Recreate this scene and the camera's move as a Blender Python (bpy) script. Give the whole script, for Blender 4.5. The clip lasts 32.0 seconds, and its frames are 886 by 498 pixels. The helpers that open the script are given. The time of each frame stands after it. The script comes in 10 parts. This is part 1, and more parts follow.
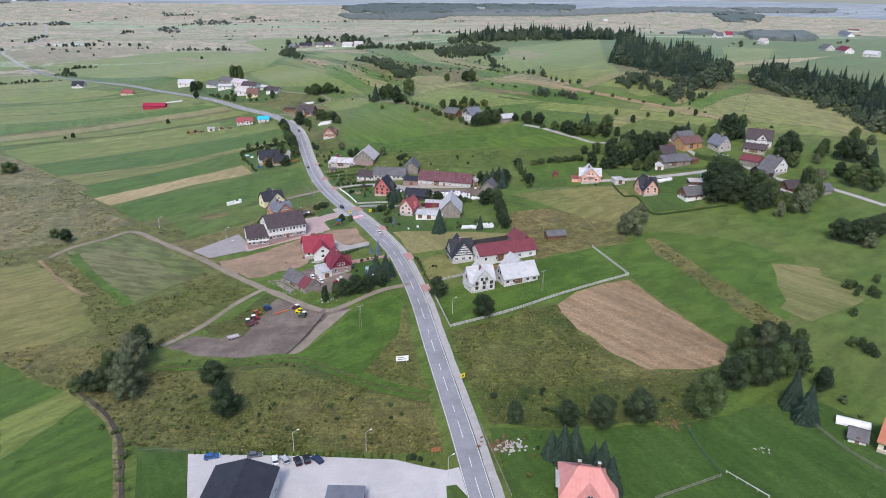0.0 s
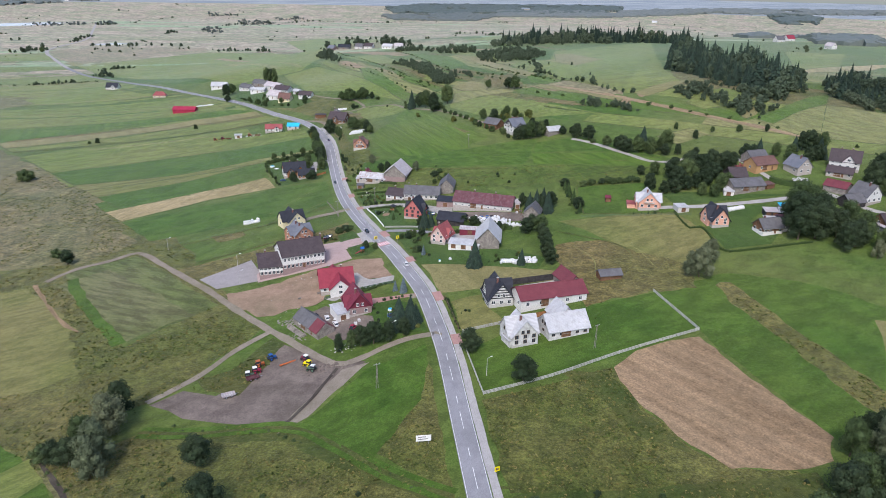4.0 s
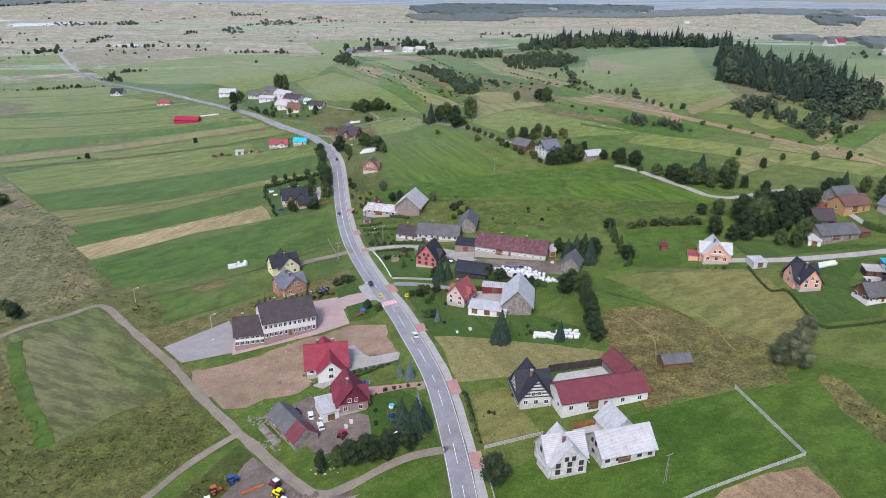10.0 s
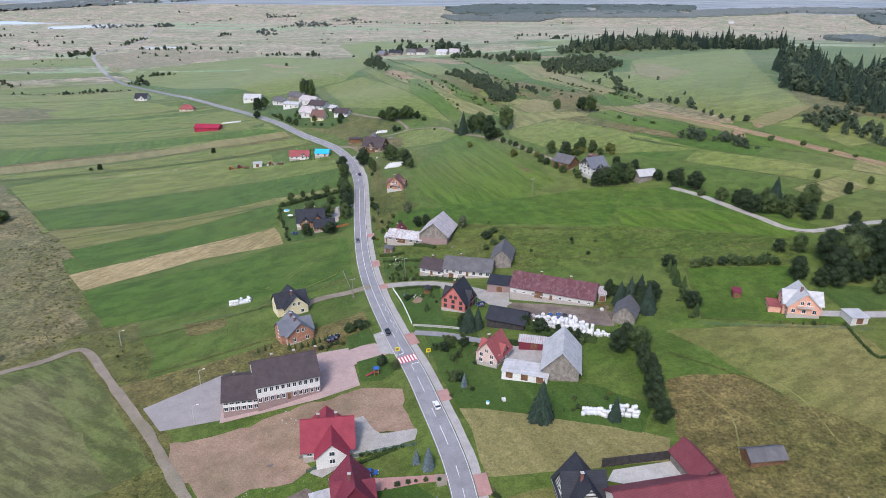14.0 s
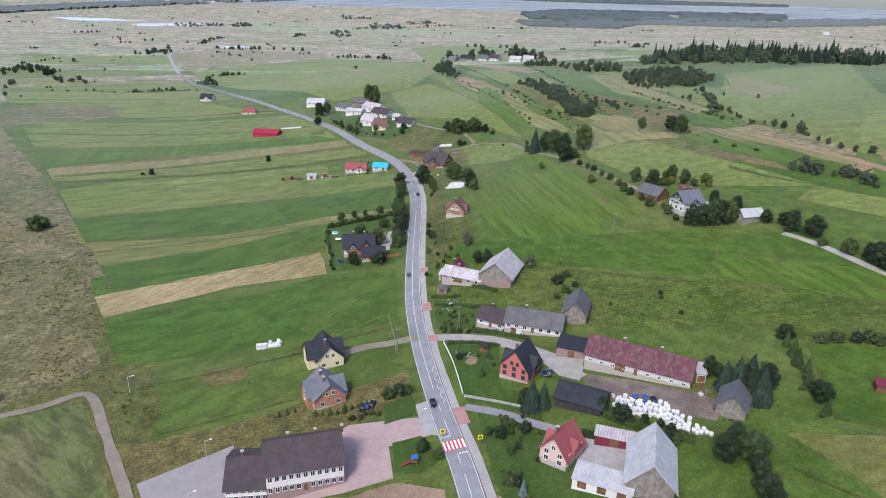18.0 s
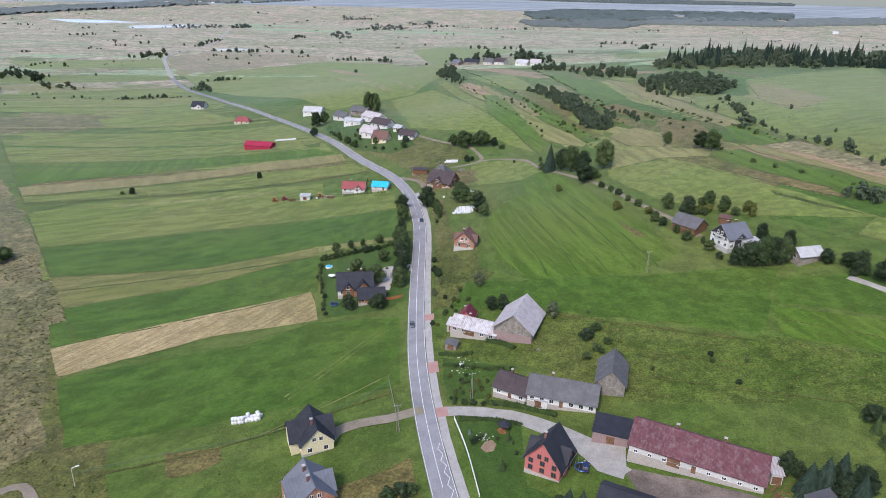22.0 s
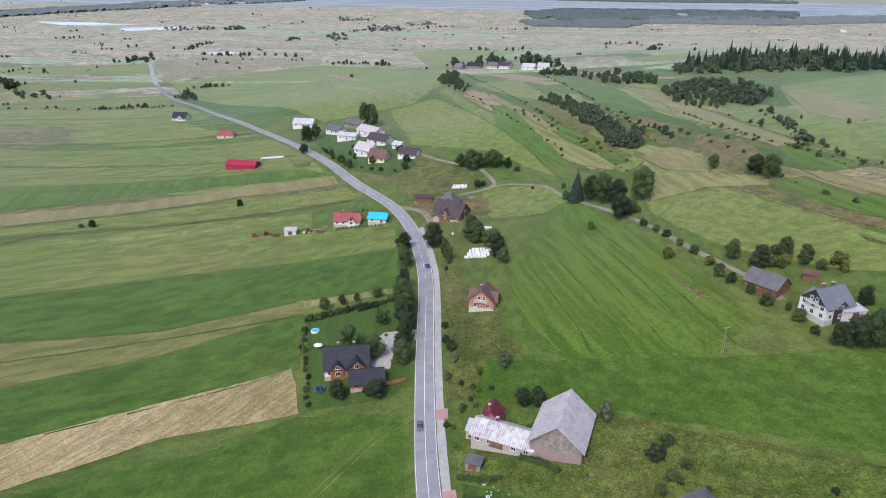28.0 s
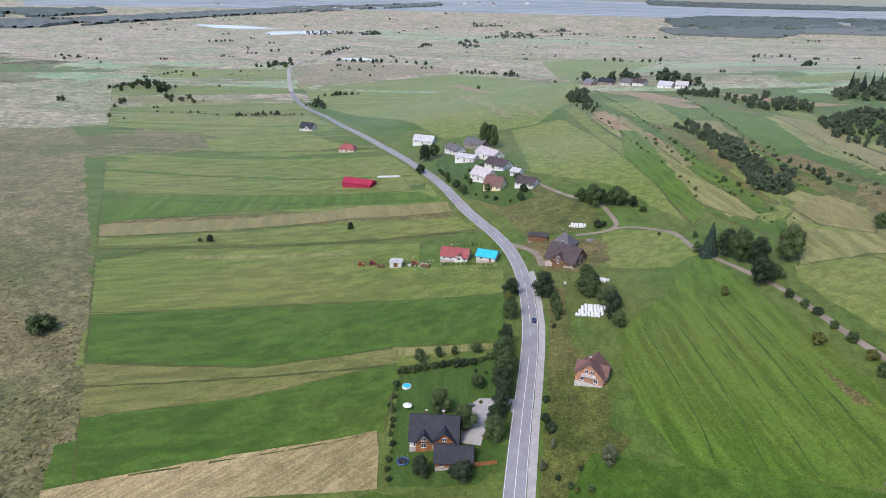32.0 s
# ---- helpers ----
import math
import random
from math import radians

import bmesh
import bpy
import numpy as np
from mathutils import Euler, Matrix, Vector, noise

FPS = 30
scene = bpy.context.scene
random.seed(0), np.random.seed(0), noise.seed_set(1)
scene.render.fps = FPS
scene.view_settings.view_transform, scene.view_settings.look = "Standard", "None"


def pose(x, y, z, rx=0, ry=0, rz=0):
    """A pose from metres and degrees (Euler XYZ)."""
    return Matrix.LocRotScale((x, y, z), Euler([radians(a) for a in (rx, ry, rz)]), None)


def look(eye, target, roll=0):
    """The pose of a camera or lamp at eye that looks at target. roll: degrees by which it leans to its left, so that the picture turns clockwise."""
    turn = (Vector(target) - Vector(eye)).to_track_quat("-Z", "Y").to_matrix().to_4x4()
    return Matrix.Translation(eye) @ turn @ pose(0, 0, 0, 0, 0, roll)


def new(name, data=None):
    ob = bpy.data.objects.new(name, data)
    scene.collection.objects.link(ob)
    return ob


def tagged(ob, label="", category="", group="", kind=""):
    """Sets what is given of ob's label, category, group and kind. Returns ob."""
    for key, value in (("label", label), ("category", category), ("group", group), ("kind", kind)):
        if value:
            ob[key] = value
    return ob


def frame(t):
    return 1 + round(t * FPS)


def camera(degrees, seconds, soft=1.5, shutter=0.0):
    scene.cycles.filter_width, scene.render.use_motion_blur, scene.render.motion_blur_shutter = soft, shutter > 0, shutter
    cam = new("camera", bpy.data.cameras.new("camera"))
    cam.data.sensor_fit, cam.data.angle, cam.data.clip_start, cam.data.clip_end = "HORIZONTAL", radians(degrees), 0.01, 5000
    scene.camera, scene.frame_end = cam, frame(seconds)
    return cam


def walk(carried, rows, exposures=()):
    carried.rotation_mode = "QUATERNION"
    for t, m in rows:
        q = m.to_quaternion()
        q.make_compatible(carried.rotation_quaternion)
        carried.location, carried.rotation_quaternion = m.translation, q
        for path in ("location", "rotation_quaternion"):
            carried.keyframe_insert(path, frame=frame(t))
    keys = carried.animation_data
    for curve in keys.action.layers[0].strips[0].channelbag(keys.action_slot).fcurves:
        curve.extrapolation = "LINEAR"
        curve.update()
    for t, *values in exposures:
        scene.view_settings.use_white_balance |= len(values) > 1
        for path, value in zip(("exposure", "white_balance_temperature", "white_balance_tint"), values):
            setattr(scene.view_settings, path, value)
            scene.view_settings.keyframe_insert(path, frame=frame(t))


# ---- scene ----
cam = camera(67.09, 32.0, 0.7)
PATH = [
    (0, (-13.07, -1.52, 119.03), (-0.92, 90.87, 82.75), 1.16),
    (0.5, (-11.80, 4.53, 119.54), (-0.11, 96.89, 83.04), 0.88),
    (1, (-10.95, 9.82, 119.77), (0.14, 102.22, 83.19), 0.77),
    (1.5, (-10.35, 15.30, 119.72), (0.31, 107.77, 83.16), 0.83),
    (2, (-9.68, 20.78, 119.57), (0.85, 113.27, 83.04), 0.82),
    (2.5, (-9.03, 26.55, 119.27), (1.39, 119.07, 82.79), 0.86),
    (3, (-8.08, 32.12, 118.89), (1.28, 124.78, 82.48), 0.95),
    (3.5, (-7.33, 37.85, 118.42), (0.29, 130.71, 82.12), 1.20),
    (5.5, (-4.22, 60.72, 118.65), (0.97, 153.74, 82.30), 1.12),
    (6, (-4.25, 65.80, 118.61), (0.89, 158.84, 82.32), 1.25),
    (6.5, (-3.72, 71.22, 118.96), (1.25, 164.22, 82.55), 1.12),
    (7, (-3.33, 76.78, 119.07), (1.55, 169.77, 82.64), 1.06),
    (7.5, (-3.03, 82.13, 119.00), (1.81, 175.14, 82.58), 1.13),
    (8, (-2.41, 87.78, 118.92), (2.34, 180.80, 82.53), 1.14),
    (8.5, (-2.08, 93.29, 118.96), (2.63, 186.33, 82.59), 1.20),
    (9, (-1.72, 98.62, 118.99), (2.97, 191.67, 82.67), 1.22),
    (9.5, (-1.97, 103.94, 119.64), (2.35, 196.97, 83.22), 1.19),
    (10, (-1.26, 109.55, 119.91), (1.82, 202.61, 83.42), 1.23),
    (10.5, (-0.77, 115.09, 120.06), (1.93, 208.14, 83.53), 1.07),
    (11, (-0.55, 120.61, 120.16), (1.85, 213.64, 83.57), 1.00),
    (11.5, (-0.67, 125.80, 120.13), (1.62, 218.84, 83.55), 0.97),
    (12, (-0.41, 131.38, 119.92), (1.36, 224.44, 83.36), 0.92),
    (12.5, (-0.29, 137.24, 119.69), (0.18, 230.34, 83.19), 0.98),
    (13, (-0.08, 142.83, 119.30), (0.05, 236.00, 82.99), 1.27),
    (13.5, (0.24, 149.39, 119.18), (-0.86, 242.50, 82.70), 0.94),
    (14, (0.99, 155.39, 118.96), (-0.88, 248.48, 82.47), 0.85),
    (14.5, (1.50, 161.43, 118.50), (-0.78, 254.55, 82.10), 0.86),
    (16.5, (1.18, 185.17, 118.11), (-5.32, 278.13, 81.81), 1.26),
    (17, (0.48, 190.78, 117.99), (-8.80, 283.51, 81.74), 1.58),
    (17.5, (0.04, 196.53, 117.81), (-10.89, 289.11, 81.62), 1.75),
    (18, (-0.73, 202.06, 118.00), (-12.02, 294.59, 81.80), 1.71),
    (18.5, (-1.64, 207.45, 118.59), (-13.02, 299.99, 82.45), 1.67),
    (19, (-2.38, 213.11, 119.09), (-13.88, 305.60, 82.86), 1.50),
    (19.5, (-3.73, 218.35, 119.14), (-15.13, 310.90, 83.03), 1.74),
    (20, (-4.66, 223.87, 119.29), (-16.16, 316.38, 83.11), 1.74),
    (20.5, (-5.89, 228.92, 119.64), (-17.38, 321.43, 83.44), 1.75),
    (21, (-6.72, 234.21, 119.91), (-18.32, 326.68, 83.66), 1.70),
    (21.5, (-7.57, 239.54, 119.93), (-19.19, 332.01, 83.68), 1.63),
    (22, (-8.86, 245.24, 119.72), (-20.49, 337.70, 83.46), 1.50),
    (22.5, (-10.96, 249.54, 119.74), (-22.37, 342.08, 83.58), 1.86),
    (23, (-12.62, 254.05, 119.84), (-23.83, 346.63, 83.75), 1.91),
    (23.5, (-13.87, 259.30, 119.91), (-25.01, 351.89, 83.82), 1.87),
    (24, (-14.79, 265.05, 119.93), (-25.95, 357.62, 83.78), 1.70),
    (24.5, (-15.65, 270.64, 119.96), (-26.87, 363.17, 83.74), 1.61),
    (25, (-16.18, 276.61, 120.03), (-27.55, 369.09, 83.72), 1.36),
    (25.5, (-17.79, 281.61, 119.84), (-28.97, 374.16, 83.66), 1.63),
    (27.5, (-21.55, 303.84, 119.32), (-33.03, 396.33, 83.07), 1.17),
    (28, (-22.59, 308.76, 119.57), (-34.04, 401.22, 83.26), 1.16),
    (28.5, (-23.25, 314.17, 120.46), (-35.20, 406.49, 83.92), 0.93),
    (29, (-24.03, 319.00, 122.00), (-36.19, 411.25, 85.38), 0.76),
    (29.5, (-24.79, 323.24, 123.65), (-38.36, 415.30, 87.05), 0.83),
    (30, (-25.94, 326.88, 124.75), (-42.70, 418.49, 88.34), 1.21),
    (30.5, (-26.41, 329.90, 126.14), (-49.80, 420.07, 89.77), 1.92),
    (31, (-26.32, 331.96, 127.45), (-52.70, 421.32, 91.13), 2.15),
    (31.5, (-25.73, 333.79, 128.84), (-53.81, 422.65, 92.56), 2.08),
    (32, (-23.80, 336.21, 130.20), (-52.46, 424.89, 93.95), 1.33),
]
walk(cam, [(t, look(eye, target, roll)) for t, eye, target, roll in PATH], [(0, 0.7, 6280, 13), (32, 0.7, 6280, 14)])

# ---- daylight: bright overcast sky, sun veiled by cloud ----
world = bpy.data.worlds.new("overcast_sky")
scene.world = world
world.use_nodes = True
wn = world.node_tree.nodes
sky = wn.new("ShaderNodeTexSky")
sky.sky_type = "NISHITA"
sky.sun_disc = False
sky.sun_elevation = radians(48)
sky.sun_rotation = radians(200)
sky.altitude = 600
sky.dust_density = 3.0
sky.ozone_density = 1.0
wn["Background"].inputs["Strength"].default_value = 0.15
world.node_tree.links.new(sky.outputs["Color"], wn["Background"].inputs["Color"])
sun_data = bpy.data.lights.new("veiled_sun", "SUN")
sun_data.energy = 1.5
sun_data.angle = radians(14)
sun_data.color = (1.0, 0.95, 0.88)
sun = new("veiled_sun", sun_data)
# the sun stands behind the camera, high to the south-west
sun.matrix_world = look((-40, -60, 140), (0, 60, 0))


# ---- materials ----
def material(name, rough=0.9, metal=0.0, spec=0.3):
    m = bpy.data.materials.new(name)
    m.use_nodes = True
    b = m.node_tree.nodes["Principled BSDF"]
    b.inputs["Roughness"].default_value = rough
    b.inputs["Metallic"].default_value = metal
    b.inputs["Specular IOR Level"].default_value = spec
    return m, m.node_tree.nodes, m.node_tree.links, b


def noise_node(nd, ln, vec, scale, detail=4.0, rough=0.6):
    n = nd.new("ShaderNodeTexNoise")
    n.inputs["Scale"].default_value = scale
    n.inputs["Detail"].default_value = detail
    n.inputs["Roughness"].default_value = rough
    ln.new(vec, n.inputs["Vector"])
    return n.outputs["Fac"]


def ramp(nd, ln, fac, lo, hi, a=0.35, b=0.65):
    r = nd.new("ShaderNodeValToRGB")
    r.color_ramp.elements[0].position, r.color_ramp.elements[1].position = a, b
    r.color_ramp.elements[0].color, r.color_ramp.elements[1].color = (*lo, 1), (*hi, 1)
    ln.new(fac, r.inputs["Fac"])
    return r.outputs["Color"]


def mixed(nd, ln, fac, a, b, blend="MIX"):
    x = nd.new("ShaderNodeMix")
    x.data_type, x.blend_type = "RGBA", blend
    if hasattr(fac, "is_linked"):
        ln.new(fac, x.inputs[0])
    else:
        x.inputs[0].default_value = fac
    for sock, v in ((x.inputs[6], a), (x.inputs[7], b)):
        if hasattr(v, "is_linked"):
            ln.new(v, sock)
        else:
            sock.default_value = (*v, 1)
    return x.outputs[2]


def add_bump(nd, ln, b, height, strength, dist):
    bp = nd.new("ShaderNodeBump")
    bp.inputs["Strength"].default_value = strength
    bp.inputs["Distance"].default_value = dist
    ln.new(height, bp.inputs["Height"])
    ln.new(bp.outputs["Normal"], b.inputs["Normal"])


def turned(nd, ln, vec, angle, sx=1.0, sy=1.0):
    mp = nd.new("ShaderNodeMapping")
    mp.inputs["Rotation"].default_value = (0, 0, radians(angle))
    mp.inputs["Scale"].default_value = (1 / sx, 1 / sy, 1)
    mp.vector_type = "TEXTURE"
    ln.new(vec, mp.inputs["Vector"])
    return mp.outputs["Vector"]


def grassland(name, dark, light, patch, wild=0.5, stripe=0.0, angle=0.0, period=9.0, tuft=2.2, bump=0.5):
    """Grass or crop cover: clumps, larger patches and, if mown, faint swaths."""
    m, nd, ln, b = material(name, 0.95, 0, 0.1)
    v = nd.new("ShaderNodeTexCoord").outputs["Object"]
    big = noise_node(nd, ln, v, 0.011, 5.0, 0.62)
    mid = noise_node(nd, ln, turned(nd, ln, v, angle, 0.13, 0.03), 1.0, 5.0, 0.66) if stripe else noise_node(nd, ln, v, 0.075, 5.0, 0.66)
    fine = noise_node(nd, ln, v, tuft, 4.0, 0.7)
    c = ramp(nd, ln, mid, dark, light, 0.32, 0.68)
    pm = ramp(nd, ln, big, (0, 0, 0), (wild, wild, wild), 0.42, 0.62)
    c = mixed(nd, ln, pm, c, patch)
    spotty = (0.6 if wild > 0.7 else 0.28) * wild
    spots = ramp(nd, ln, noise_node(nd, ln, v, 0.28, 3.0, 0.75), (0, 0, 0), (spotty,) * 3, 0.55, 0.72)
    c = mixed(nd, ln, spots, c, tuple(0.55 * (p + q) for p, q in zip(dark, patch)))
    if wild > 0.7 and tuft > 0.5:
        blot = ramp(nd, ln, noise_node(nd, ln, v, 0.17, 7.0, 0.72), (0.68, 0.7, 0.68), (1.16, 1.15, 1.12), 0.4, 0.62)
        c = mixed(nd, ln, 1.0, c, blot, "MULTIPLY")
    if stripe:
        w = nd.new("ShaderNodeTexNoise")
        w.inputs["Scale"].default_value = 1.0
        w.inputs["Detail"].default_value = 4.0
        w.inputs["Roughness"].default_value = 0.62
        ln.new(turned(nd, ln, v, angle, 1.0 / period, 0.003), w.inputs["Vector"])
        sm = ramp(nd, ln, w.outputs["Fac"], (1 - 1.15 * stripe,) * 3, (1 + 0.6 * stripe,) * 3, 0.43, 0.57)
        c = mixed(nd, ln, 1.0, c, sm, "MULTIPLY")
    deep = 1.0 if wild > 0.7 else 0.62
    fm = ramp(nd, ln, fine, (1 - 0.55 * deep, 1 - 0.53 * deep, 1 - 0.53 * deep), (1 + 0.46 * deep, 1 + 0.44 * deep, 1 + 0.4 * deep), 0.32, 0.69)
    c = mixed(nd, ln, 1.0, c, fm, "MULTIPLY")
    mm = ramp(nd, ln, noise_node(nd, ln, v, 0.3 * tuft, 3.0, 0.7), (1 - 0.28 * deep, 1 - 0.26 * deep, 1 - 0.24 * deep), (1 + 0.24 * deep, 1 + 0.22 * deep, 1 + 0.2 * deep), 0.33, 0.68)
    c = mixed(nd, ln, 1.0, c, mm, "MULTIPLY")
    ln.new(c, b.inputs["Base Color"])
    add_bump(nd, ln, b, fine, bump, 0.35)
    # sheen pales the cover at low angles, put in to look like distance haze
    b.inputs["Sheen Weight"].default_value = 0.26 if tuft > 0.2 else 0.15
    b.inputs["Sheen Roughness"].default_value = 0.3
    b.inputs["Sheen Tint"].default_value = (0.95, 1.0, 0.93, 1)
    return m


def mineral(name, lo, hi, scale=0.6, fine=6.0, rough=0.9, bump=0.3, stain=(0.2, 0.18, 0.15), amount=0.3):
    """Soil, gravel, asphalt, concrete, render: two scales of tone and some stains."""
    m, nd, ln, b = material(name, rough, 0, 0.1)
    v = nd.new("ShaderNodeTexCoord").outputs["Object"]
    c = ramp(nd, ln, noise_node(nd, ln, v, scale, 5.0, 0.65), lo, hi, 0.3, 0.7)
    st = ramp(nd, ln, noise_node(nd, ln, v, scale * 0.23, 4.0, 0.6), (0, 0, 0), (amount,) * 3, 0.5, 0.7)
    c = mixed(nd, ln, st, c, stain)
    f = noise_node(nd, ln, v, fine, 3.0, 0.7)
    c = mixed(nd, ln, 1.0, c, ramp(nd, ln, f, (0.72,) * 3, (1.2,) * 3, 0.3, 0.7), "MULTIPLY")
    ln.new(c, b.inputs["Base Color"])
    add_bump(nd, ln, b, f, bump, 0.05)
    return m


def roofing(name, lo, hi, wear, amount=0.25, rib=1.6, rough=0.6, metal=0.0, axis="x"):
    """Sheet or tile roof: ribs down the slope, faded and dirty patches."""
    m, nd, ln, b = material(name, max(rough, 0.6), metal, 0.22)
    v = nd.new("ShaderNodeTexCoord").outputs["Object"]
    w = nd.new("ShaderNodeTexWave")
    w.bands_direction = axis.upper()
    w.inputs["Scale"].default_value = rib
    w.inputs["Distortion"].default_value = 0.3
    ln.new(v, w.inputs["Vector"])
    c = ramp(nd, ln, noise_node(nd, ln, v, 0.35, 5.0, 0.6), lo, hi, 0.3, 0.7)
    st = ramp(nd, ln, noise_node(nd, ln, turned(nd, ln, v, 0, 1.0, 0.35), 0.9, 5.0, 0.75), (0, 0, 0), (amount,) * 3, 0.48, 0.66)
    c = mixed(nd, ln, st, c, wear)
    c = mixed(nd, ln, 1.0, c, ramp(nd, ln, w.outputs["Fac"], (0.82,) * 3, (1.05,) * 3, 0.1, 0.6), "MULTIPLY")
    ln.new(c, b.inputs["Base Color"])
    add_bump(nd, ln, b, w.outputs["Fac"], 0.5, 0.05)
    return m


def plain(name, colour, rough=0.6, metal=0.0, vary=0.15, scale=1.5):
    m, nd, ln, b = material(name, rough, metal, 0.4)
    v = nd.new("ShaderNodeTexCoord").outputs["Object"]
    k = noise_node(nd, ln, v, scale, 4.0, 0.65)
    c = ramp(nd, ln, k, tuple(x * (1 - vary) for x in colour), tuple(min(1, x * (1 + vary)) for x in colour), 0.3, 0.7)
    ln.new(c, b.inputs["Base Color"])
    return m


def foliage(name, dark, light, autumn=None):
    m, nd, ln, b = material(name, 0.75, 0, 0.25)
    v = nd.new("ShaderNodeTexCoord").outputs["Object"]
    k = noise_node(nd, ln, v, 0.55, 4.0, 0.7)
    c = ramp(nd, ln, k, dark, light, 0.3, 0.7)
    oi = nd.new("ShaderNodeObjectInfo")
    c = mixed(nd, ln, 1.0, c, ramp(nd, ln, oi.outputs["Random"], (0.75, 0.8, 0.75), (1.25, 1.15, 1.1), 0, 1), "MULTIPLY")
    ge = nd.new("ShaderNodeNewGeometry")
    c = mixed(nd, ln, 1.0, c, ramp(nd, ln, ge.outputs["Random Per Island"], (0.7,) * 3, (1.24,) * 3, 0, 1), "MULTIPLY")
    ln.new(c, b.inputs["Base Color"])
    b.inputs["Subsurface Weight"].default_value = 0.0
    return m


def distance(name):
    """Far ridges and plains beyond some miles: bands of wood and pale open land, painted hazy, with a faint glow."""
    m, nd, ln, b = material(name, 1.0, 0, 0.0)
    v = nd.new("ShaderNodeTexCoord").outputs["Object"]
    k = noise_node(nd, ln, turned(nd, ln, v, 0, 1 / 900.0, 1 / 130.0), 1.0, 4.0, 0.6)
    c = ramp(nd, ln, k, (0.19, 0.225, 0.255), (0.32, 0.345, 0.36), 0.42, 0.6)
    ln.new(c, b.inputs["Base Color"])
    # weak emission lifts the bands like veiling haze
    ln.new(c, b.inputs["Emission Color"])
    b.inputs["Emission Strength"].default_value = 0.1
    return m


M = {}
# ground covers
M["base"] = grassland("pasture_turf", (0.062, 0.108, 0.018), (0.104, 0.154, 0.032), (0.145, 0.155, 0.048), 0.55, 0.14, -63, 7)
M["lush"] = grassland("lush_meadow", (0.047, 0.1, 0.013), (0.077, 0.138, 0.021), (0.106, 0.136, 0.028), 0.35, 0.15, -64, 6)
M["mown"] = grassland("mown_meadow", (0.128, 0.176, 0.035), (0.178, 0.215, 0.055), (0.222, 0.212, 0.076), 0.45, 0.17, -63, 5)
M["slope"] = grassland("mown_slope_meadow", (0.062, 0.122, 0.013), (0.097, 0.16, 0.023), (0.138, 0.154, 0.037), 0.4, 0.16, 19, 4)
M["graze"] = grassland("grazed_hill_turf", (0.059, 0.1, 0.015), (0.11, 0.153, 0.03), (0.15, 0.152, 0.047), 0.75, 0, 0, 9, 1.6, 0.7)
M["flat"] = grassland("mown_flat_meadow", (0.112, 0.155, 0.029), (0.162, 0.2, 0.048), (0.207, 0.197, 0.066), 0.42, 0.17, -63, 5)
M["pale"] = grassland("pale_mown_grass", (0.17, 0.184, 0.058), (0.232, 0.228, 0.084), (0.25, 0.222, 0.096), 0.5, 0.2, 22, 5)
M["rough"] = grassland("rough_olive_grass", (0.064, 0.086, 0.018), (0.136, 0.146, 0.038), (0.172, 0.145, 0.054), 0.85, 0, 0, 9, 1.4, 0.9)
M["weedy"] = grassland("weedy_dark_green", (0.04, 0.064, 0.015), (0.088, 0.108, 0.027), (0.118, 0.098, 0.038), 0.7, 0, 0, 9, 0.9, 1.0)
M["brown"] = grassland("dry_brown_grass", (0.14, 0.113, 0.042), (0.215, 0.168, 0.07), (0.112, 0.117, 0.036), 0.75, 0, 0, 9, 1.1, 0.9)
# heath, heathg and farmix are paled so their colour holds distance haze
M["heath"] = grassland("hazed_boggy_heath", (0.31, 0.25, 0.19), (0.44, 0.36, 0.28), (0.25, 0.27, 0.165), 0.9, 0.06, -85, 60, 0.12)
M["heathg"] = grassland("hazed_greenish_bog_grass", (0.2, 0.215, 0.125), (0.285, 0.288, 0.18), (0.36, 0.3, 0.22), 0.8, 0.08, -85, 50, 0.15)
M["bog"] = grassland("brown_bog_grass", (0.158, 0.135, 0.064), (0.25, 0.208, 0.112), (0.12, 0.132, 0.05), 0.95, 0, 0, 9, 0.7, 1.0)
M["farmix"] = grassland("hazed_far_mixed_pasture", (0.19, 0.28, 0.15), (0.27, 0.36, 0.205), (0.36, 0.36, 0.25), 0.7, 0.08, -85, 45, 0.2)
M["hay"] = grassland("tan_mown_stubble", (0.185, 0.165, 0.066), (0.255, 0.222, 0.1), (0.18, 0.178, 0.066), 0.5, 0.07, 30, 5, 1.6)
M["olive"] = grassland("dry_olive_grass", (0.125, 0.142, 0.036), (0.18, 0.182, 0.058), (0.22, 0.19, 0.078), 0.6, 0.16, -63, 4)
M["heather"] = grassland("reddish_heath_weeds", (0.2, 0.155, 0.095), (0.31, 0.24, 0.155), (0.17, 0.17, 0.08), 0.75, 0, 0, 9, 0.3)
M["distance"] = distance("haze_painted_far_country")
M["plot"] = grassland("fallow_plot_grass", (0.075, 0.112, 0.024), (0.115, 0.15, 0.038), (0.165, 0.15, 0.08), 0.5, 0.25, 62, 4)
M["thin"] = grassland("thin_grey_crop", (0.098, 0.115, 0.036), (0.145, 0.155, 0.06), (0.175, 0.16, 0.085), 0.6, 0.25, 62, 3)
M["swath"] = grassland("raked_hay_swaths", (0.1, 0.135, 0.03), (0.17, 0.172, 0.06), (0.25, 0.205, 0.1), 0.7, 0.14, 35, 2.2)
M["straw"] = grassland("straw_stubble", (0.32, 0.245, 0.12), (0.44, 0.345, 0.19), (0.21, 0.18, 0.075), 0.6, 0.17, -28, 1.4, 1.2)
M["plough"] = grassland("harvested_tan_field", (0.26, 0.172, 0.1), (0.35, 0.245, 0.15), (0.21, 0.148, 0.082), 0.4, 0.13, 33, 2.5, 1.5)
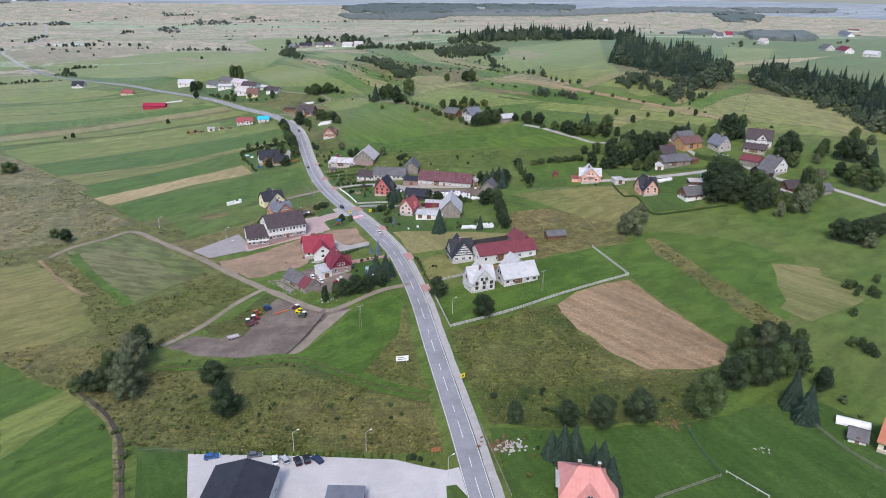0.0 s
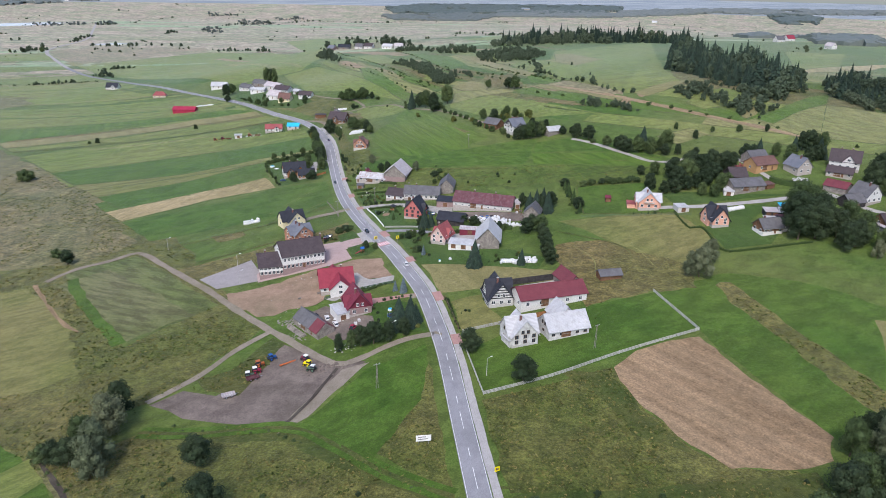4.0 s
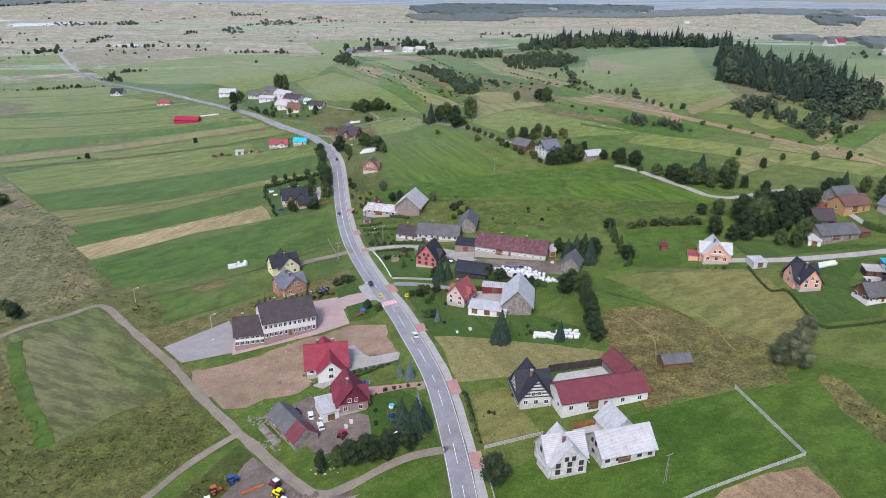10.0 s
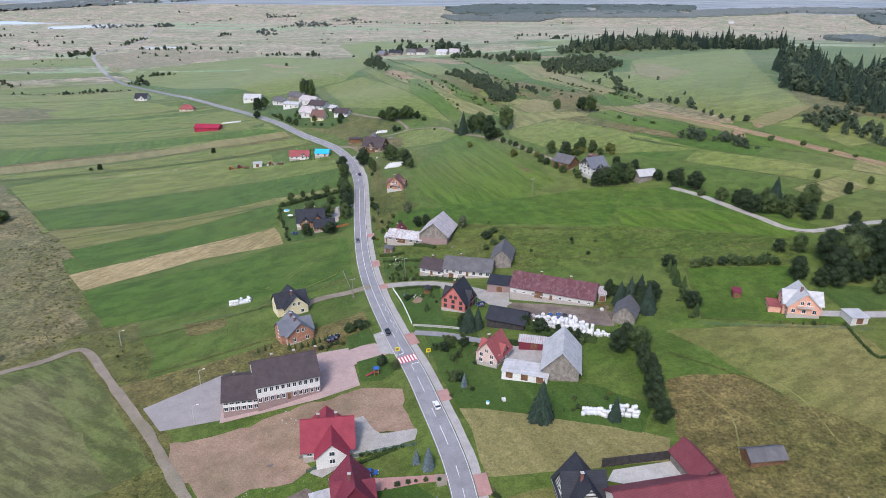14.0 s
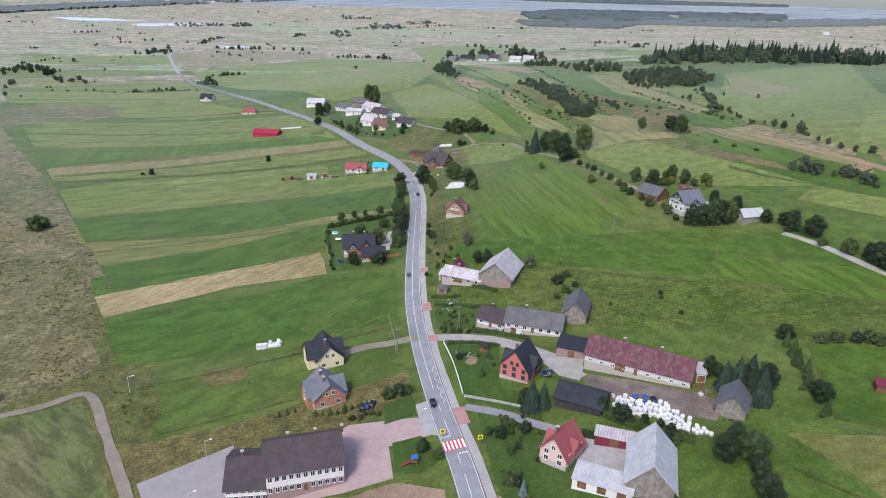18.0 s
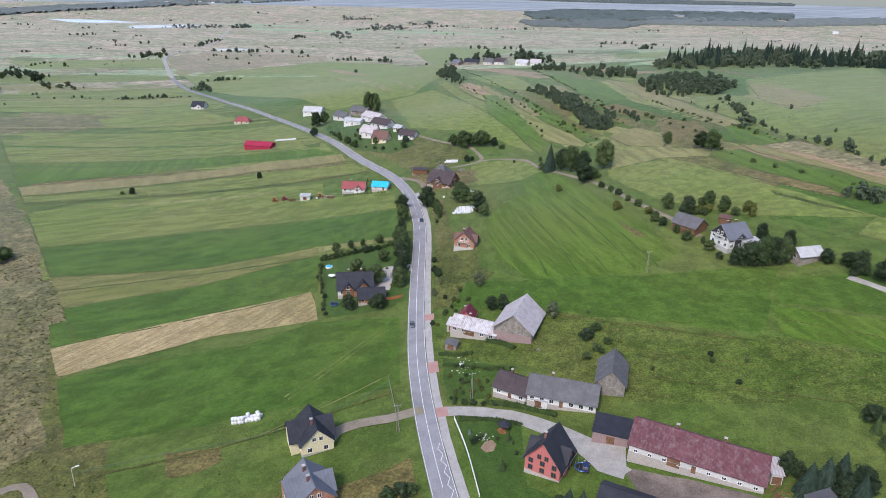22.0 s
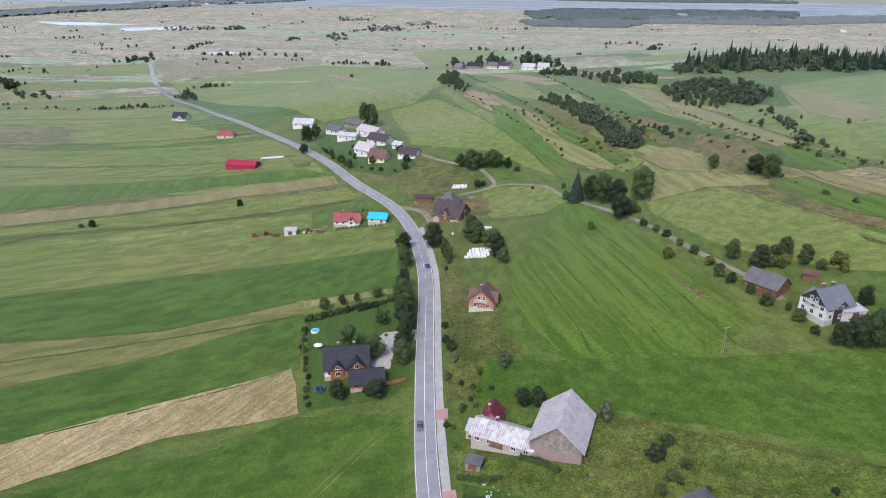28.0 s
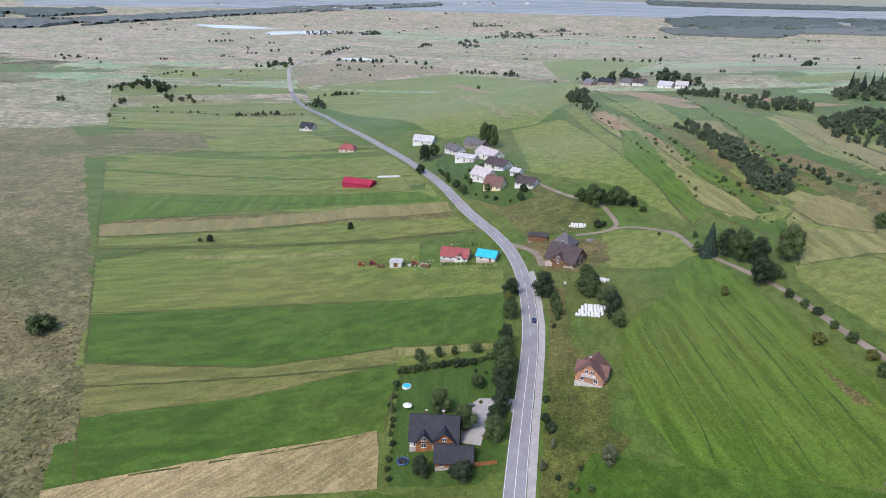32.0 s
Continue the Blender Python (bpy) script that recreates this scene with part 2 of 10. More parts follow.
M["lawn"] = grassland("garden_lawn", (0.04, 0.084, 0.015), (0.066, 0.116, 0.024), (0.084, 0.11, 0.034), 0.3, 0.08, 20, 3)
M["earth"] = mineral("bare_earth", (0.22, 0.15, 0.105), (0.36, 0.255, 0.185), 0.16, 2.0, 0.95, 0.6, (0.17, 0.14, 0.085), 0.7)
M["mud"] = mineral("dark_yard_soil", (0.115, 0.092, 0.08), (0.245, 0.2, 0.172), 0.16, 2.0, 0.95, 0.6, (0.09, 0.075, 0.06), 0.75)
M["trench"] = mineral("dark_dug_soil", (0.05, 0.042, 0.035), (0.09, 0.075, 0.06), 0.3, 2.0)
M["track"] = mineral("gravel_track", (0.2, 0.168, 0.13), (0.305, 0.262, 0.21), 0.15, 3.0, 0.95, 0.5, (0.17, 0.17, 0.09), 0.4)
M["gravel"] = mineral("grey_gravel", (0.3, 0.285, 0.265), (0.42, 0.4, 0.375), 0.3, 4.0, 0.95, 0.5, (0.3, 0.26, 0.2), 0.4)
M["asphalt"] = mineral("worn_asphalt", (0.235, 0.23, 0.245), (0.305, 0.3, 0.315), 0.25, 5.0, 0.85, 0.2, (0.18, 0.178, 0.185), 0.5)
M["walk"] = mineral("concrete_footway", (0.34, 0.32, 0.31), (0.43, 0.41, 0.39), 0.4, 5.0, 0.9, 0.2, (0.25, 0.23, 0.22), 0.4)
M["paving"] = mineral("pinkish_block_paving", (0.38, 0.28, 0.26), (0.47, 0.35, 0.33), 0.4, 6.0, 0.85, 0.2, (0.3, 0.24, 0.23), 0.3)
M["redpave"] = mineral("red_block_paving", (0.36, 0.2, 0.18), (0.44, 0.27, 0.24), 0.4, 6.0, 0.85, 0.2, (0.3, 0.2, 0.18), 0.3)
M["lot"] = mineral("pale_paved_lot", (0.27, 0.245, 0.245), (0.335, 0.31, 0.305), 0.2, 5.0, 0.85, 0.2, (0.36, 0.34, 0.34), 0.3)
M["forecourt"] = mineral("pale_forecourt_paving", (0.45, 0.425, 0.415), (0.54, 0.515, 0.505), 0.2, 5.0, 0.85, 0.2, (0.38, 0.36, 0.35), 0.3)
M["paint"] = plain("road_marking_paint", (0.75, 0.75, 0.74), 0.7)
M["redpaint"] = plain("red_crossing_paint", (0.5, 0.1, 0.12), 0.7)
# near-white base colour paints the sky's reflection on the ponds
M["water"] = plain("sky_painted_pond_water", (0.62, 0.64, 0.68), 0.15, 0.0, 0.05, 0.02)
# walls
for key, col in (("white", (0.66, 0.65, 0.63)), ("cream", (0.68, 0.6, 0.4)), ("pink", (0.47, 0.16, 0.15)), ("salmon", (0.66, 0.36, 0.27)), ("ochre", (0.43, 0.26, 0.13)),
                 ("grey", (0.42, 0.41, 0.4)), ("lightgrey", (0.55, 0.54, 0.52)), ("stone", (0.4, 0.36, 0.33)), ("rose", (0.29, 0.21, 0.2)), ("blush", (0.6, 0.45, 0.41))):
    M[key] = mineral(key + "_render", tuple(c * 0.95 for c in col), tuple(min(0.85, c * 1.05) for c in col), 0.5, 3.0, 0.85, 0.1, tuple(c * 0.72 for c in col), 0.18)


def brickwork(name, a, b2, mortar, scale=1.0):
    m, nd, ln, b = material(name, 0.9)
    v = nd.new("ShaderNodeTexCoord").outputs["Object"]
    vm = nd.new("ShaderNodeMapping")
    vm.inputs["Rotation"].default_value = (radians(90), 0, radians(35))
    ln.new(v, vm.inputs["Vector"])
    br = nd.new("ShaderNodeTexBrick")
    br.inputs["Scale"].default_value = 3.0 * scale
    br.inputs["Color1"].default_value, br.inputs["Color2"].default_value, br.inputs["Mortar"].default_value = (*a, 1), (*b2, 1), (*mortar, 1)
    ln.new(vm.outputs["Vector"], br.inputs["Vector"])
    c = mixed(nd, ln, 1.0, br.outputs["Color"], ramp(nd, ln, noise_node(nd, ln, v, 0.7), (0.75,) * 3, (1.15,) * 3), "MULTIPLY")
    ln.new(c, b.inputs["Base Color"])
    return m


M["brick"] = brickwork("orange_brick_wall", (0.42, 0.19, 0.11), (0.36, 0.15, 0.09), (0.4, 0.33, 0.27))
M["stack"] = brickwork("dark_red_chimney_brick", (0.17, 0.07, 0.06), (0.13, 0.055, 0.05), (0.2, 0.16, 0.14))
M["block"] = brickwork("pale_block_wall", (0.56, 0.55, 0.54), (0.52, 0.51, 0.5), (0.48, 0.47, 0.46), 0.5)


def boards(name, lo, hi, scale=4.0, way="DIAGONAL", wave=1.5):
    m, nd, ln, b = material(name, 0.85)
    v = nd.new("ShaderNodeTexCoord").outputs["Object"]
    w = nd.new("ShaderNodeTexWave")
    w.bands_direction = way
    w.inputs["Scale"].default_value = scale
    w.inputs["Distortion"].default_value = wave
    ln.new(v, w.inputs["Vector"])
    c = ramp(nd, ln, w.outputs["Fac"], lo, hi, 0.1, 0.7)
    c = mixed(nd, ln, 1.0, c, ramp(nd, ln, noise_node(nd, ln, v, 0.8), (0.7,) * 3, (1.2,) * 3), "MULTIPLY")
    ln.new(c, b.inputs["Base Color"])
    add_bump(nd, ln, b, w.outputs["Fac"], 0.4, 0.03)
    return m


M["halftimber"] = boards("half_timbered_bands", (0.03, 0.028, 0.03), (0.6, 0.6, 0.58), 0.28, "Z", 0.0)
M["wood"] = boards("weathered_grey_boards", (0.16, 0.14, 0.125), (0.3, 0.27, 0.24))
M["darkwood"] = boards("dark_stained_boards", (0.03, 0.028, 0.03), (0.06, 0.055, 0.055))
M["timber"] = boards("orange_stained_timber", (0.22, 0.09, 0.035), (0.34, 0.15, 0.06))
M["brownwood"] = boards("brown_stained_boards", (0.12, 0.06, 0.035), (0.2, 0.11, 0.06))
# roofs
M["r_dark"] = roofing("anthracite_sheet_roof", (0.024, 0.026, 0.034), (0.04, 0.042, 0.054), (0.058, 0.058, 0.064), 0.15, 1.5, 0.5)
M["r_brown"] = roofing("dark_brown_tile_roof", (0.056, 0.043, 0.047), (0.082, 0.063, 0.067), (0.1, 0.085, 0.085), 0.25)
M["r_grey"] = roofing("grey_sheet_roof", (0.1, 0.098, 0.105), (0.155, 0.15, 0.158), (0.085, 0.08, 0.08), 0.4)
M["r_blue"] = roofing("bluish_grey_tile_roof", (0.13, 0.14, 0.17), (0.18, 0.19, 0.22), (0.12, 0.12, 0.13), 0.2)
M["r_silver"] = roofing("silver_zinc_sheet_roof", (0.4, 0.37, 0.38), (0.53, 0.495, 0.505), (0.33, 0.235, 0.23), 0.7, 0.4, 0.5, 0.0)
M["r_white"] = roofing("pale_galvanised_roof", (0.42, 0.42, 0.435), (0.54, 0.54, 0.555), (0.3, 0.29, 0.285), 0.55, 1.0, 0.55, 0.0)
M["r_red"] = roofing("bright_red_tile_roof", (0.235, 0.032, 0.054), (0.3, 0.047, 0.068), (0.19, 0.036, 0.048), 0.35)
M["r_maroon"] = roofing("maroon_tile_roof", (0.15, 0.026, 0.045), (0.2, 0.036, 0.058), (0.12, 0.03, 0.04), 0.3)
M["r_claret"] = roofing("claret_sheet_roof", (0.148, 0.037, 0.048), (0.195, 0.053, 0.064), (0.125, 0.042, 0.048), 0.4, 1.1)
M["r_rust"] = roofing("rusty_claret_sheet_roof", (0.095, 0.036, 0.044), (0.155, 0.062, 0.072), (0.22, 0.165, 0.165), 0.6, 1.2)
M["r_pink"] = roofing("faded_coral_sheet_roof", (0.55, 0.23, 0.2), (0.64, 0.3, 0.26), (0.45, 0.2, 0.18), 0.3)
M["r_rose"] = roofing("rosy_red_sheet_roof", (0.26, 0.07, 0.072), (0.34, 0.1, 0.1), (0.21, 0.065, 0.065), 0.3)
M["r_tile"] = roofing("brown_clay_tile_roof", (0.13, 0.07, 0.06), (0.185, 0.1, 0.082), (0.11, 0.075, 0.065), 0.35)
M["r_orange"] = roofing("orange_clay_tile_roof", (0.38, 0.14, 0.08), (0.47, 0.19, 0.11), (0.3, 0.13, 0.08), 0.3)
M["r_cyan"] = roofing("bright_blue_sheet_roof", (0.03, 0.42, 0.72), (0.05, 0.5, 0.82), (0.05, 0.35, 0.6), 0.15)
M["r_crimson"] = roofing("crimson_sheet_roof", (0.3, 0.022, 0.055), (0.38, 0.035, 0.075), (0.25, 0.03, 0.055), 0.15)
M["r_patch"] = roofing("patched_rusty_silver_roof", (0.4, 0.4, 0.42), (0.56, 0.56, 0.58), (0.28, 0.15, 0.11), 0.8, 0.5, 0.5, 0.0)
# details
M["glass"] = plain("window_glass", (0.035, 0.045, 0.06), 0.08, 0.0, 0.1)
M["trimw"] = plain("white_window_trim", (0.75, 0.75, 0.73), 0.5)
M["trimb"] = plain("brown_window_trim", (0.12, 0.07, 0.04), 0.5)
M["metal"] = plain("galvanised_steel", (0.45, 0.46, 0.47), 0.4, 0.8)
M["concrete"] = mineral("grey_concrete", (0.4, 0.39, 0.37), (0.5, 0.49, 0.47), 0.8, 5.0)
M["rubber"] = plain("black_rubber", (0.02, 0.02, 0.02), 0.8)
M["foil"] = plain("white_bale_film", (0.66, 0.66, 0.66), 0.35, 0.0, 0.06, 2.0)
M["fencew"] = mineral("pale_concrete_fence", (0.36, 0.36, 0.335), (0.45, 0.45, 0.42), 0.8, 5.0)
M["fenceb"] = plain("brown_fence_paint", (0.13, 0.08, 0.06), 0.7)
M["wire"] = plain("green_wire_fence", (0.08, 0.13, 0.09), 0.6)
M["yellow"] = plain("yellow_sign_paint", (0.85, 0.72, 0.0), 0.4, 0.0, 0.03)
M["orange"] = plain("orange_paint", (0.42, 0.11, 0.03), 0.5)
M["bark"] = plain("tree_bark", (0.1, 0.075, 0.055), 0.95, 0.0, 0.3, 3.0)
M["leaf"] = foliage("broad_leaves", (0.036, 0.062, 0.021), (0.078, 0.112, 0.042))
M["leafd"] = foliage("dark_leaves", (0.017, 0.032, 0.016), (0.042, 0.066, 0.029))
M["tuftd"] = foliage("dark_weed_tufts", (0.045, 0.07, 0.014), (0.092, 0.118, 0.027))
M["tuftl"] = foliage("dry_grass_tufts", (0.12, 0.12, 0.03), (0.24, 0.2, 0.075))
# woodland green greyed in the colour itself, as if veiled by haze
M["leafm"] = foliage("hazed_mixed_woodland_leaves", (0.046, 0.07, 0.044), (0.088, 0.118, 0.074))
M["leafy"] = foliage("yellowing_leaves", (0.07, 0.085, 0.02), (0.14, 0.15, 0.04))
M["willow"] = foliage("grey_green_willow_leaves", (0.07, 0.09, 0.05), (0.13, 0.15, 0.085))
M["needle"] = foliage("spruce_needles", (0.011, 0.026, 0.018), (0.029, 0.052, 0.035))
M["bluespruce"] = foliage("blue_spruce_needles", (0.08, 0.11, 0.13), (0.16, 0.2, 0.23))
M["hedge"] = foliage("hedge_leaves", (0.022, 0.044, 0.013), (0.052, 0.088, 0.023))

# ---- lie of the land ----
BUMPS = [
    (-80, 1080, 180, -4.6),
    (220, 600, 60, 5.1),
    (160, 240, 110, -3.2),
    (-20, 660, 60, -3.8),
    (-80, 120, 60, 4.5),
    (220, 720, 110, 3.8),
    (40, 420, 60, -6.2),
    (-320, 960, 60, 4.4),
    (-140, 1140, 180, -4.6),
    (160, 180, 110, -5.1),
    (-20, 720, 60, -5.2),
    (-20, 360, 60, 3.1),
    (220, 1140, 60, 3.4),
    (-80, 1140, 180, -4.2),
    (-140, 900, 60, -5.8),
    (-260, 180, 110, -2.7),
    (-200, 840, 60, 2.6),
    (220, 660, 110, 4.3),
    (-20, 1200, 60, -3.1),
    (-80, 120, 60, 4.5),
]


def fall_line(y):
    return sum(np.interp(y + d, [0, 186, 353, 481, 650, 850, 1050, 1300, 1700, 2400], [27, 19, -10, -40, -97, -200, -310, -260, -60, 200]) for d in (-60, -30, 0, 30, 60)) / 5


def height(x, y):
    """Height of the land: a bench along the road, lower bog to the west, a long hill to the east, a plain far off."""
    x, y = np.asarray(x, float), np.asarray(y, float)
    u = x - fall_line(y)
    low = -22 * (1 - np.exp(np.minimum(u, 0) / 110.0))
    steep = 0.35 + 0.65 / (1 + np.exp(-np.clip((y - 380) / 70.0, -50, 50)))
    high = 50 * steep * (1 - np.exp(-np.maximum(u, 0) / 170.0))
    near = 1 / (1 + np.exp(np.clip((y - 1800) / 230.0, -50, 50)))
    z = -22 + (low + high + 22) * near
    for cx, cy, s, a in BUMPS:
        z = z + a * np.exp(-((x - cx) ** 2 + (y - cy) ** 2) / (2 * s * s))
    r = np.hypot(x, y - 300)
    f = np.clip((r - 2800) / 2050, 0, 1)
    rim = 120 - r * (0.0507 + (0.008 - 0.0507) * (1 - (1 - f) ** 2))
    return np.where(r > 2800, rim, z)


def axis_lines(lo, hi, core_lo, core_hi, step):
    out, v, d = [], core_lo, step
    core = list(np.arange(core_lo, core_hi + 0.1, step))
    left, v, d = [], core_lo, step
    while v > lo:
        d = min(d * 1.12, 130)
        v -= d
        left.append(v)
    right, v, d = [], core[-1], step
    while v < hi:
        d = min(d * 1.12, 130)
        v += d
        right.append(v)
    return np.array(left[::-1] + core + right)


GX = axis_lines(-3700, 3700, -420, 360, 12)
GY = axis_lines(-900, 5150, 40, 1300, 12)
GZ = height(*np.meshgrid(GX, GY, indexing="ij"))


def land(x, y):
    """Height of the built ground sheet at one place."""
    i = min(max(int(np.searchsorted(GX, x)) - 1, 0), len(GX) - 2)
    j = min(max(int(np.searchsorted(GY, y)) - 1, 0), len(GY) - 2)
    u, v = (x - GX[i]) / (GX[i + 1] - GX[i]), (y - GY[j]) / (GY[j + 1] - GY[j])
    a, b, c, d = GZ[i, j], GZ[i + 1, j], GZ[i + 1, j + 1], GZ[i, j + 1]
    return float(a + u * (b - a) + v * (c - b)) if u >= v else float(a + v * (d - a) + u * (c - d))


def mesh_object(name, verts, faces, mat, parent=None):
    me = bpy.data.meshes.new(name)
    me.from_pydata(verts, [], faces)
    me.materials.append(mat)
    ob = new(name, me)
    ob.parent = parent
    return ob


def make_ground():
    nx, ny = len(GX), len(GY)
    verts = [(GX[i], GY[j], GZ[i, j]) for i in range(nx) for j in range(ny)]
    faces = []
    for i in range(nx - 1):
        for j in range(ny - 1):
            a, b, c, d = i * ny + j, (i + 1) * ny + j, (i + 1) * ny + j + 1, i * ny + j + 1
            faces += [(a, b, c), (a, c, d)]
    return tagged(mesh_object("ground", verts, faces, M["base"]), "gently sloping green pasture land reaching the horizon", "ground", "", "structure")


def clip(poly, ax, ay, bx, by):
    out, n = [], len(poly)
    side = [(bx - ax) * (p[1] - ay) - (by - ay) * (p[0] - ax) for p in poly]
    for k in range(n):
        p, q, sp, sq = poly[k], poly[(k + 1) % n], side[k], side[(k + 1) % n]
        if sp >= 0:
            out.append(p)
        if (sp >= 0) != (sq >= 0):
            f = sp / (sp - sq)
            out.append((p[0] + f * (q[0] - p[0]), p[1] + f * (q[1] - p[1])))
    return out


def drape(poly, lift):
    """A flat outline laid on the ground sheet, cut along its facets."""
    xs, ys = [p[0] for p in poly], [p[1] for p in poly]
    i0, i1 = max(int(np.searchsorted(GX, min(xs))) - 1, 0), min(int(np.searchsorted(GX, max(xs))), len(GX) - 1)
    j0, j1 = max(int(np.searchsorted(GY, min(ys))) - 1, 0), min(int(np.searchsorted(GY, max(ys))), len(GY) - 1)
    verts, faces, seen = [], [], {}
    for i in range(i0, i1):
        x0, x1 = GX[i], GX[i + 1]
        col = clip(clip(poly, x0, 1e4, x0, -1e4), x1, -1e4, x1, 1e4)
        if len(col) < 3:
            continue
        for j in range(j0, j1):
            y0, y1 = GY[j], GY[j + 1]
            cell = clip(clip(col, x0, y0, x1, y0), x1, y1, x0, y1)
            if len(cell) < 3:
                continue
            a, b, c, d = GZ[i, j], GZ[i + 1, j], GZ[i + 1, j + 1], GZ[i, j + 1]
            for up in (True, False):
                piece = clip(cell, x1, y1, x0, y0) if up else clip(cell, x0, y0, x1, y1)
                if len(piece) < 3:
                    continue
                loop = []
                for x, y in piece:
                    u, v = (x - x0) / (x1 - x0), (y - y0) / (y1 - y0)
                    z = a + v * (d - a) + u * (c - d) if not up else a + u * (b - a) + v * (c - b)
                    key = (round(x, 2), round(y, 2))
                    if key not in seen:
                        seen[key] = len(verts)
                        verts.append((x, y, z + lift))
                    if seen[key] not in loop:
                        loop.append(seen[key])
                if len(loop) > 2:
                    faces.append(tuple(loop))
    return verts, faces


LIFT = [0.02, 0.02]
COVER = []


def ragged(poly, amp, seed, step=7.0):
    out, n = [], len(poly)
    for k in range(n):
        (x0, y0), (x1, y1) = poly[k], poly[(k + 1) % n]
        m = max(1, int(math.hypot(x1 - x0, y1 - y0) / step))
        for s in range(m):
            x, y = x0 + (x1 - x0) * s / m, y0 + (y1 - y0) * s / m
            out.append((x + amp * noise.noise((x * 0.11, y * 0.11, seed)) + 0.4 * amp * noise.noise((x * 0.4, y * 0.4, seed + 7)),
                        y + amp * noise.noise((x * 0.11, y * 0.11, seed + 31)) + 0.4 * amp * noise.noise((x * 0.4, y * 0.4, seed + 47))))
    return out


def patch(name, mat, label, *pts, amp=1.2, category="field", far=0):
    """A field, yard or bed of its own cover, a few millimetres over what lies below it."""
    COVER.append((mat, list(pts)))
    LIFT[far] += 0.002 if far else 0.0007
    pts = list(pts)
    if sum(pts[k][0] * pts[(k + 1) % len(pts)][1] - pts[(k + 1) % len(pts)][0] * pts[k][1] for k in range(len(pts))) < 0:
        pts.reverse()
    verts, faces = drape(ragged(pts, amp, LIFT[far] * 397, 3.5 if amp < 4 and not far else 9.0) if amp else pts, LIFT[far])
    return tagged(mesh_object(name, verts, faces, M[mat]), label, category, "", "structure")


def smooth_line(pts, step=4.0):
    """A line through the points, rounded (Catmull-Rom), at even steps."""
    p = [pts[0]] + list(pts) + [pts[-1]]
    out = []
    for k in range(1, len(p) - 2):
        a, b, c, d = (np.array(q, float) for q in p[k - 1:k + 3])
        n = max(2, int(np.linalg.norm(c - b) / step))
        for s in range(n):
            t = s / n
            out.append(0.5 * (2 * b + (c - a) * t + (2 * a - 5 * b + 4 * c - d) * t * t + (3 * b - a - 3 * c + d) * t ** 3))
    out.append(np.array(p[-1], float))
    return out


def normals(line):
    out = []
    for k in range(len(line)):
        d = line[min(k + 1, len(line) - 1)] - line[max(k - 1, 0)]
        d = d / (np.linalg.norm(d) + 1e-9)
        out.append(np.array((d[1], -d[0])))
    return out


def strip(name, mat, label, line, left, right, lift, category="road", kind="structure", amp=0.0, parent=None):
    """A band along a line, from left to right metres beside it (right is positive)."""
    nn = normals(line)
    cuts = max(1, int((right - left) / 2.5))
    verts, faces = [], []
    for k, (p, n) in enumerate(zip(line, nn)):
        for c in range(cuts + 1):
            o = left + (right - left) * c / cuts
            if amp and c in (0, cuts):
                o += amp * noise.noise((p[0] * 0.13, p[1] * 0.13, c * 9.0))
            q = p + n * o
            verts.append((q[0], q[1], land(q[0], q[1]) + lift))
    w = cuts + 1
    for k in range(len(line) - 1):
        for c in range(cuts):
            a = k * w + c
            faces.append((a, a + 1, a + w + 1, a + w))
    ob = mesh_object(name, verts, faces, M[mat], parent)
    return tagged(ob, label, category, "", kind) if parent is None else ob


# ---- mesh helpers ----
def part(name, bm, mat, parent=None, label="", at=None):
    me = bpy.data.meshes.new(name)
    bm.to_mesh(me)
    bm.free()
    me.materials.append(mat if not isinstance(mat, str) else M[mat])
    ob = new(name, me)
    ob.parent = parent
    if at is not None:
        ob.matrix_basis = at
    if label:
        ob["label"] = label
    return ob


def shared(name, me, parent, at):
    ob = new(name, me)
    ob.parent = parent
    ob.matrix_basis = at
    return ob


def box(bm, x0, x1, y0, y1, z0, z1):
    v = [bm.verts.new(c) for c in ((x0, y0, z0), (x1, y0, z0), (x1, y1, z0), (x0, y1, z0), (x0, y0, z1), (x1, y0, z1), (x1, y1, z1), (x0, y1, z1))]
    for f in ((3, 2, 1, 0), (4, 5, 6, 7), (0, 1, 5, 4), (1, 2, 6, 5), (2, 3, 7, 6), (3, 0, 4, 7)):
        bm.faces.new([v[i] for i in f])
    return bm


def boxed(*b):
    return box(bmesh.new(), *b)


def prism(bm, profile, x0, x1, plane="yz"):
    """A closed outline swept from x0 to x1 (or along y for the xz plane)."""
    ring = []
    for x in (x0, x1):
        ring.append([bm.verts.new((x, a, b) if plane == "yz" else (a, x, b)) for a, b in profile])
    n = len(profile)
    bm.faces.new(ring[0][::-1])
    bm.faces.new(ring[1])
    for k in range(n):
        bm.faces.new((ring[0][k], ring[0][(k + 1) % n], ring[1][(k + 1) % n], ring[1][k]))
    bmesh.ops.recalc_face_normals(bm, faces=bm.faces)
    return bm


def tube(bm, p, q, r0, r1, n=6):
    p, q = Vector(p), Vector(q)
    d = (q - p).normalized()
    a = d.orthogonal().normalized()
    b = d.cross(a)
    rings = []
    for c, r in ((p, r0), (q, r1)):
        rings.append([bm.verts.new(c + r * (math.cos(2 * math.pi * k / n) * a + math.sin(2 * math.pi * k / n) * b)) for k in range(n)])
    for k in range(n):
        bm.faces.new((rings[0][k], rings[0][(k + 1) % n], rings[1][(k + 1) % n], rings[1][k]))
    bm.faces.new(rings[0][::-1])
    bm.faces.new(rings[1])
    return bm


def thing(name, x, y, turn, label, category, group="", z=None):
    e = new(name)
    e.matrix_basis = pose(x, y, land(x, y) if z is None else z, 0, 0, turn)
    return tagged(e, label, category, group)


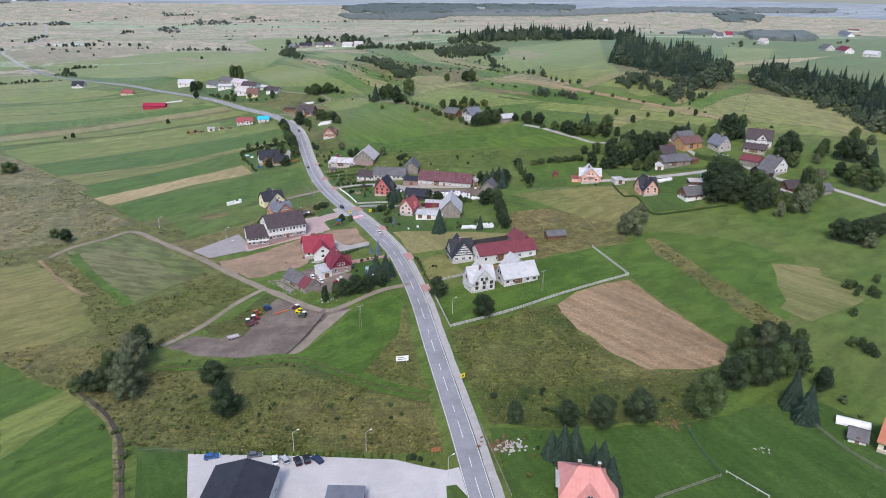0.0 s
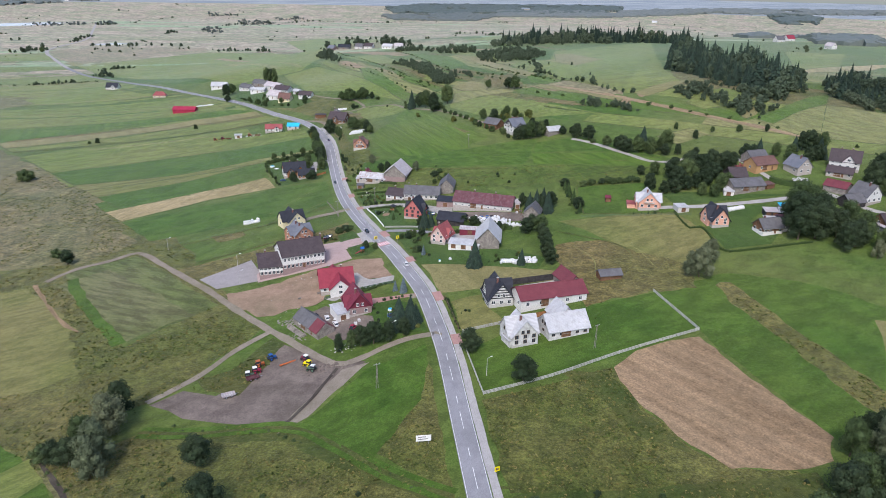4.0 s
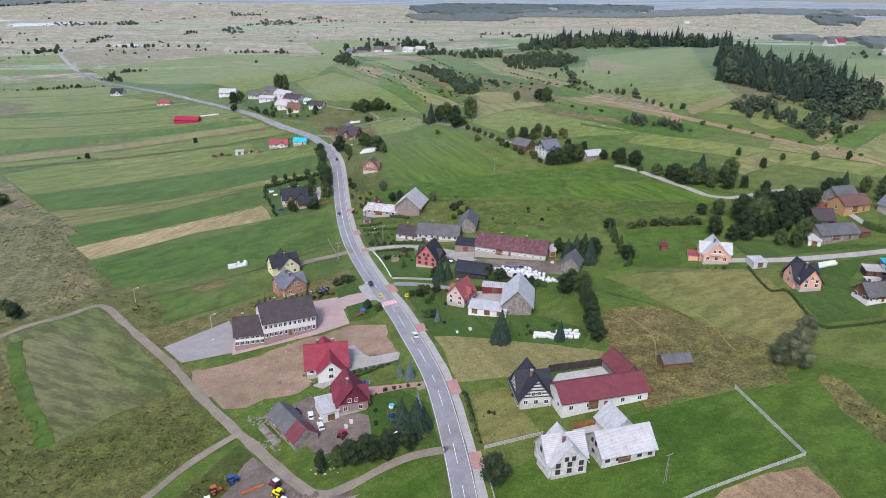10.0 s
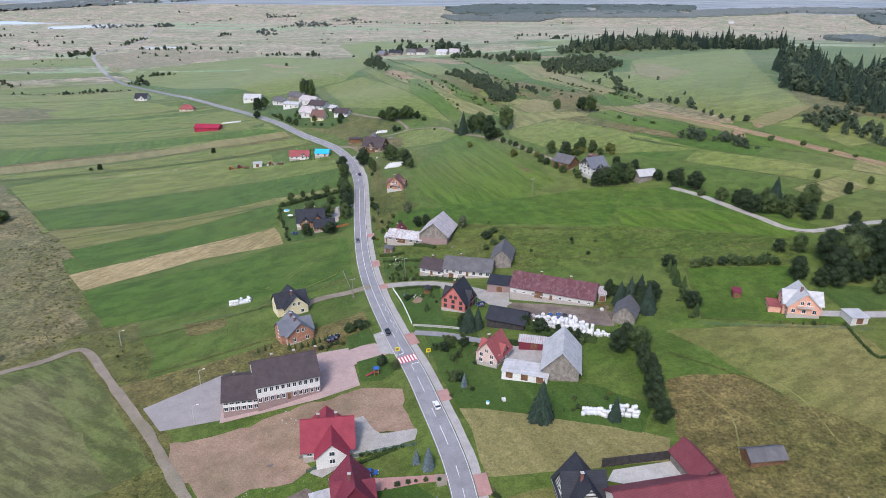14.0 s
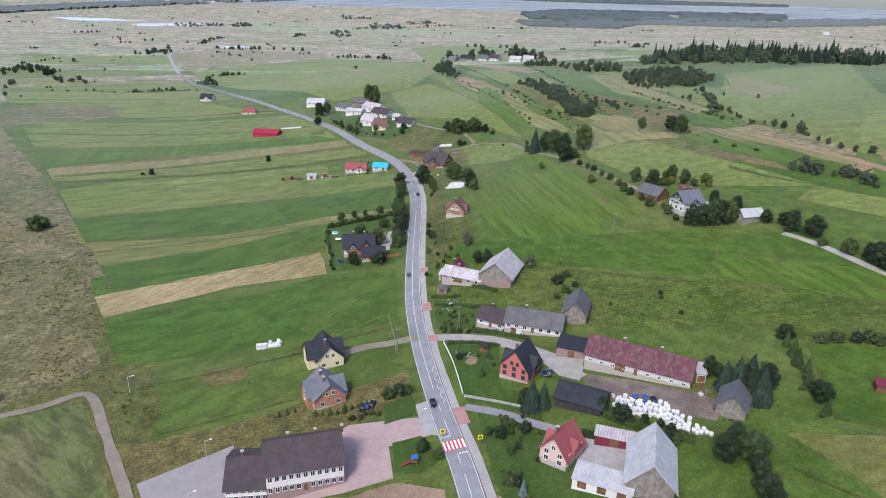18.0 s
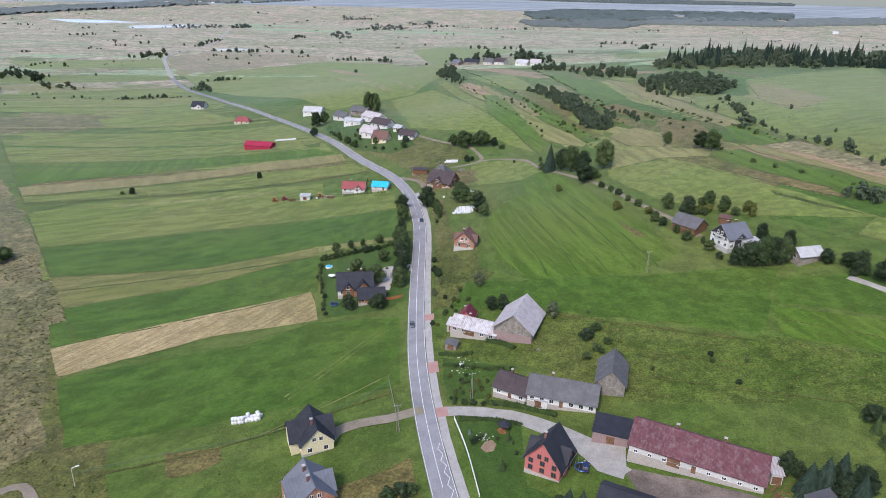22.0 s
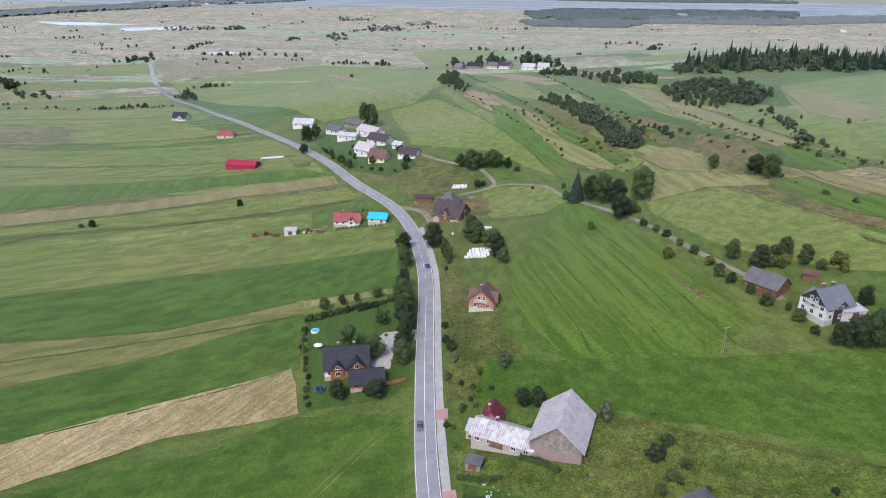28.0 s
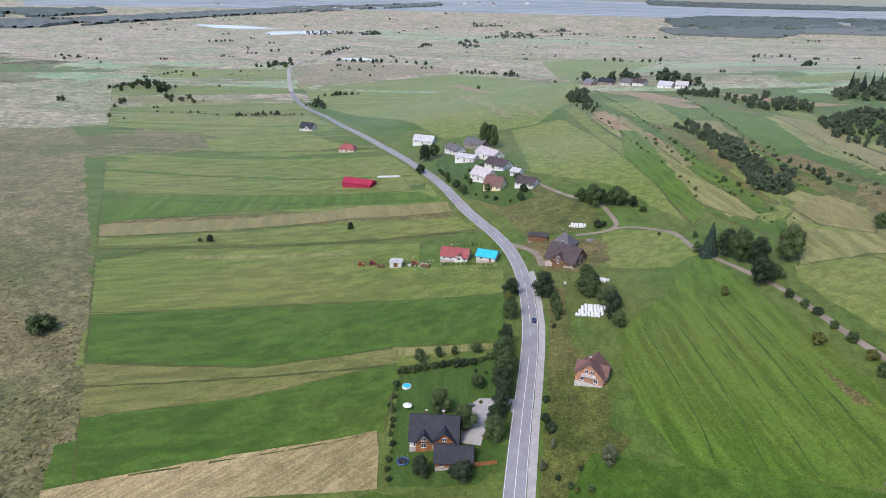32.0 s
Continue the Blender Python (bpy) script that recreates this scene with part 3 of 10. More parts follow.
# ---- houses ----
def window_mesh(w, h, trim):
    bm = bmesh.new()
    t = 0.09
    box(bm, -w / 2 - t, -w / 2, -0.06, 0.03, -t, h + t)
    box(bm, w / 2, w / 2 + t, -0.06, 0.03, -t, h + t)
    box(bm, -w / 2, w / 2, -0.06, 0.03, h, h + t)
    box(bm, -w / 2 - 0.05, w / 2 + 0.05, -0.12, 0.03, -t - 0.03, 0)
    box(bm, -0.035, 0.035, -0.05, 0.03, 0, h)
    fr = bpy.data.meshes.new("window")
    bm.to_mesh(fr)
    bm.free()
    fr.materials.append(M[trim])
    bm = boxed(-w / 2, w / 2, -0.025, 0.02, 0, h)
    gl = bpy.data.meshes.new("pane")
    bm.to_mesh(gl)
    bm.free()
    gl.materials.append(M["glass"])
    return fr, gl


WIN = {}


def window(parent, at, w=1.2, h=1.3, trim="trimw"):
    key = (round(w, 1), round(h, 1), trim)
    if key not in WIN:
        WIN[key] = window_mesh(w, h, trim)
    ob = shared("window", WIN[key][0], parent, at)
    shared("pane", WIN[key][1], ob, Matrix())
    return ob


def roof_slabs(bm, L, W, h, r, o, e, t=0.22):
    """Two sloping slabs that meet at the ridge; o: eaves' overhang, e: overhang past the gables."""
    k = r / (W / 2)
    for s in (0, 1):
        pr = [(-o, h - o * k), (W / 2, h + r), (W / 2, h + r + t * 1.15), (-o, h - o * k + t)]
        if s:
            pr = [(W - y, z) for y, z in pr]
        prism(bm, pr, -e, L + e)
    return bm


def hip_roof(bm, L, W, h, r, o, hip, t=0.22):
    k = r / (W / 2)
    z0 = h - o * k
    base = [(-o, -o, z0), (L + o, -o, z0), (L + o, W + o, z0), (-o, W + o, z0)]
    top = [(hip, W / 2, h + r), (L - hip, W / 2, h + r)]
    vs = [bm.verts.new(p) for p in base] + [bm.verts.new(p) for p in top] + [bm.verts.new((p[0], p[1], p[2] - t)) for p in base]
    for f in ((0, 1, 5, 4), (1, 2, 5), (2, 3, 4, 5), (3, 0, 4), (0, 6, 7, 1), (1, 7, 8, 2), (2, 8, 9, 3), (3, 9, 6, 0), (9, 8, 7, 6)):
        bm.faces.new([vs[i] for i in f])
    bmesh.ops.recalc_face_normals(bm, faces=bm.faces)
    return bm


def house(label, a, b, depth, wall=4.5, rise=4.5, walls="white", roof="r_dark", ridge="along", storeys=1, windows=3, gable_windows=2,
          plinth="stone", plinth_h=0.45, gables="", chimneys=1, cross=(), hip=0.0, over=0.6, door=True, trim="trimw", name="house", category="house", balcony=False,
          roof_split=0.0, roof_b="", win=(1.2, 1.3), lift=0.0, group=""):
    """A house on the line a-b of its near wall, reaching depth metres back from it. Its ridge runs along that wall or across it."""
    wall, rise = 0.87 * wall, 0.93 * rise
    ax, ay = a
    bx, by = b
    turn = math.degrees(math.atan2(by - ay, bx - ax))
    length = math.hypot(bx - ax, by - ay)
    if ridge == "along":
        L, W, ox, oy, ang = length, depth, ax, ay, turn
    else:
        L, W, ox, oy, ang = depth, length, bx, by, turn + 90
    ca, sa = math.cos(radians(ang)), math.sin(radians(ang))
    corners = [land(ox + u * ca - v * sa, oy + u * sa + v * ca) for u in (0, L) for v in (0, W)]
    z = 0.35 * max(corners) + 0.65 * sum(corners) / 4 + lift
    drop = z - min(corners) + 0.6
    e = thing(name, ox, oy, ang, label, category, group, z)
    k = rise / (W / 2)
    split = gables or walls
    part("wall", boxed(0, L, 0, W, -drop, wall), walls, e)
    if not hip and rise > 0.3:
        for x0, x1 in ((0.0, 0.25), (L - 0.25, L)):
            part("gable", prism(bmesh.new(), [(0, wall), (W, wall), (W / 2, wall + rise)], x0 + (0.003 if gables else 0), x1), split, e)
    if plinth:
        part("plinth", boxed(-0.06, L + 0.06, -0.06, W + 0.06, -drop, plinth_h), plinth, e)
    if hip:
        part("roof", hip_roof(bmesh.new(), L, W, wall, rise, over, hip), roof, e)
    elif roof_split:
        part("roof", roof_slabs(bmesh.new(), L * roof_split, W, wall, rise, over, 0.0), roof, e)
        r2 = part("roof", roof_slabs(bmesh.new(), L * (1 - roof_split), W, wall, rise, over, 0.0), roof_b, e)
        r2.matrix_basis = pose(L * roof_split, 0, 0.0)
    else:
        part("roof", roof_slabs(bmesh.new(), L, W, wall, rise, over, over * 0.9), roof, e)
    if rise > 1.5:
        part("ridge_cap", boxed(hip - (0 if hip else over * 0.9), L - hip + (0 if hip else over * 0.9), W / 2 - 0.16, W / 2 + 0.16, wall + rise + 0.14, wall + rise + 0.3), roof, e)
    if category == "house" or category == "school":
        for y in (-over - 0.1, W + over - 0.02):
            part("gutter", boxed(-0.2, L + 0.2, y, y + 0.12, wall - over * k - 0.02, wall - over * k + 0.1), "metal", e)
    if category == "barn" and ridge == "along" and L > 9:
        bd = part("barn_door", boxed(L * 0.3, L * 0.3 + 3.2, -0.09, 0.02, 0.0, min(3.0, wall - 0.25)), "brownwood", e)
        part("brace", boxed(L * 0.3 + 0.1, L * 0.3 + 3.1, -0.13, -0.09, 1.2, 1.4), "wood", bd)
    for n in range(chimneys):
        cx = L * (0.32 + 0.36 * n)
        cy = W / 2 + 0.9
        ch = part("chimney", boxed(cx - 0.35, cx + 0.35, cy - 0.35, cy + 0.35, wall + rise - k * 1.4, wall + rise + 1.1), "stack", e)
        part("cap", boxed(cx - 0.45, cx + 0.45, cy - 0.45, cy + 0.45, wall + rise + 1.1, wall + rise + 1.22), "concrete", ch)
    ww, wh = win
    for s in range(storeys):
        zz = 0.95 + s * (wall / storeys)
        out = 0.062 if plinth and plinth_h > zz else 0.0
        for n in range(windows):
            x = L * (n + 0.5) / windows
            if door and s == 0 and n == windows // 2:
                dr = part("door", boxed(x - 0.55, x + 0.55, -0.08, 0.02, 0.0, 2.1), "brownwood", e)
                part("handle", boxed(x + 0.38, x + 0.44, -0.13, -0.08, 1.0, 1.15), "metal", dr)
            else:
                window(e, pose(x, -out, zz), ww, wh, trim)
            if n % 2 == 0:
                window(e, pose(x, W + out, zz, 0, 0, 180), ww, wh, trim)
        for n in range(gable_windows):
            y = W * (n + 0.5) / max(1, gable_windows)
            window(e, pose(-out, y, zz, 0, 0, -90), ww, wh, trim)
            window(e, pose(L + out, y, zz, 0, 0, 90), ww, wh, trim)
    if rise > 3.5 and not hip and gable_windows:
        for x, rot in ((0, -90), (L, 90)):
            for off in ((-1.0, 1.0) if W > 8.5 else (0.0,)):
                window(e, pose(x, W / 2 + off, wall + 0.7, 0, 0, rot), 1.0, 1.2, trim)
    for pos, width, side, lower, out in [(*c, 0.5)[:5] for c in cross]:
        # a gabled bay that cuts into the main slope
        hh = wall - lower
        rr = width / 2 * k * 1.05
        yb = -out if side > 0 else W + out
        back = min(W / 2, (hh + rr - wall) / k + 0.2) if k else W / 2
        yi = back if side > 0 else W - back
        y0, y1 = sorted((yb, yi))
        part("bay_wall", prism(bmesh.new(), [(pos - width / 2, -drop), (pos + width / 2, -drop), (pos + width / 2, hh), (pos, hh + rr), (pos - width / 2, hh)], y0 + 0.02, y1, "xz"), split, e)
        bm = bmesh.new()
        yo = yb - 0.5 * (1 if side > 0 else -1)
        ya, yc = sorted((yo, yi))
        kk = rr / (width / 2)
        for sg in (-1, 1):
            prism(bm, [(pos + sg * (width / 2 + 0.5), hh - 0.5 * kk), (pos, hh + rr), (pos, hh + rr + 0.26), (pos + sg * (width / 2 + 0.5), hh - 0.5 * kk + 0.22)], ya, yc, "xz")
        part("bay_roof", bm, roof, e)
        wz = hh + 0.3 if hh > 2.2 else 1.0
        window(e, pose(pos, yb - (0.0 if side > 0 else 0.0), wz, 0, 0, 0 if side > 0 else 180), min(1.4, width * 0.35), 1.2, trim)
        if hh > 2.2:
            window(e, pose(pos, yb, 0.9, 0, 0, 0 if side > 0 else 180), min(1.4, width * 0.35), 1.3, trim)
    if balcony:
        bal = part("balcony", boxed(-1.2, 0, W * 0.25, W * 0.75, wall - 0.2, wall), "concrete", e)
        bm = bmesh.new()
        box(bm, -1.2, -1.14, W * 0.25, W * 0.75, wall + 0.85, wall + 0.95)
        for n in range(9):
            y = W * 0.25 + W * 0.5 * n / 8
            box(bm, -1.19, -1.15, y - 0.025, y + 0.025, wall, wall + 0.85)
        part("railing", bm, "trimw", bal)
    return e


def shed(label, a, b, depth, wall=2.6, rise=0.5, walls="wood", roof="r_grey", name="shed", doors=1, open_front=False, group=""):
    """A low building with one slope falling to its near side."""
    turn = math.degrees(math.atan2(b[1] - a[1], b[0] - a[0]))
    L = math.hypot(b[0] - a[0], b[1] - a[1])
    mx, my = (a[0] + b[0]) / 2, (a[1] + b[1]) / 2
    z = max(land(*a), land(*b), land(mx, my))
    e = thing(name, a[0], a[1], turn, label, "shed", group, z)
    part("wall", prism(bmesh.new(), [(0, -1.5), (depth, -1.5), (depth, wall + rise), (0, wall)], 0, L), walls, e)
    k = rise / depth
    part("roof", prism(bmesh.new(), [(-0.4, wall - 0.4 * k), (depth + 0.3, wall + rise + 0.3 * k), (depth + 0.3, wall + rise + 0.3 * k + 0.14), (-0.4, wall - 0.4 * k + 0.14)], -0.3, L + 0.3), roof, e)
    for n in range(doors):
        x = L * (n + 0.5) / doors
        part("door", boxed(x - 1.1, x + 1.1, -0.07, 0.03, 0, min(2.2, wall - 0.2)), "brownwood", e)
    return e


# ---- trees ----
def leafy_crown(rng, r, zc, hz, lobes, quads, size, low=0.0):
    """Many small bent leaf clumps over several uneven lobes, with a darker core behind them."""
    verts, faces = [], []

    def clump(p, d, s):
        a = Vector((rng.gauss(0, 1), rng.gauss(0, 1), rng.gauss(0, 0.7)))
        d = (Vector(d) + 0.7 * a).normalized()
        u = d.orthogonal().normalized()
        u.rotate(Matrix.Rotation(rng.random() * 6.28, 3, d))
        v = d.cross(u)
        k = len(verts)
        w = s * rng.uniform(0.6, 1.3)
        for cx, cy, cz in ((-1, -0.55, 0), (0.2, -0.9, 0.35), (1, 0.1, 0), (0.1, 0.95, 0.3), (-0.8, 0.6, -0.1)):
            verts.append(tuple(Vector(p) + w * (cx * u + cy * v + cz * d)))
        faces.append((k, k + 1, k + 2, k + 3, k + 4))

    centres = []
    for n in range(lobes):
        # lobes climb in a spiral, wide below the middle and drawn in towards the top
        up = (n + 0.5 * rng.random()) / lobes
        girth = math.sin(math.pi * min(0.96, 0.2 + 0.8 * up)) ** 0.7
        ang = n * 2.4 + rng.random()
        rad = r * girth * rng.uniform(0.35, 0.78)
        s = r * rng.uniform(0.3, 0.48)
        centres.append((Vector((rad * math.cos(ang), rad * math.sin(ang), zc + hz * (1.7 * up - 0.85))), s))
    centres.append((Vector((0, 0, zc)), r * 0.5))
    for c, s in centres:
        # ragged core
        k = len(verts)
        bm = bmesh.new()
        bmesh.ops.create_icosphere(bm, subdivisions=1, radius=s * 0.8)
        for v in bm.verts:
            verts.append(tuple(c + v.co * rng.uniform(0.75, 1.1)))
        for f in bm.faces:
            faces.append(tuple(k + v.index for v in f.verts))
        bm.free()
        for _ in range(quads):
            d = Vector((rng.gauss(0, 1), rng.gauss(0, 1), rng.gauss(0.15, 1))).normalized()
            p = c + d * s * (rng.uniform(0.72, 1.12) + 0.35 * max(0.0, rng.gauss(-0.4, 0.5)))
            if p.z > low:
                clump(p, d, size)
    return verts, faces


def spruce_crown(rng, h, r, tiers, per):
    verts, faces = [], []
    for t in range(tiers):
        f = t / (tiers - 1)
        z = h * (0.08 + 0.9 * f)
        rr = r * (1 - f) ** 0.85 + 0.12
        n = max(4, int(per * (1 - 0.6 * f)))
        for k in range(n):
            a = 6.283 * (k + rng.random() * 0.8) / n + t * 0.7
            q = rr * rng.uniform(0.72, 1.12)
            dr = q * rng.uniform(0.25, 0.5)
            w = q * rng.uniform(0.2, 0.34) + 0.08
            ca, sa = math.cos(a), math.sin(a)
            b = len(verts)
            zt = z + h / tiers * 0.9
            verts += [(0, 0, zt), (ca * q * 0.6 - sa * w, sa * q * 0.6 + ca * w, z - dr * 0.4), (ca * q, sa * q, z - dr), (ca * q * 0.6 + sa * w, sa * q * 0.6 - ca * w, z - dr * 0.4), (ca * q * 0.55, sa * q * 0.55, z + 0.18 * q)]
            faces += [(b, b + 1, b + 4), (b + 4, b + 1, b + 2), (b + 4, b + 2, b + 3), (b, b + 4, b + 3)]
    b = len(verts)
    n = 7
    for z, q in ((h * 0.06, r * 0.5), (h * 0.55, r * 0.24)):
        verts += [(q * math.cos(6.283 * k / n), q * math.sin(6.283 * k / n), z) for k in range(n)]
    verts.append((0, 0, h))
    for k in range(n):
        faces.append((b + k, b + (k + 1) % n, b + n + (k + 1) % n, b + n + k))
        faces.append((b + n + k, b + n + (k + 1) % n, b + 2 * n))
    return verts, faces


def limbs(rng, h, r, crown_low, n=6):
    bm = bmesh.new()
    lean = (rng.uniform(-0.3, 0.3), rng.uniform(-0.3, 0.3))
    tube(bm, (0, 0, -0.5), (lean[0], lean[1], crown_low), r, r * 0.7, 7)
    tube(bm, (lean[0], lean[1], crown_low), (lean[0] * 1.5, lean[1] * 1.5, h * 0.8), r * 0.7, r * 0.15, 6)
    for k in range(n):
        a = 6.283 * k / n + rng.random()
        z = crown_low + (h * 0.7 - crown_low) * k / n
        q = h * rng.uniform(0.16, 0.28)
        tube(bm, (lean[0], lean[1], z), (math.cos(a) * q, math.sin(a) * q, z + q * 0.7), r * 0.35, r * 0.08, 5)
    return bm


TREES = {}


def tree_models():
    """A handful of grown shapes, each about 10 m high (bushes 3 m), that the planting shares."""
    rng = random.Random(4)

    def keep(kind, n, trunk, crown, leaf):
        tm = bpy.data.meshes.new("trunk")
        trunk.to_mesh(tm)
        trunk.free()
        tm.materials.append(M["bark"])
        cm = bpy.data.meshes.new("crown")
        cm.from_pydata(crown[0], [], crown[1])
        cm.materials.append(M[leaf])
        TREES.setdefault(kind, []).append((tm, cm))

    for n in range(5):
        keep("tree", n, limbs(rng, 10, 0.26, 2.2), leafy_crown(rng, 3.9 + 0.5 * rng.random(), 5.9, 4.1, 15, 300, 0.15, 1.2), "leaf")
        keep("darktree", n, limbs(rng, 10, 0.28, 1.8), leafy_crown(rng, 3.7, 5.6, 4.3, 15, 300, 0.15, 0.8), "leafd")
        keep("bush", n, limbs(rng, 3, 0.09, 0.4, 4), leafy_crown(rng, 1.8, 1.5, 1.2, 9, 90, 0.12, 0.05), "leafd" if n % 2 else "leaf")
        keep("spruce", n, limbs(rng, 4, 0.2, 1.0, 3), spruce_crown(rng, 10, 2.7 + 0.7 * rng.random(), 26, 24), "needle")
    for n in range(3):
        keep("willow", n, limbs(rng, 10, 0.22, 1.5), leafy_crown(rng, 3.9, 5.3, 4.4, 16, 220, 0.15, 0.8), "willow")
        keep("yellowbush", n, limbs(rng, 3, 0.09, 0.4, 4), leafy_crown(rng, 1.8, 1.5, 1.0, 6, 70, 0.19, 0.05), "leafy")
        keep("bluespruce", n, limbs(rng, 3, 0.16, 0.5, 3), spruce_crown(rng, 10, 2.6, 20, 20), "bluespruce")
        keep("thuja", n, limbs(rng, 2, 0.1, 0.3, 3), spruce_crown(rng, 10, 2.2, 22, 18), "hedge")


KIND = {"tree": ("broadleaf_tree", "green broadleaf tree with a full rounded crown", "tree", 10), "darktree": ("broadleaf_tree", "dark green broadleaf tree with a dense crown", "tree", 10),
        "bush": ("bush", "green leafy bush in the grass", "bush", 3), "spruce": ("spruce", "dark green conical spruce", "tree", 10),
        "willow": ("willow", "grey-green willow with a loose airy crown", "tree", 10), "yellowbush": ("bush", "yellowish green leafy bush", "bush", 3),
        "bluespruce": ("blue_spruce", "silvery blue garden spruce", "tree", 10), "thuja": ("thuja", "slim dark green garden thuja", "tree", 10)}
PLANT = random.Random(11)


def tree(kind, at, h, wide=1.0, group="", label=""):
    name, text, cat, base = KIND[kind]
    tm, cm = PLANT.choice(TREES[kind])
    x, y = at
    e = new(name)
    s = h / base
    e.matrix_basis = pose(x, y, land(x, y) - 0.05, 0, 0, PLANT.uniform(0, 360)) @ Matrix.Diagonal((s * wide, s * wide, s, 1))
    tagged(e, label or text, cat, group)
    shared("trunk", tm, e, Matrix())
    shared("crown", cm, e, Matrix())
    return e


def row(kind, pts, step, h, wide=1.0, jitter=1.0, group=""):
    """Trees planted or self-sown along a line."""
    line = smooth_line(pts, 1.0)
    run = 0.0
    for p, q in zip(line, line[1:]):
        run += float(np.linalg.norm(q - p))
        if run >= step:
            run = -PLANT.uniform(0, 0.4) * step
            k = kind if isinstance(kind, str) else PLANT.choice(kind)
            tree(k, (p[0] + PLANT.uniform(-jitter, jitter), p[1] + PLANT.uniform(-jitter, jitter)), h * PLANT.uniform(0.7, 1.25) * (0.4 if "bush" in k and h > 4.5 else 1), wide * PLANT.uniform(0.85, 1.2), group)


def grove(kind, pts, count, h, wide=1.0, group=""):
    """Trees scattered inside an outline."""
    xs, ys = [p[0] for p in pts], [p[1] for p in pts]
    n = tries = 0
    while n < count and tries < count * 40:
        tries += 1
        x, y = PLANT.uniform(min(xs), max(xs)), PLANT.uniform(min(ys), max(ys))
        inside, j = False, len(pts) - 1
        for i in range(len(pts)):
            if (pts[i][1] > y) != (pts[j][1] > y) and x < (pts[j][0] - pts[i][0]) * (y - pts[i][1]) / (pts[j][1] - pts[i][1]) + pts[i][0]:
                inside = not inside
            j = i
        if inside:
            n += 1
            tree(kind if isinstance(kind, str) else PLANT.choice(kind), (x, y), h * PLANT.uniform(0.7, 1.2), wide * PLANT.uniform(0.85, 1.2), group)


tree_models()
make_ground()

# ---- main road ----
ROAD = [(15.9, 121.0), (15.4, 132.3), (14.5, 162.4), (11.6, 219.0), (9.5, 254.8), (3.0, 299.6), (-3.9, 322.1), (-11.7, 348.3), (-17.7, 363.3), (-23.5, 380.7), (-30.1, 401.2), (-36.9, 424.9),
        (-43.4, 451.9), (-48.9, 482.8), (-54.5, 518.8), (-61.3, 565.4), (-68.3, 597.6), (-81.1, 640.2), (-99.4, 678.1), (-135.2, 728.0), (-175.9, 790.7),
        (-234.3, 867.8), (-280.6, 917.6), (-345.4, 984.1), (-409.0, 1060.5), (-477.3, 1128.3), (-534.3, 1200.7), (-590.3, 1284.0), (-672.9, 1420.4), (-735.3, 1528.9), (-770.0, 1633.6), (-807.8, 1886.4), (-935.4, 2237.9), (-1113.6, 2703.8)]
# the road runs on southward behind the start
ROAD = [(ROAD[0][0] + k * (ROAD[0][0] - ROAD[1][0]), ROAD[0][1] + k * (ROAD[0][1] - ROAD[1][1])) for k in (40, 20, 6)] + ROAD
LINE = smooth_line(ROAD, 4.0)
# ease the bends over some twenty metres
LINE = [sum(LINE[max(0, k - 3):k + 4]) / len(LINE[max(0, k - 3):k + 4]) if 3 < k < len(LINE) - 4 else p for k, p in enumerate(LINE)]
NEAR = [p for p in LINE if 70 < p[1] < 1000]

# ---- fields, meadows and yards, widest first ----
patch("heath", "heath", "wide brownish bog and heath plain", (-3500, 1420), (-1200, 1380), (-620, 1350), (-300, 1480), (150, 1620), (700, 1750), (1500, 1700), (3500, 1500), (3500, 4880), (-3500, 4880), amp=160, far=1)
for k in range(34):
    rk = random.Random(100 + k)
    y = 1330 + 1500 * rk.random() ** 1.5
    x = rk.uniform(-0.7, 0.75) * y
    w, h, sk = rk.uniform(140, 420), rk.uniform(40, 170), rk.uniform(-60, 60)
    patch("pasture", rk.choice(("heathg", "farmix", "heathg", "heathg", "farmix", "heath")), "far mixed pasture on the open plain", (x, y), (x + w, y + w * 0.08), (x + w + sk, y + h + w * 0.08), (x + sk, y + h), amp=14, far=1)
patch("backdrop", "distance", "far ridges and plains painted in haze at the horizon", *[(r * math.sin(a * 0.05), 300 + r * math.cos(a * 0.05)) for r, order in ((3500, range(-17, 18)), (4830, range(17, -18, -1))) for a in order], amp=0, category="backdrop", far=1)
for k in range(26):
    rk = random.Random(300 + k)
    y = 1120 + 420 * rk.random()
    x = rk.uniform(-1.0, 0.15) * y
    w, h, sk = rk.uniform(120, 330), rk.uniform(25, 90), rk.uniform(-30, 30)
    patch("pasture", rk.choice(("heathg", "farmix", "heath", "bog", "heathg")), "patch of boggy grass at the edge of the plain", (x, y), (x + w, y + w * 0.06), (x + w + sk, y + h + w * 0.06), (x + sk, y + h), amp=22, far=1)
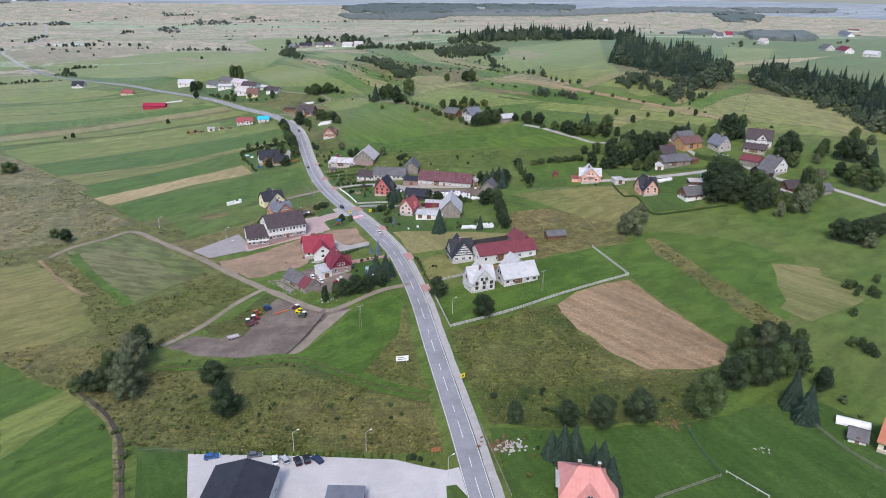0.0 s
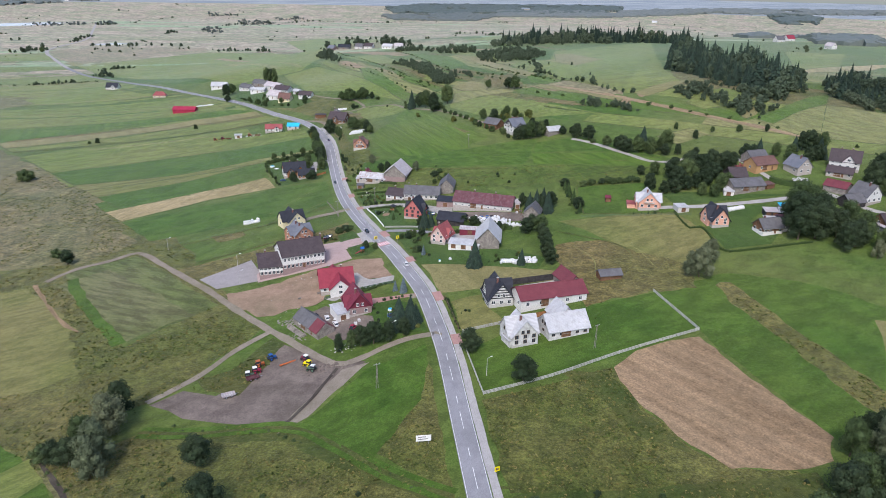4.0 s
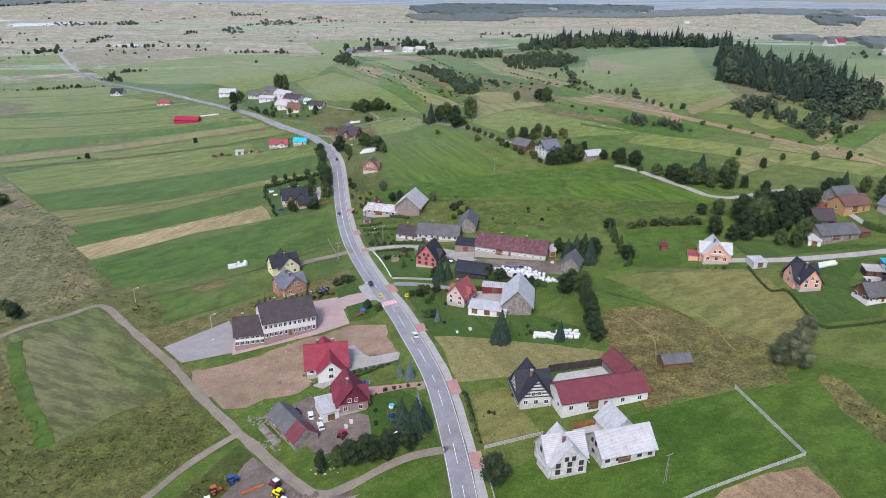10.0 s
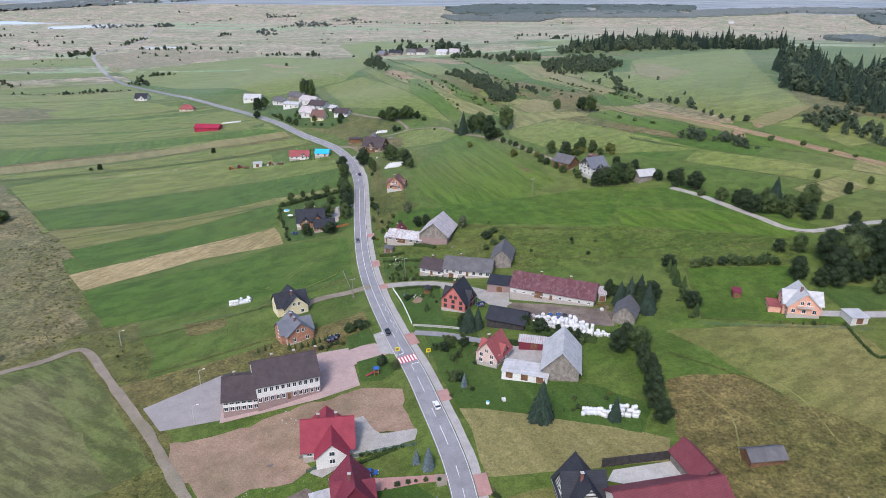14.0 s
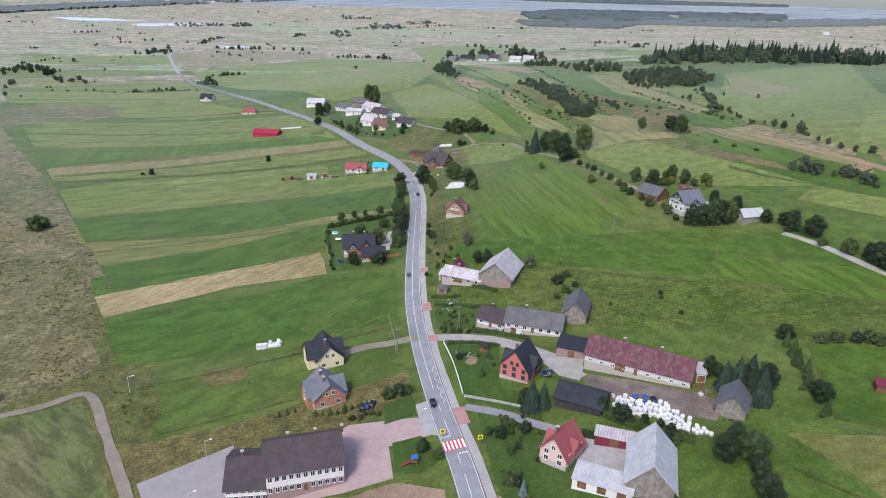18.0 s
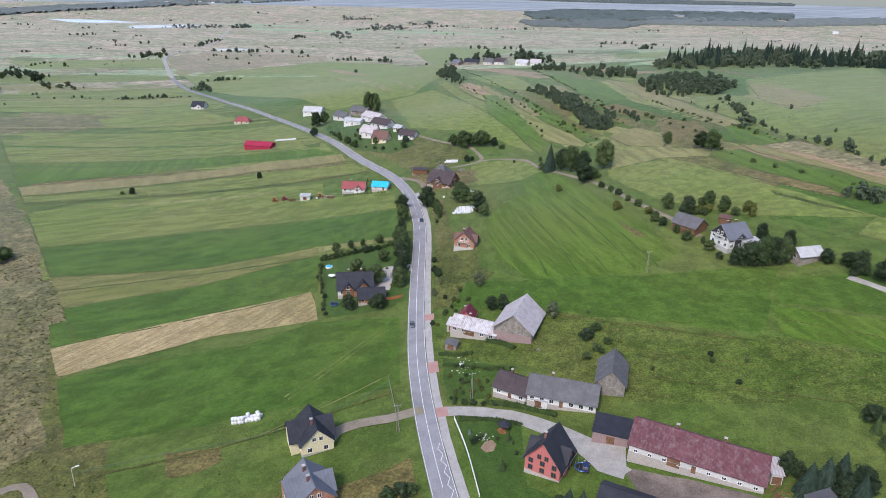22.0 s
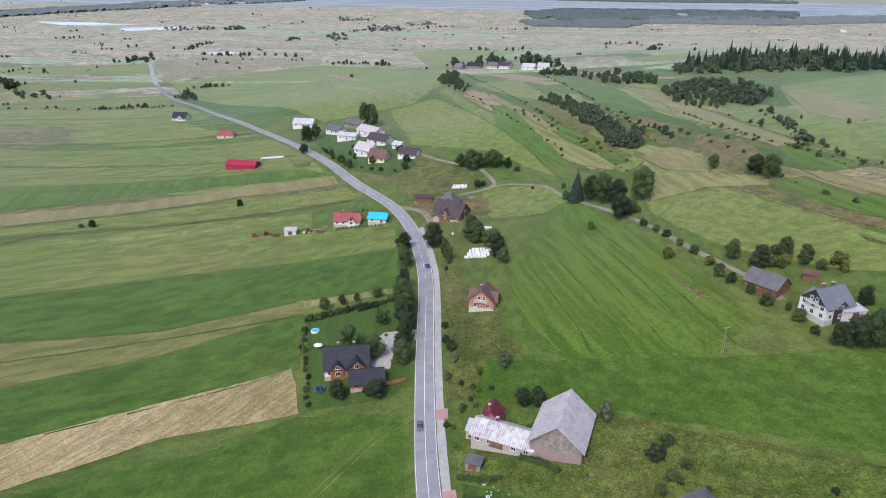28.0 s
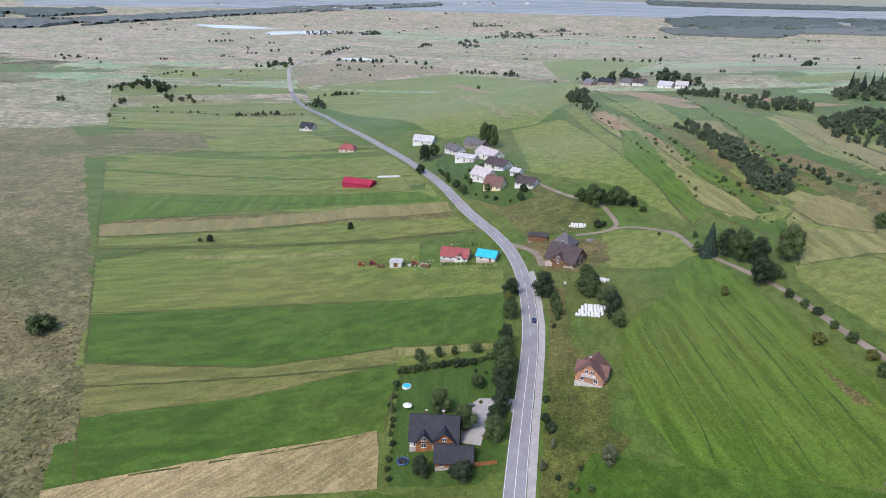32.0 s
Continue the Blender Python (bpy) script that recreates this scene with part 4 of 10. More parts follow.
# narrow strip holdings: up the east slope, along the west flat, over the far plain
SLOPE = smooth_line([(-120, 1120), (-90, 1020), (-40, 860), (3, 733), (67, 641), (128, 556), (255, 464), (360, 420)], 6.0)
rng_strip = random.Random(8)
off = -300.0
while off < 25:
    wide = rng_strip.uniform(9, 26)
    n = len(SLOPE)
    a0 = int(n * rng_strip.uniform(0, 0.35))
    while a0 < n - 12:
        a1 = min(n, a0 + int(n * rng_strip.uniform(0.2, 0.6)))
        if a1 - a0 > 8:
            m = rng_strip.choice(("lush", "slope", "mown", "lush", "pale", "base", "rough", "lush", "mown", "brown", "pale"))
            strip("field", m, "narrow " + {"lush": "deep green", "slope": "mown green", "mown": "light green", "pale": "pale mown", "base": "grazed green", "rough": "fallow olive", "brown": "dry brown"}[m] + " strip on the slope",
                  SLOPE[a0:a1], off, off + wide - 0.6, LIFT[0] + 0.002 + 0.0007 * (a0 % 7), "field", amp=0.8)
        if a1 - a0 > 8 and rng_strip.random() < 0.6:
            strip("balk", "weedy", "dark weedy balk between strips", SLOPE[a0:a1], off + wide - 0.9, off + wide + 0.5, LIFT[0] + 0.0075, "balk", amp=0.7)
        a0 = a1 + rng_strip.choice((0, 2, 6))
    off += wide
LIFT[0] += 0.009
patch("meadow", "rough", "rough olive pasture on low ground", (-298.4, 541.5), (-245.4, 517.9), (-182.9, 444.9), (-134.3, 407.9), (-115.0, 374.7), (-80.2, 314.4), (-62.2, 284.5), (-78.1, 253.4), (-91.1, 238.4), (-99.6, 233.9), (-130, 60), (-420, 60), (-480, 420), amp=4)
patch("meadow", "bog", "dry brownish grass beside the track", (-266.6, 520.5), (-235.4, 501.5), (-192.7, 454.5), (-149.8, 397.3), (-159.3, 383.4), (-185.2, 375.0), (-330, 360), amp=5)
patch("bog", "bog", "brown tussocky bog west of the strips", (-168.0, 458.0), (-211.0, 503.1), (-267.6, 555.6), (-355.9, 641.7), (-449.8, 731.4), (-514.1, 795.9), (-567.9, 849.9), (-645.0, 911.6), (-723.8, 887.2), (-881.0, 815.4), (-251.0, 433.2), amp=4)
patch("meadow", "heathg", "tan boggy meadow with strips", (-861.6, 803.6), (-658.9, 901.9), (-560.7, 995.6), (-510.4, 1157.3), (-624.0, 1316.7), (-797.0, 1327.2), (-975.1, 1323.5), (-1361.6, 1107.5), amp=6)
patch("bog", "bog", "brown tussocky bog beside the fields", (-384.0, 633.7), (-358.1, 615.4), (-292.3, 556.3), (-239.7, 510.3), (-199.3, 470.0), (-178.5, 436.7), (-167.4, 413.5), (-155.5, 386.4), (-169.9, 371.6), (-228.0, 365.2), (-478.6, 591.5), amp=4)
patch("bog", "bog", "fallow brown end of the strips", (-536.9, 786.7), (-505.4, 820.5), (-473.7, 884.5), (-468.0, 914.8), (-497.6, 928.8), (-562.0, 897.0), (-619.0, 872.8), amp=4)
patch("meadow", "lush", "lush green field at the bottom of the slope", (-152.3, 241.6), (-120.7, 214.4), (-93.0, 185.9), (-77.5, 146.2), (-69.3, 122.3), (-230, 40), (-260, 120), amp=1.5)
patch("field", "mown", "mown green strip", (-131.6, 197.6), (-116.5, 213.3), (-106.5, 201.5), (-116.5, 179.5), (-120.0, 173.3), amp=1)
patch("field", "olive", "pale mown field", (-197.3, 339.7), (-181.8, 342.0), (-156.8, 316.4), (-137.2, 286.9), (-124.3, 262.0), (-136.1, 253.2), (-154.9, 247.3), (-175.8, 263.9), amp=2)
patch("field", "olive", "pale mown field", (-188.6, 342.3), (-183.6, 344.6), (-157.8, 318.1), (-140.0, 297.7), (-151.8, 275.5), amp=1.5)
patch("field", "plot", "fallow plot beside the farm track", (-173.4, 360.1), (-143.8, 377.0), (-117.3, 348.1), (-85.6, 309.9), (-101.4, 293.9), (-114.2, 279.9), (-146.5, 321.5), amp=1)
patch("field", "thin", "greyish thin crop plot", (-169.0, 345.8), (-151.4, 361.5), (-93.3, 303.2), (-115.8, 284.0), amp=2)
patch("meadow", "rough", "rough olive brown meadow with weeds", (-105.6, 206.8), (-88.7, 220.4), (-42.7, 216.3), (-14.2, 191.3), (9.3, 177.9), (8.9, 159.5), (8.4, 151.7), (-64.6, 164.2), (-81.4, 170.6), amp=2)
patch("ditch_bank", "weedy", "dark green weedy ditch bank", (-89.8, 215.3), (-86.3, 222.7), (-47.0, 219.0), (-30.0, 209.1), (-6.6, 191.3), (10.1, 180.3), (9.0, 175.4), (-14.2, 188.2), (-42.2, 211.2), (-82.8, 216.8), amp=1.5)
patch("meadow", "lush", "bright green triangular meadow", (-37.8, 218.3), (-17.5, 247.2), (5.8, 259.6), (3.4, 241.2), (-0.1, 225.0), (-6.7, 205.3), (-13.4, 199.7), (-25.8, 211.6), amp=1.2)
patch("meadow", "rough", "rough grass along the road bank", (5.8, 259.6), (7.8, 233.0), (9.1, 191.7), (9.8, 179.8), (2.3, 184.5), (-12.6, 200.9), (-0.1, 225.0), amp=1.2)
patch("yard", "mud", "muddy brown machinery yard", (-91.4, 237.0), (-80.8, 244.4), (-68.6, 239.6), (-61.0, 252.3), (-49.2, 270.7), (-35.3, 255.9), (-19.7, 251.4), (-26.3, 241.8), (-43.6, 219.5), (-75.3, 227.8), amp=4, category="yard")
patch("yard", "track", "freshly dug pale trench strip", (-44.2, 214.6), (-41.2, 224.4), (-26.9, 248.0), (-17.8, 251.0), (-26.0, 238.7), (-35.9, 222.3), amp=1, category="yard")
patch("meadow", "weedy", "weedy green patch beside the yard", (-77.6, 251.7), (-67.3, 254.9), (-56.2, 275.7), (-49.2, 270.7), (-61.3, 238.5), (-72.3, 243.1), amp=1.5)
# east of the road
patch("meadow", "rough", "rough olive grass with dark weeds", (18.6, 221.1), (64.9, 235.2), (68.5, 210.9), (75.0, 193.5), (82.1, 183.6), (98.7, 181.3), (100.9, 174.2), (23.7, 178.9), (17.1, 178.4), amp=2)
patch("meadow", "weedy", "dark weedy hollow", (48.7, 234.2), (64.0, 232.5), (69.2, 200.7), (73.9, 191.0), (62.1, 200.0), (55.7, 220.0), amp=4)
patch("field", "plough", "harvested tan field with faint furrows", (65.8, 235.1), (77.1, 245.0), (89.5, 250.3), (101.7, 251.5), (107.2, 228.8), (111.9, 208.3), (117.6, 194.9), (110.7, 185.1), (94.1, 181.8), (82.3, 184.0), (75.3, 194.2), (67.9, 211.9), (65.0, 227.2), amp=1.5)
patch("meadow", "weedy", "weedy strip with bushes along the ditch", (22.5, 177.5), (83.7, 179.4), (103.4, 181.1), (102.9, 169.2), (86.1, 154.8), (45.3, 157.7), (24.0, 161.4), amp=2)
patch("meadow", "lawn", "grazed green garden meadow", (23.7, 159.7), (44.9, 156.3), (85.7, 154.0), (124.0, 162.8), (135.4, 143.1), (117.4, 113.0), (81.7, 103.7), (26.1, 111.4), (22.4, 130.4), amp=1.5)
patch("meadow", "lush", "bright green fenced meadow around the white buildings", (17.0, 251.1), (20.0, 224.2), (43.8, 231.8), (103.0, 255.5), (97.0, 285.1), (66.0, 276.4), (39.1, 265.6), amp=0.4)
patch("meadow", "lush", "green hay meadow", (98.2, 287.1), (129.8, 298.3), (164.8, 283.5), (183.7, 258.0), (135.0, 189.2), (120.0, 194.6), (103.2, 254.9), amp=2)
patch("meadow", "lush", "lush green strip beside the tan field", (97.8, 286.2), (123.2, 288.9), (136.4, 208.9), (138.6, 194.2), (129.9, 182.0), (117.3, 193.0), (103.2, 254.9), amp=1)
patch("meadow", "rough", "dry olive strip across the meadow", (122.8, 287.9), (130.2, 289.0), (148.2, 207.7), (140.4, 196.7), (134.7, 212.2), amp=3)
patch("field", "swath", "raked hay swaths on the meadow", (169.1, 254.4), (187.1, 251.0), (193.4, 218.4), (168.5, 209.0), (152.0, 205.2), amp=7)
patch("meadow", "brown", "dry yellowish rough grass", (68.7, 337.8), (91.9, 336.6), (106.8, 320.3), (119.4, 306.2), (114.7, 286.6), (97.3, 287.2), (66.6, 277.1), (61.6, 303.8), amp=3)
patch("meadow", "olive", "green paddock with faint tracks", (75.2, 365.0), (116.2, 362.9), (130.2, 359.7), (138.0, 318.5), (120.6, 306.1), (100.6, 323.9), amp=1.5)
patch("field", "hay", "dry yellowish mown paddock", (0.9, 326.3), (34.3, 318.9), (61.2, 309.1), (58.3, 299.9), (37.0, 298.0), (12.8, 296.3), (8.5, 296.5), amp=0.6)
patch("field", "olive", "dry grass plot in front of the house", (14.5, 288.5), (29.7, 293.0), (30.0, 278.8), (33.8, 268.5), (17.1, 263.7), amp=0.8)
patch("garden", "lawn", "green garden with shrubs", (-9.6, 370.8), (9.1, 370.1), (18.2, 339.5), (45.0, 334.7), (59.7, 323.2), (54.4, 311.6), (32.7, 318.3), (0.9, 327.4), amp=0.8, category="garden")
patch("garden", "lawn", "green garden lawn", (-27.0, 418.8), (-5.2, 411.0), (-3.1, 386.1), (12.1, 376.0), (9.3, 370.3), (-13.1, 377.8), amp=0.6, category="garden")
patch("garden", "lawn", "green vegetable garden", (-33.8, 449.5), (-7.2, 441.8), (-15.7, 436.2), (-15.3, 425.2), (-28.5, 423.3), amp=0.6, category="garden")
patch("meadow", "graze", "grazed hillside pasture", (-42.9, 464.0), (0.1, 477.7), (82.8, 445.9), (72.1, 419.8), (26.3, 423.7), (-1.0, 440.5), (-34.2, 452.2), amp=2)
patch("meadow", "rough", "rough verge and orchard grass", (-44.0, 484.0), (-48.1, 533.0), (-51.4, 578.7), (-39.2, 530.6), (-19.7, 511.2), (-34.8, 485.5), amp=2)
patch("meadow", "lush", "deep green hay meadow", (-34.8, 485.5), (-33.9, 505.3), (30.1, 498.2), (89.5, 498.0), (73.0, 457.0), (4.3, 476.0), amp=2)
patch("meadow", "slope", "bright green mown hillside", (-29.8, 571.3), (-11.7, 613.0), (0.4, 653.7), (41.1, 562.5), (55.9, 514.1), (35.4, 499.1), (-4.7, 502.2), (-20.1, 526.0), amp=2)
patch("meadow", "slope", "bright green grass strip", (-19.0, 573.7), (1.9, 620.0), (40.4, 516.0), (42.2, 499.3), (9.6, 500.4), amp=2)
patch("meadow", "mown", "light green grass knoll", (-47.9, 692.2), (-11.2, 688.4), (0.4, 653.7), (-11.5, 637.7), (-37.8, 640.7), amp=3)
patch("field", "brown", "small brown tilled plot", (33.4, 554.1), (45.4, 531.9), (41.1, 531.4), amp=0.8)
# west of the road: strips
patch("field", "lush", "green strip field", (-173.2, 434.2), (-144.3, 448.5), (-111.8, 462.4), (-89.9, 479.7), (-53.0, 480.8), (-42.9, 436.9), (-49.3, 432.1), (-84.4, 420.0), (-100.5, 412.9), (-143.8, 398.3), amp=0.8)
patch("field", "lush", "green meadow strip", (-188.0, 452.2), (-142.9, 482.1), (-100.5, 508.1), (-105.8, 531.6), (-156.4, 507.2), (-205.5, 473.6), amp=1)
patch("field", "flat", "wide green field", (-239.9, 515.8), (-181.5, 543.3), (-107.3, 548.2), (-74.8, 568.0), (-83.1, 617.6), (-154.3, 615.0), (-282.5, 568.1), amp=1.5)
patch("field", "mown", "mown field", (-282.5, 568.1), (-154.3, 615.0), (-85.6, 622.6), (-93.2, 643.9), (-179.5, 643.6), (-305.5, 596.3), amp=1)
patch("field", "flat", "green field strip", (-319.1, 613.1), (-276.3, 646.0), (-194.3, 670.2), (-147.7, 676.6), (-140.1, 652.3), (-178.6, 641.6), (-300.3, 590.0), amp=1)
patch("field", "brown", "dry tan strip", (-368.3, 673.6), (-269.7, 716.9), (-149.8, 737.1), (-139.6, 718.1), (-206.5, 708.5), (-292.3, 683.4), (-345.3, 645.2), amp=1)
patch("field", "mown", "mown green field", (-435.2, 755.8), (-252.2, 773.1), (-182.5, 787.6), (-151.5, 740.0), (-271.2, 719.6), (-370.2, 675.9), amp=1)
patch("field", "flat", "green strip field", (-498.2, 833.5), (-341.1, 849.4), (-240.4, 868.7), (-186.8, 795.3), (-253.7, 776.4), (-440.5, 762.4), amp=1)
patch("field", "bog", "brownish fallow field", (-589.2, 945.6), (-504.0, 937.9), (-435.4, 891.9), (-462.2, 845.8), (-501.7, 837.7), amp=2)
patch("field", "mown", "mown strip", (-520.6, 961.6), (-380.1, 958.0), (-312.0, 906.0), (-349.1, 864.4), (-433.6, 871.0), amp=2)
patch("field", "pale", "pale mown strip", (-721.9, 1109.1), (-506.8, 1141.4), (-402.5, 1028.7), (-482.7, 986.4), (-606.4, 966.8), amp=3)
patch("field", "lush", "green field beyond the road", (-575.8, 1284.2), (-509.6, 1386.5), (-245.2, 1423.6), (-108.7, 976.8), (-189.4, 964.3), (-314.6, 968.5), (-485.2, 1146.4), amp=3)
patch("field", "mown", "mown green field by the village", (-155.2, 943.1), (-114.9, 979.2), (-32.4, 806.2), (0.4, 692.6), (-46.5, 760.0), (-105.8, 791.4), amp=3)
patch("field", "brown", "tilled tan strip", (-93.3, 1024.5), (-54.8, 950.7), (-48.3, 913.9), (-87.2, 967.4), amp=1.5)
patch("field", "pale", "pale mown slope", (50.7, 721.5), (71.8, 724.0), (80.1, 665.4), (59.2, 647.6), (39.6, 682.5), amp=3)
patch("field", "pale", "pale stubble field on the hill", (174.3, 882.0), (230.0, 905.4), (217.1, 791.3), (179.1, 750.8), (161.6, 794.0), amp=3)
patch("field", "rough", "long fallow strip on the slope", (67.1, 643.6), (99.7, 639.8), (136.1, 576.1), (128.3, 557.1), (103.4, 590.9), amp=2)
patch("field", "brown", "brown dry strip on the slope", (114.8, 644.5), (129.9, 641.0), (148.9, 606.6), (142.5, 591.5), amp=2)
patch("field", "lush", "bright green strip on the slope", (41.5, 646.1), (64.5, 644.9), (126.2, 552.1), (115.1, 525.3), (80.2, 566.5), amp=2)
patch("field", "mown", "mown upper slope", (-10.9, 862.7), (16.9, 851.7), (45.3, 704.5), (33.5, 686.2), (-6.4, 815.3), amp=3)
patch("field", "pale", "pale strip on the slope", (-79.8, 979.9), (-47.2, 913.2), (-6.4, 775.0), (-18.8, 778.9), amp=2)
patch("field", "lush", "bright green hill field", (115.9, 1028.8), (237.2, 948.9), (279.3, 747.8), (214.9, 610.3), (170.1, 666.4), (141.9, 778.1), amp=4)
patch("field", "mown", "rounded green hill field", (201.3, 962.1), (390.8, 1125.0), (242.3, 679.2), (225.4, 595.7), (174.0, 581.6), (129.1, 684.7), amp=4)
patch("field", "pale", "pale mown hillside with faint bands", (227.1, 490.4), (311.2, 525.1), (351.7, 495.1), (351.7, 425.0), (319.3, 404.0), (296.1, 444.7), (256.2, 450.4), amp=4)
patch("field", "straw", "tan strip on the far slope", (408.1, 738.7), (509.6, 777.4), (585.1, 810.4), (474.7, 723.7), (400.8, 701.7), amp=2)
patch("field", "plough", "tan tilled strip", (179.8, 567.0), (221.0, 594.6), (217.2, 583.1), (180.8, 558.4), amp=2)
patch("field", "plough", "tan tilled strip", (116.1, 640.6), (132.6, 630.1), (172.2, 558.5), (166.7, 544.8), (140.5, 595.6), amp=2)
patch("field", "plough", "tan tilled strip near the hamlet", (-52.5, 1113.0), (-41.0, 1126.3), (11.5, 1031.8), (-3.9, 1020.2), amp=2)
patch("field", "plough", "long tan strip before the wood", (16.5, 1180.3), (63.2, 1137.5), (110.5, 1061.2), (140.4, 1045.1), (106.0, 1032.9), (58.4, 1083.7), amp=2)
patch("field", "plough", "tan strip below the hamlet", (-172.9, 1300.9), (-108.6, 1243.1), (-17.3, 1151.9), (-74.5, 1168.8), (-119.8, 1216.6), amp=2)
patch("field", "plough", "small tan plot beside bushes", (-89.6, 985.7), (-81.8, 995.6), (-48.6, 910.8), (-57.1, 904.3), amp=1.5)
patch("field", "plough", "tan strip at the ridge", (-352.1, 1395.0), (-318.1, 1392.8), (-242.5, 1253.4), (-279.0, 1299.6), amp=1.5)
for k in range(24):
    p = LINE[min(range(len(LINE)), key=lambda i: abs(LINE[i][1] - (575 + k * 27)))]
    ang = radians(rng_strip.uniform(13, 17))
    d = np.array((-math.cos(ang), -math.sin(ang)))
    a = p + d * rng_strip.choice((9, 9, 30, 90))
    if 600 < p[1] < 705 and rng_strip.random() < 0.7:
        a = p + d * 80
    b = a + d * rng_strip.uniform(220, 420)
    while b[0] < np.interp(b[1], [480, 600, 740, 900, 1200], [-215, -265, -325, -420, -560]):
        b = b - d * 6
    m = rng_strip.choice(("flat", "mown", "lush", "flat", "mown", "flat", "pale"))
    strip("field", m, "narrow " + {"lush": "deep green", "flat": "mown green", "mown": "light green", "pale": "pale mown"}[m] + " strip on the flat",
          [b + (a - b) * i / 30 for i in range(31)], 0, rng_strip.uniform(4, 13), LIFT[0] + 0.003 + 0.0008 * (k % 9), "field", amp=0.5)
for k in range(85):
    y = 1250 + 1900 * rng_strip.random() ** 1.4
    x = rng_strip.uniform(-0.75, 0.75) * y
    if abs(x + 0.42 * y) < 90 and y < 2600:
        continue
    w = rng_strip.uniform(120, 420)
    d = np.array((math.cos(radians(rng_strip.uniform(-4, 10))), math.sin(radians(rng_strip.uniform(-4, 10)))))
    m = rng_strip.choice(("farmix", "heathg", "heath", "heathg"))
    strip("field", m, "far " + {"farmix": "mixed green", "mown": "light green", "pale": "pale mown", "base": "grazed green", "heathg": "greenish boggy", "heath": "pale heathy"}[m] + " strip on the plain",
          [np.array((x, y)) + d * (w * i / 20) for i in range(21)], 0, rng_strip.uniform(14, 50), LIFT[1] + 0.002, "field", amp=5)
for text, m, pts, w in (
    ("tan tilled strip along the slope", "plough", [(118.2, 647.1), (147.9, 588.7), (178.5, 546.3), (210.2, 505.1), (236.5, 474.6), (258.1, 446.1)], 6), ("brown fallow strip on the slope", "brown", [(81.2, 623.6), (105.1, 598.1), (129.0, 566.0)], 7),
    ("pale mown strip on the slope", "pale", [(60.8, 965.8), (94.2, 825.5), (123.9, 693.8)], 9), ("pale mown strip on the slope", "pale", [(-18.0, 782.8), (5.8, 739.5), (20.4, 703.4)], 10),
    ("pale mown strip on the slope", "pale", [(-72.7, 991.6), (-17.2, 808.7), (-1.3, 759.0)], 9), ("olive fallow strip on the slope", "rough", [(34.3, 803.8), (75.6, 713.9), (100.9, 678.4)], 11),
    ("pale mown strip on the hill", "pale", [(58.8, 926.9), (80.1, 849.5), (101.1, 771.5)], 11), ("pale mown strip on the hill", "pale", [(3.4, 898.2), (22.9, 846.5), (37.2, 801.7)], 14),
    ("pale mown strip on the ridge", "pale", [(-307.2, 1265.0), (-211.8, 1061.0), (-165.0, 982.0)], 10), ("pale mown strip on the ridge", "pale", [(-192.3, 1086.7), (-163.9, 1028.8), (-139.2, 992.4)], 10),
    ("pale mown strip on the ridge", "pale", [(-207.9, 1170.3), (-154.1, 1163.9), (-103.2, 1192.4)], 10), ("fallow strip with dry grass", "brown", [(-19.8, 902.4), (4.1, 836.2), (19.6, 781.7)], 9),
    ("tan cart road over the hill", "straw", [(351.5, 656.4), (401.5, 708.0), (454.0, 739.4)], 4), ("olive strip on the slope", "rough", [(-88.5, 959.8), (-28.3, 786.3), (1.8, 714.6)], 8)):
    strip("field", m, text, smooth_line(pts, 4.0), -w / 2, w / 2, LIFT[0] + 0.012, "field", amp=1.0)
LIFT[0] += 0.014
# ditches, furrows and wheel tracks
for text, m, pts, hw in (
    [("dark drain furrow in the hay meadow", "lawn", [((-20.3, 577.1)), ((-2.1, 522.5)), ((2.6, 502.8))], 0.5)]
    + [("dark drain furrow in the hay meadow", "lawn", f, 0.45) for f in ([(-11.8, 590.5), (8.1, 528.4), (15.1, 502.2)], [(-5.2, 606.4), (18.1, 530.5), (27.2, 501.5)], [(1.7, 615.7), (28.2, 532.8), (37.6, 501.9)], [(9.1, 608.5), (36.1, 533.5), (46.5, 503.9)])]
    + [("grassy terrace line in the pasture", "rough", f, 0.5) for f in ([(3.8, 473.6), (51.5, 458.6), (94.0, 443.1)], [(26.0, 450.7), (73.2, 437.2), (151.6, 412.3)], [(26.4, 436.7), (81.5, 421.5), (134.8, 403.4)], [(81.0, 462.9), (157.3, 424.4)], [(1.9, 476.1), (40.7, 461.2), (83.7, 448.0)])]
    + [("pale wheel track in the meadow", "pale", f, 0.25) for f in ([(-83.9, 426.8), (-74.6, 444.6), (-62.5, 468.0), (-52.1, 479.0)], [(-82.1, 425.6), (-72.8, 443.2), (-61.2, 466.4), (-51.4, 477.6)], [(-241.8, 619.8), (-262.7, 650.3), (-266.5, 665.3)], [(-84.3, 406.6), (-66.4, 423.6), (-48.8, 441.9)], [(74.6, 332.9), (80.4, 317.5), (76.3, 298.6)], [(98.0, 334.2), (103.0, 323.6), (104.4, 307.8)])]
    + [("grassy ditch between the fields", "rough", f, 0.9) for f in ([(-319.1, 613.1), (-281.5, 660.0), (-200.7, 685.2), (-115.3, 695.7)], [(-115.6, 356.3), (-84.2, 372.0), (-63.9, 382.7)], [(-132.4, 384.2), (-91.6, 402.0), (-48.8, 428.9)], [(71.4, 351.2), (97.9, 326.4), (91.0, 302.1)], [(-134.9, 229.5), (-110.2, 211.2), (-91.3, 186.8)], [(17.3, 181.8), (38.3, 179.8), (69.4, 180.0)])]
):
    strip("furrow", m, text, smooth_line(pts, 4.0), -0.5 * hw, 0.5 * hw, 0.205, "furrow", amp=0.5)
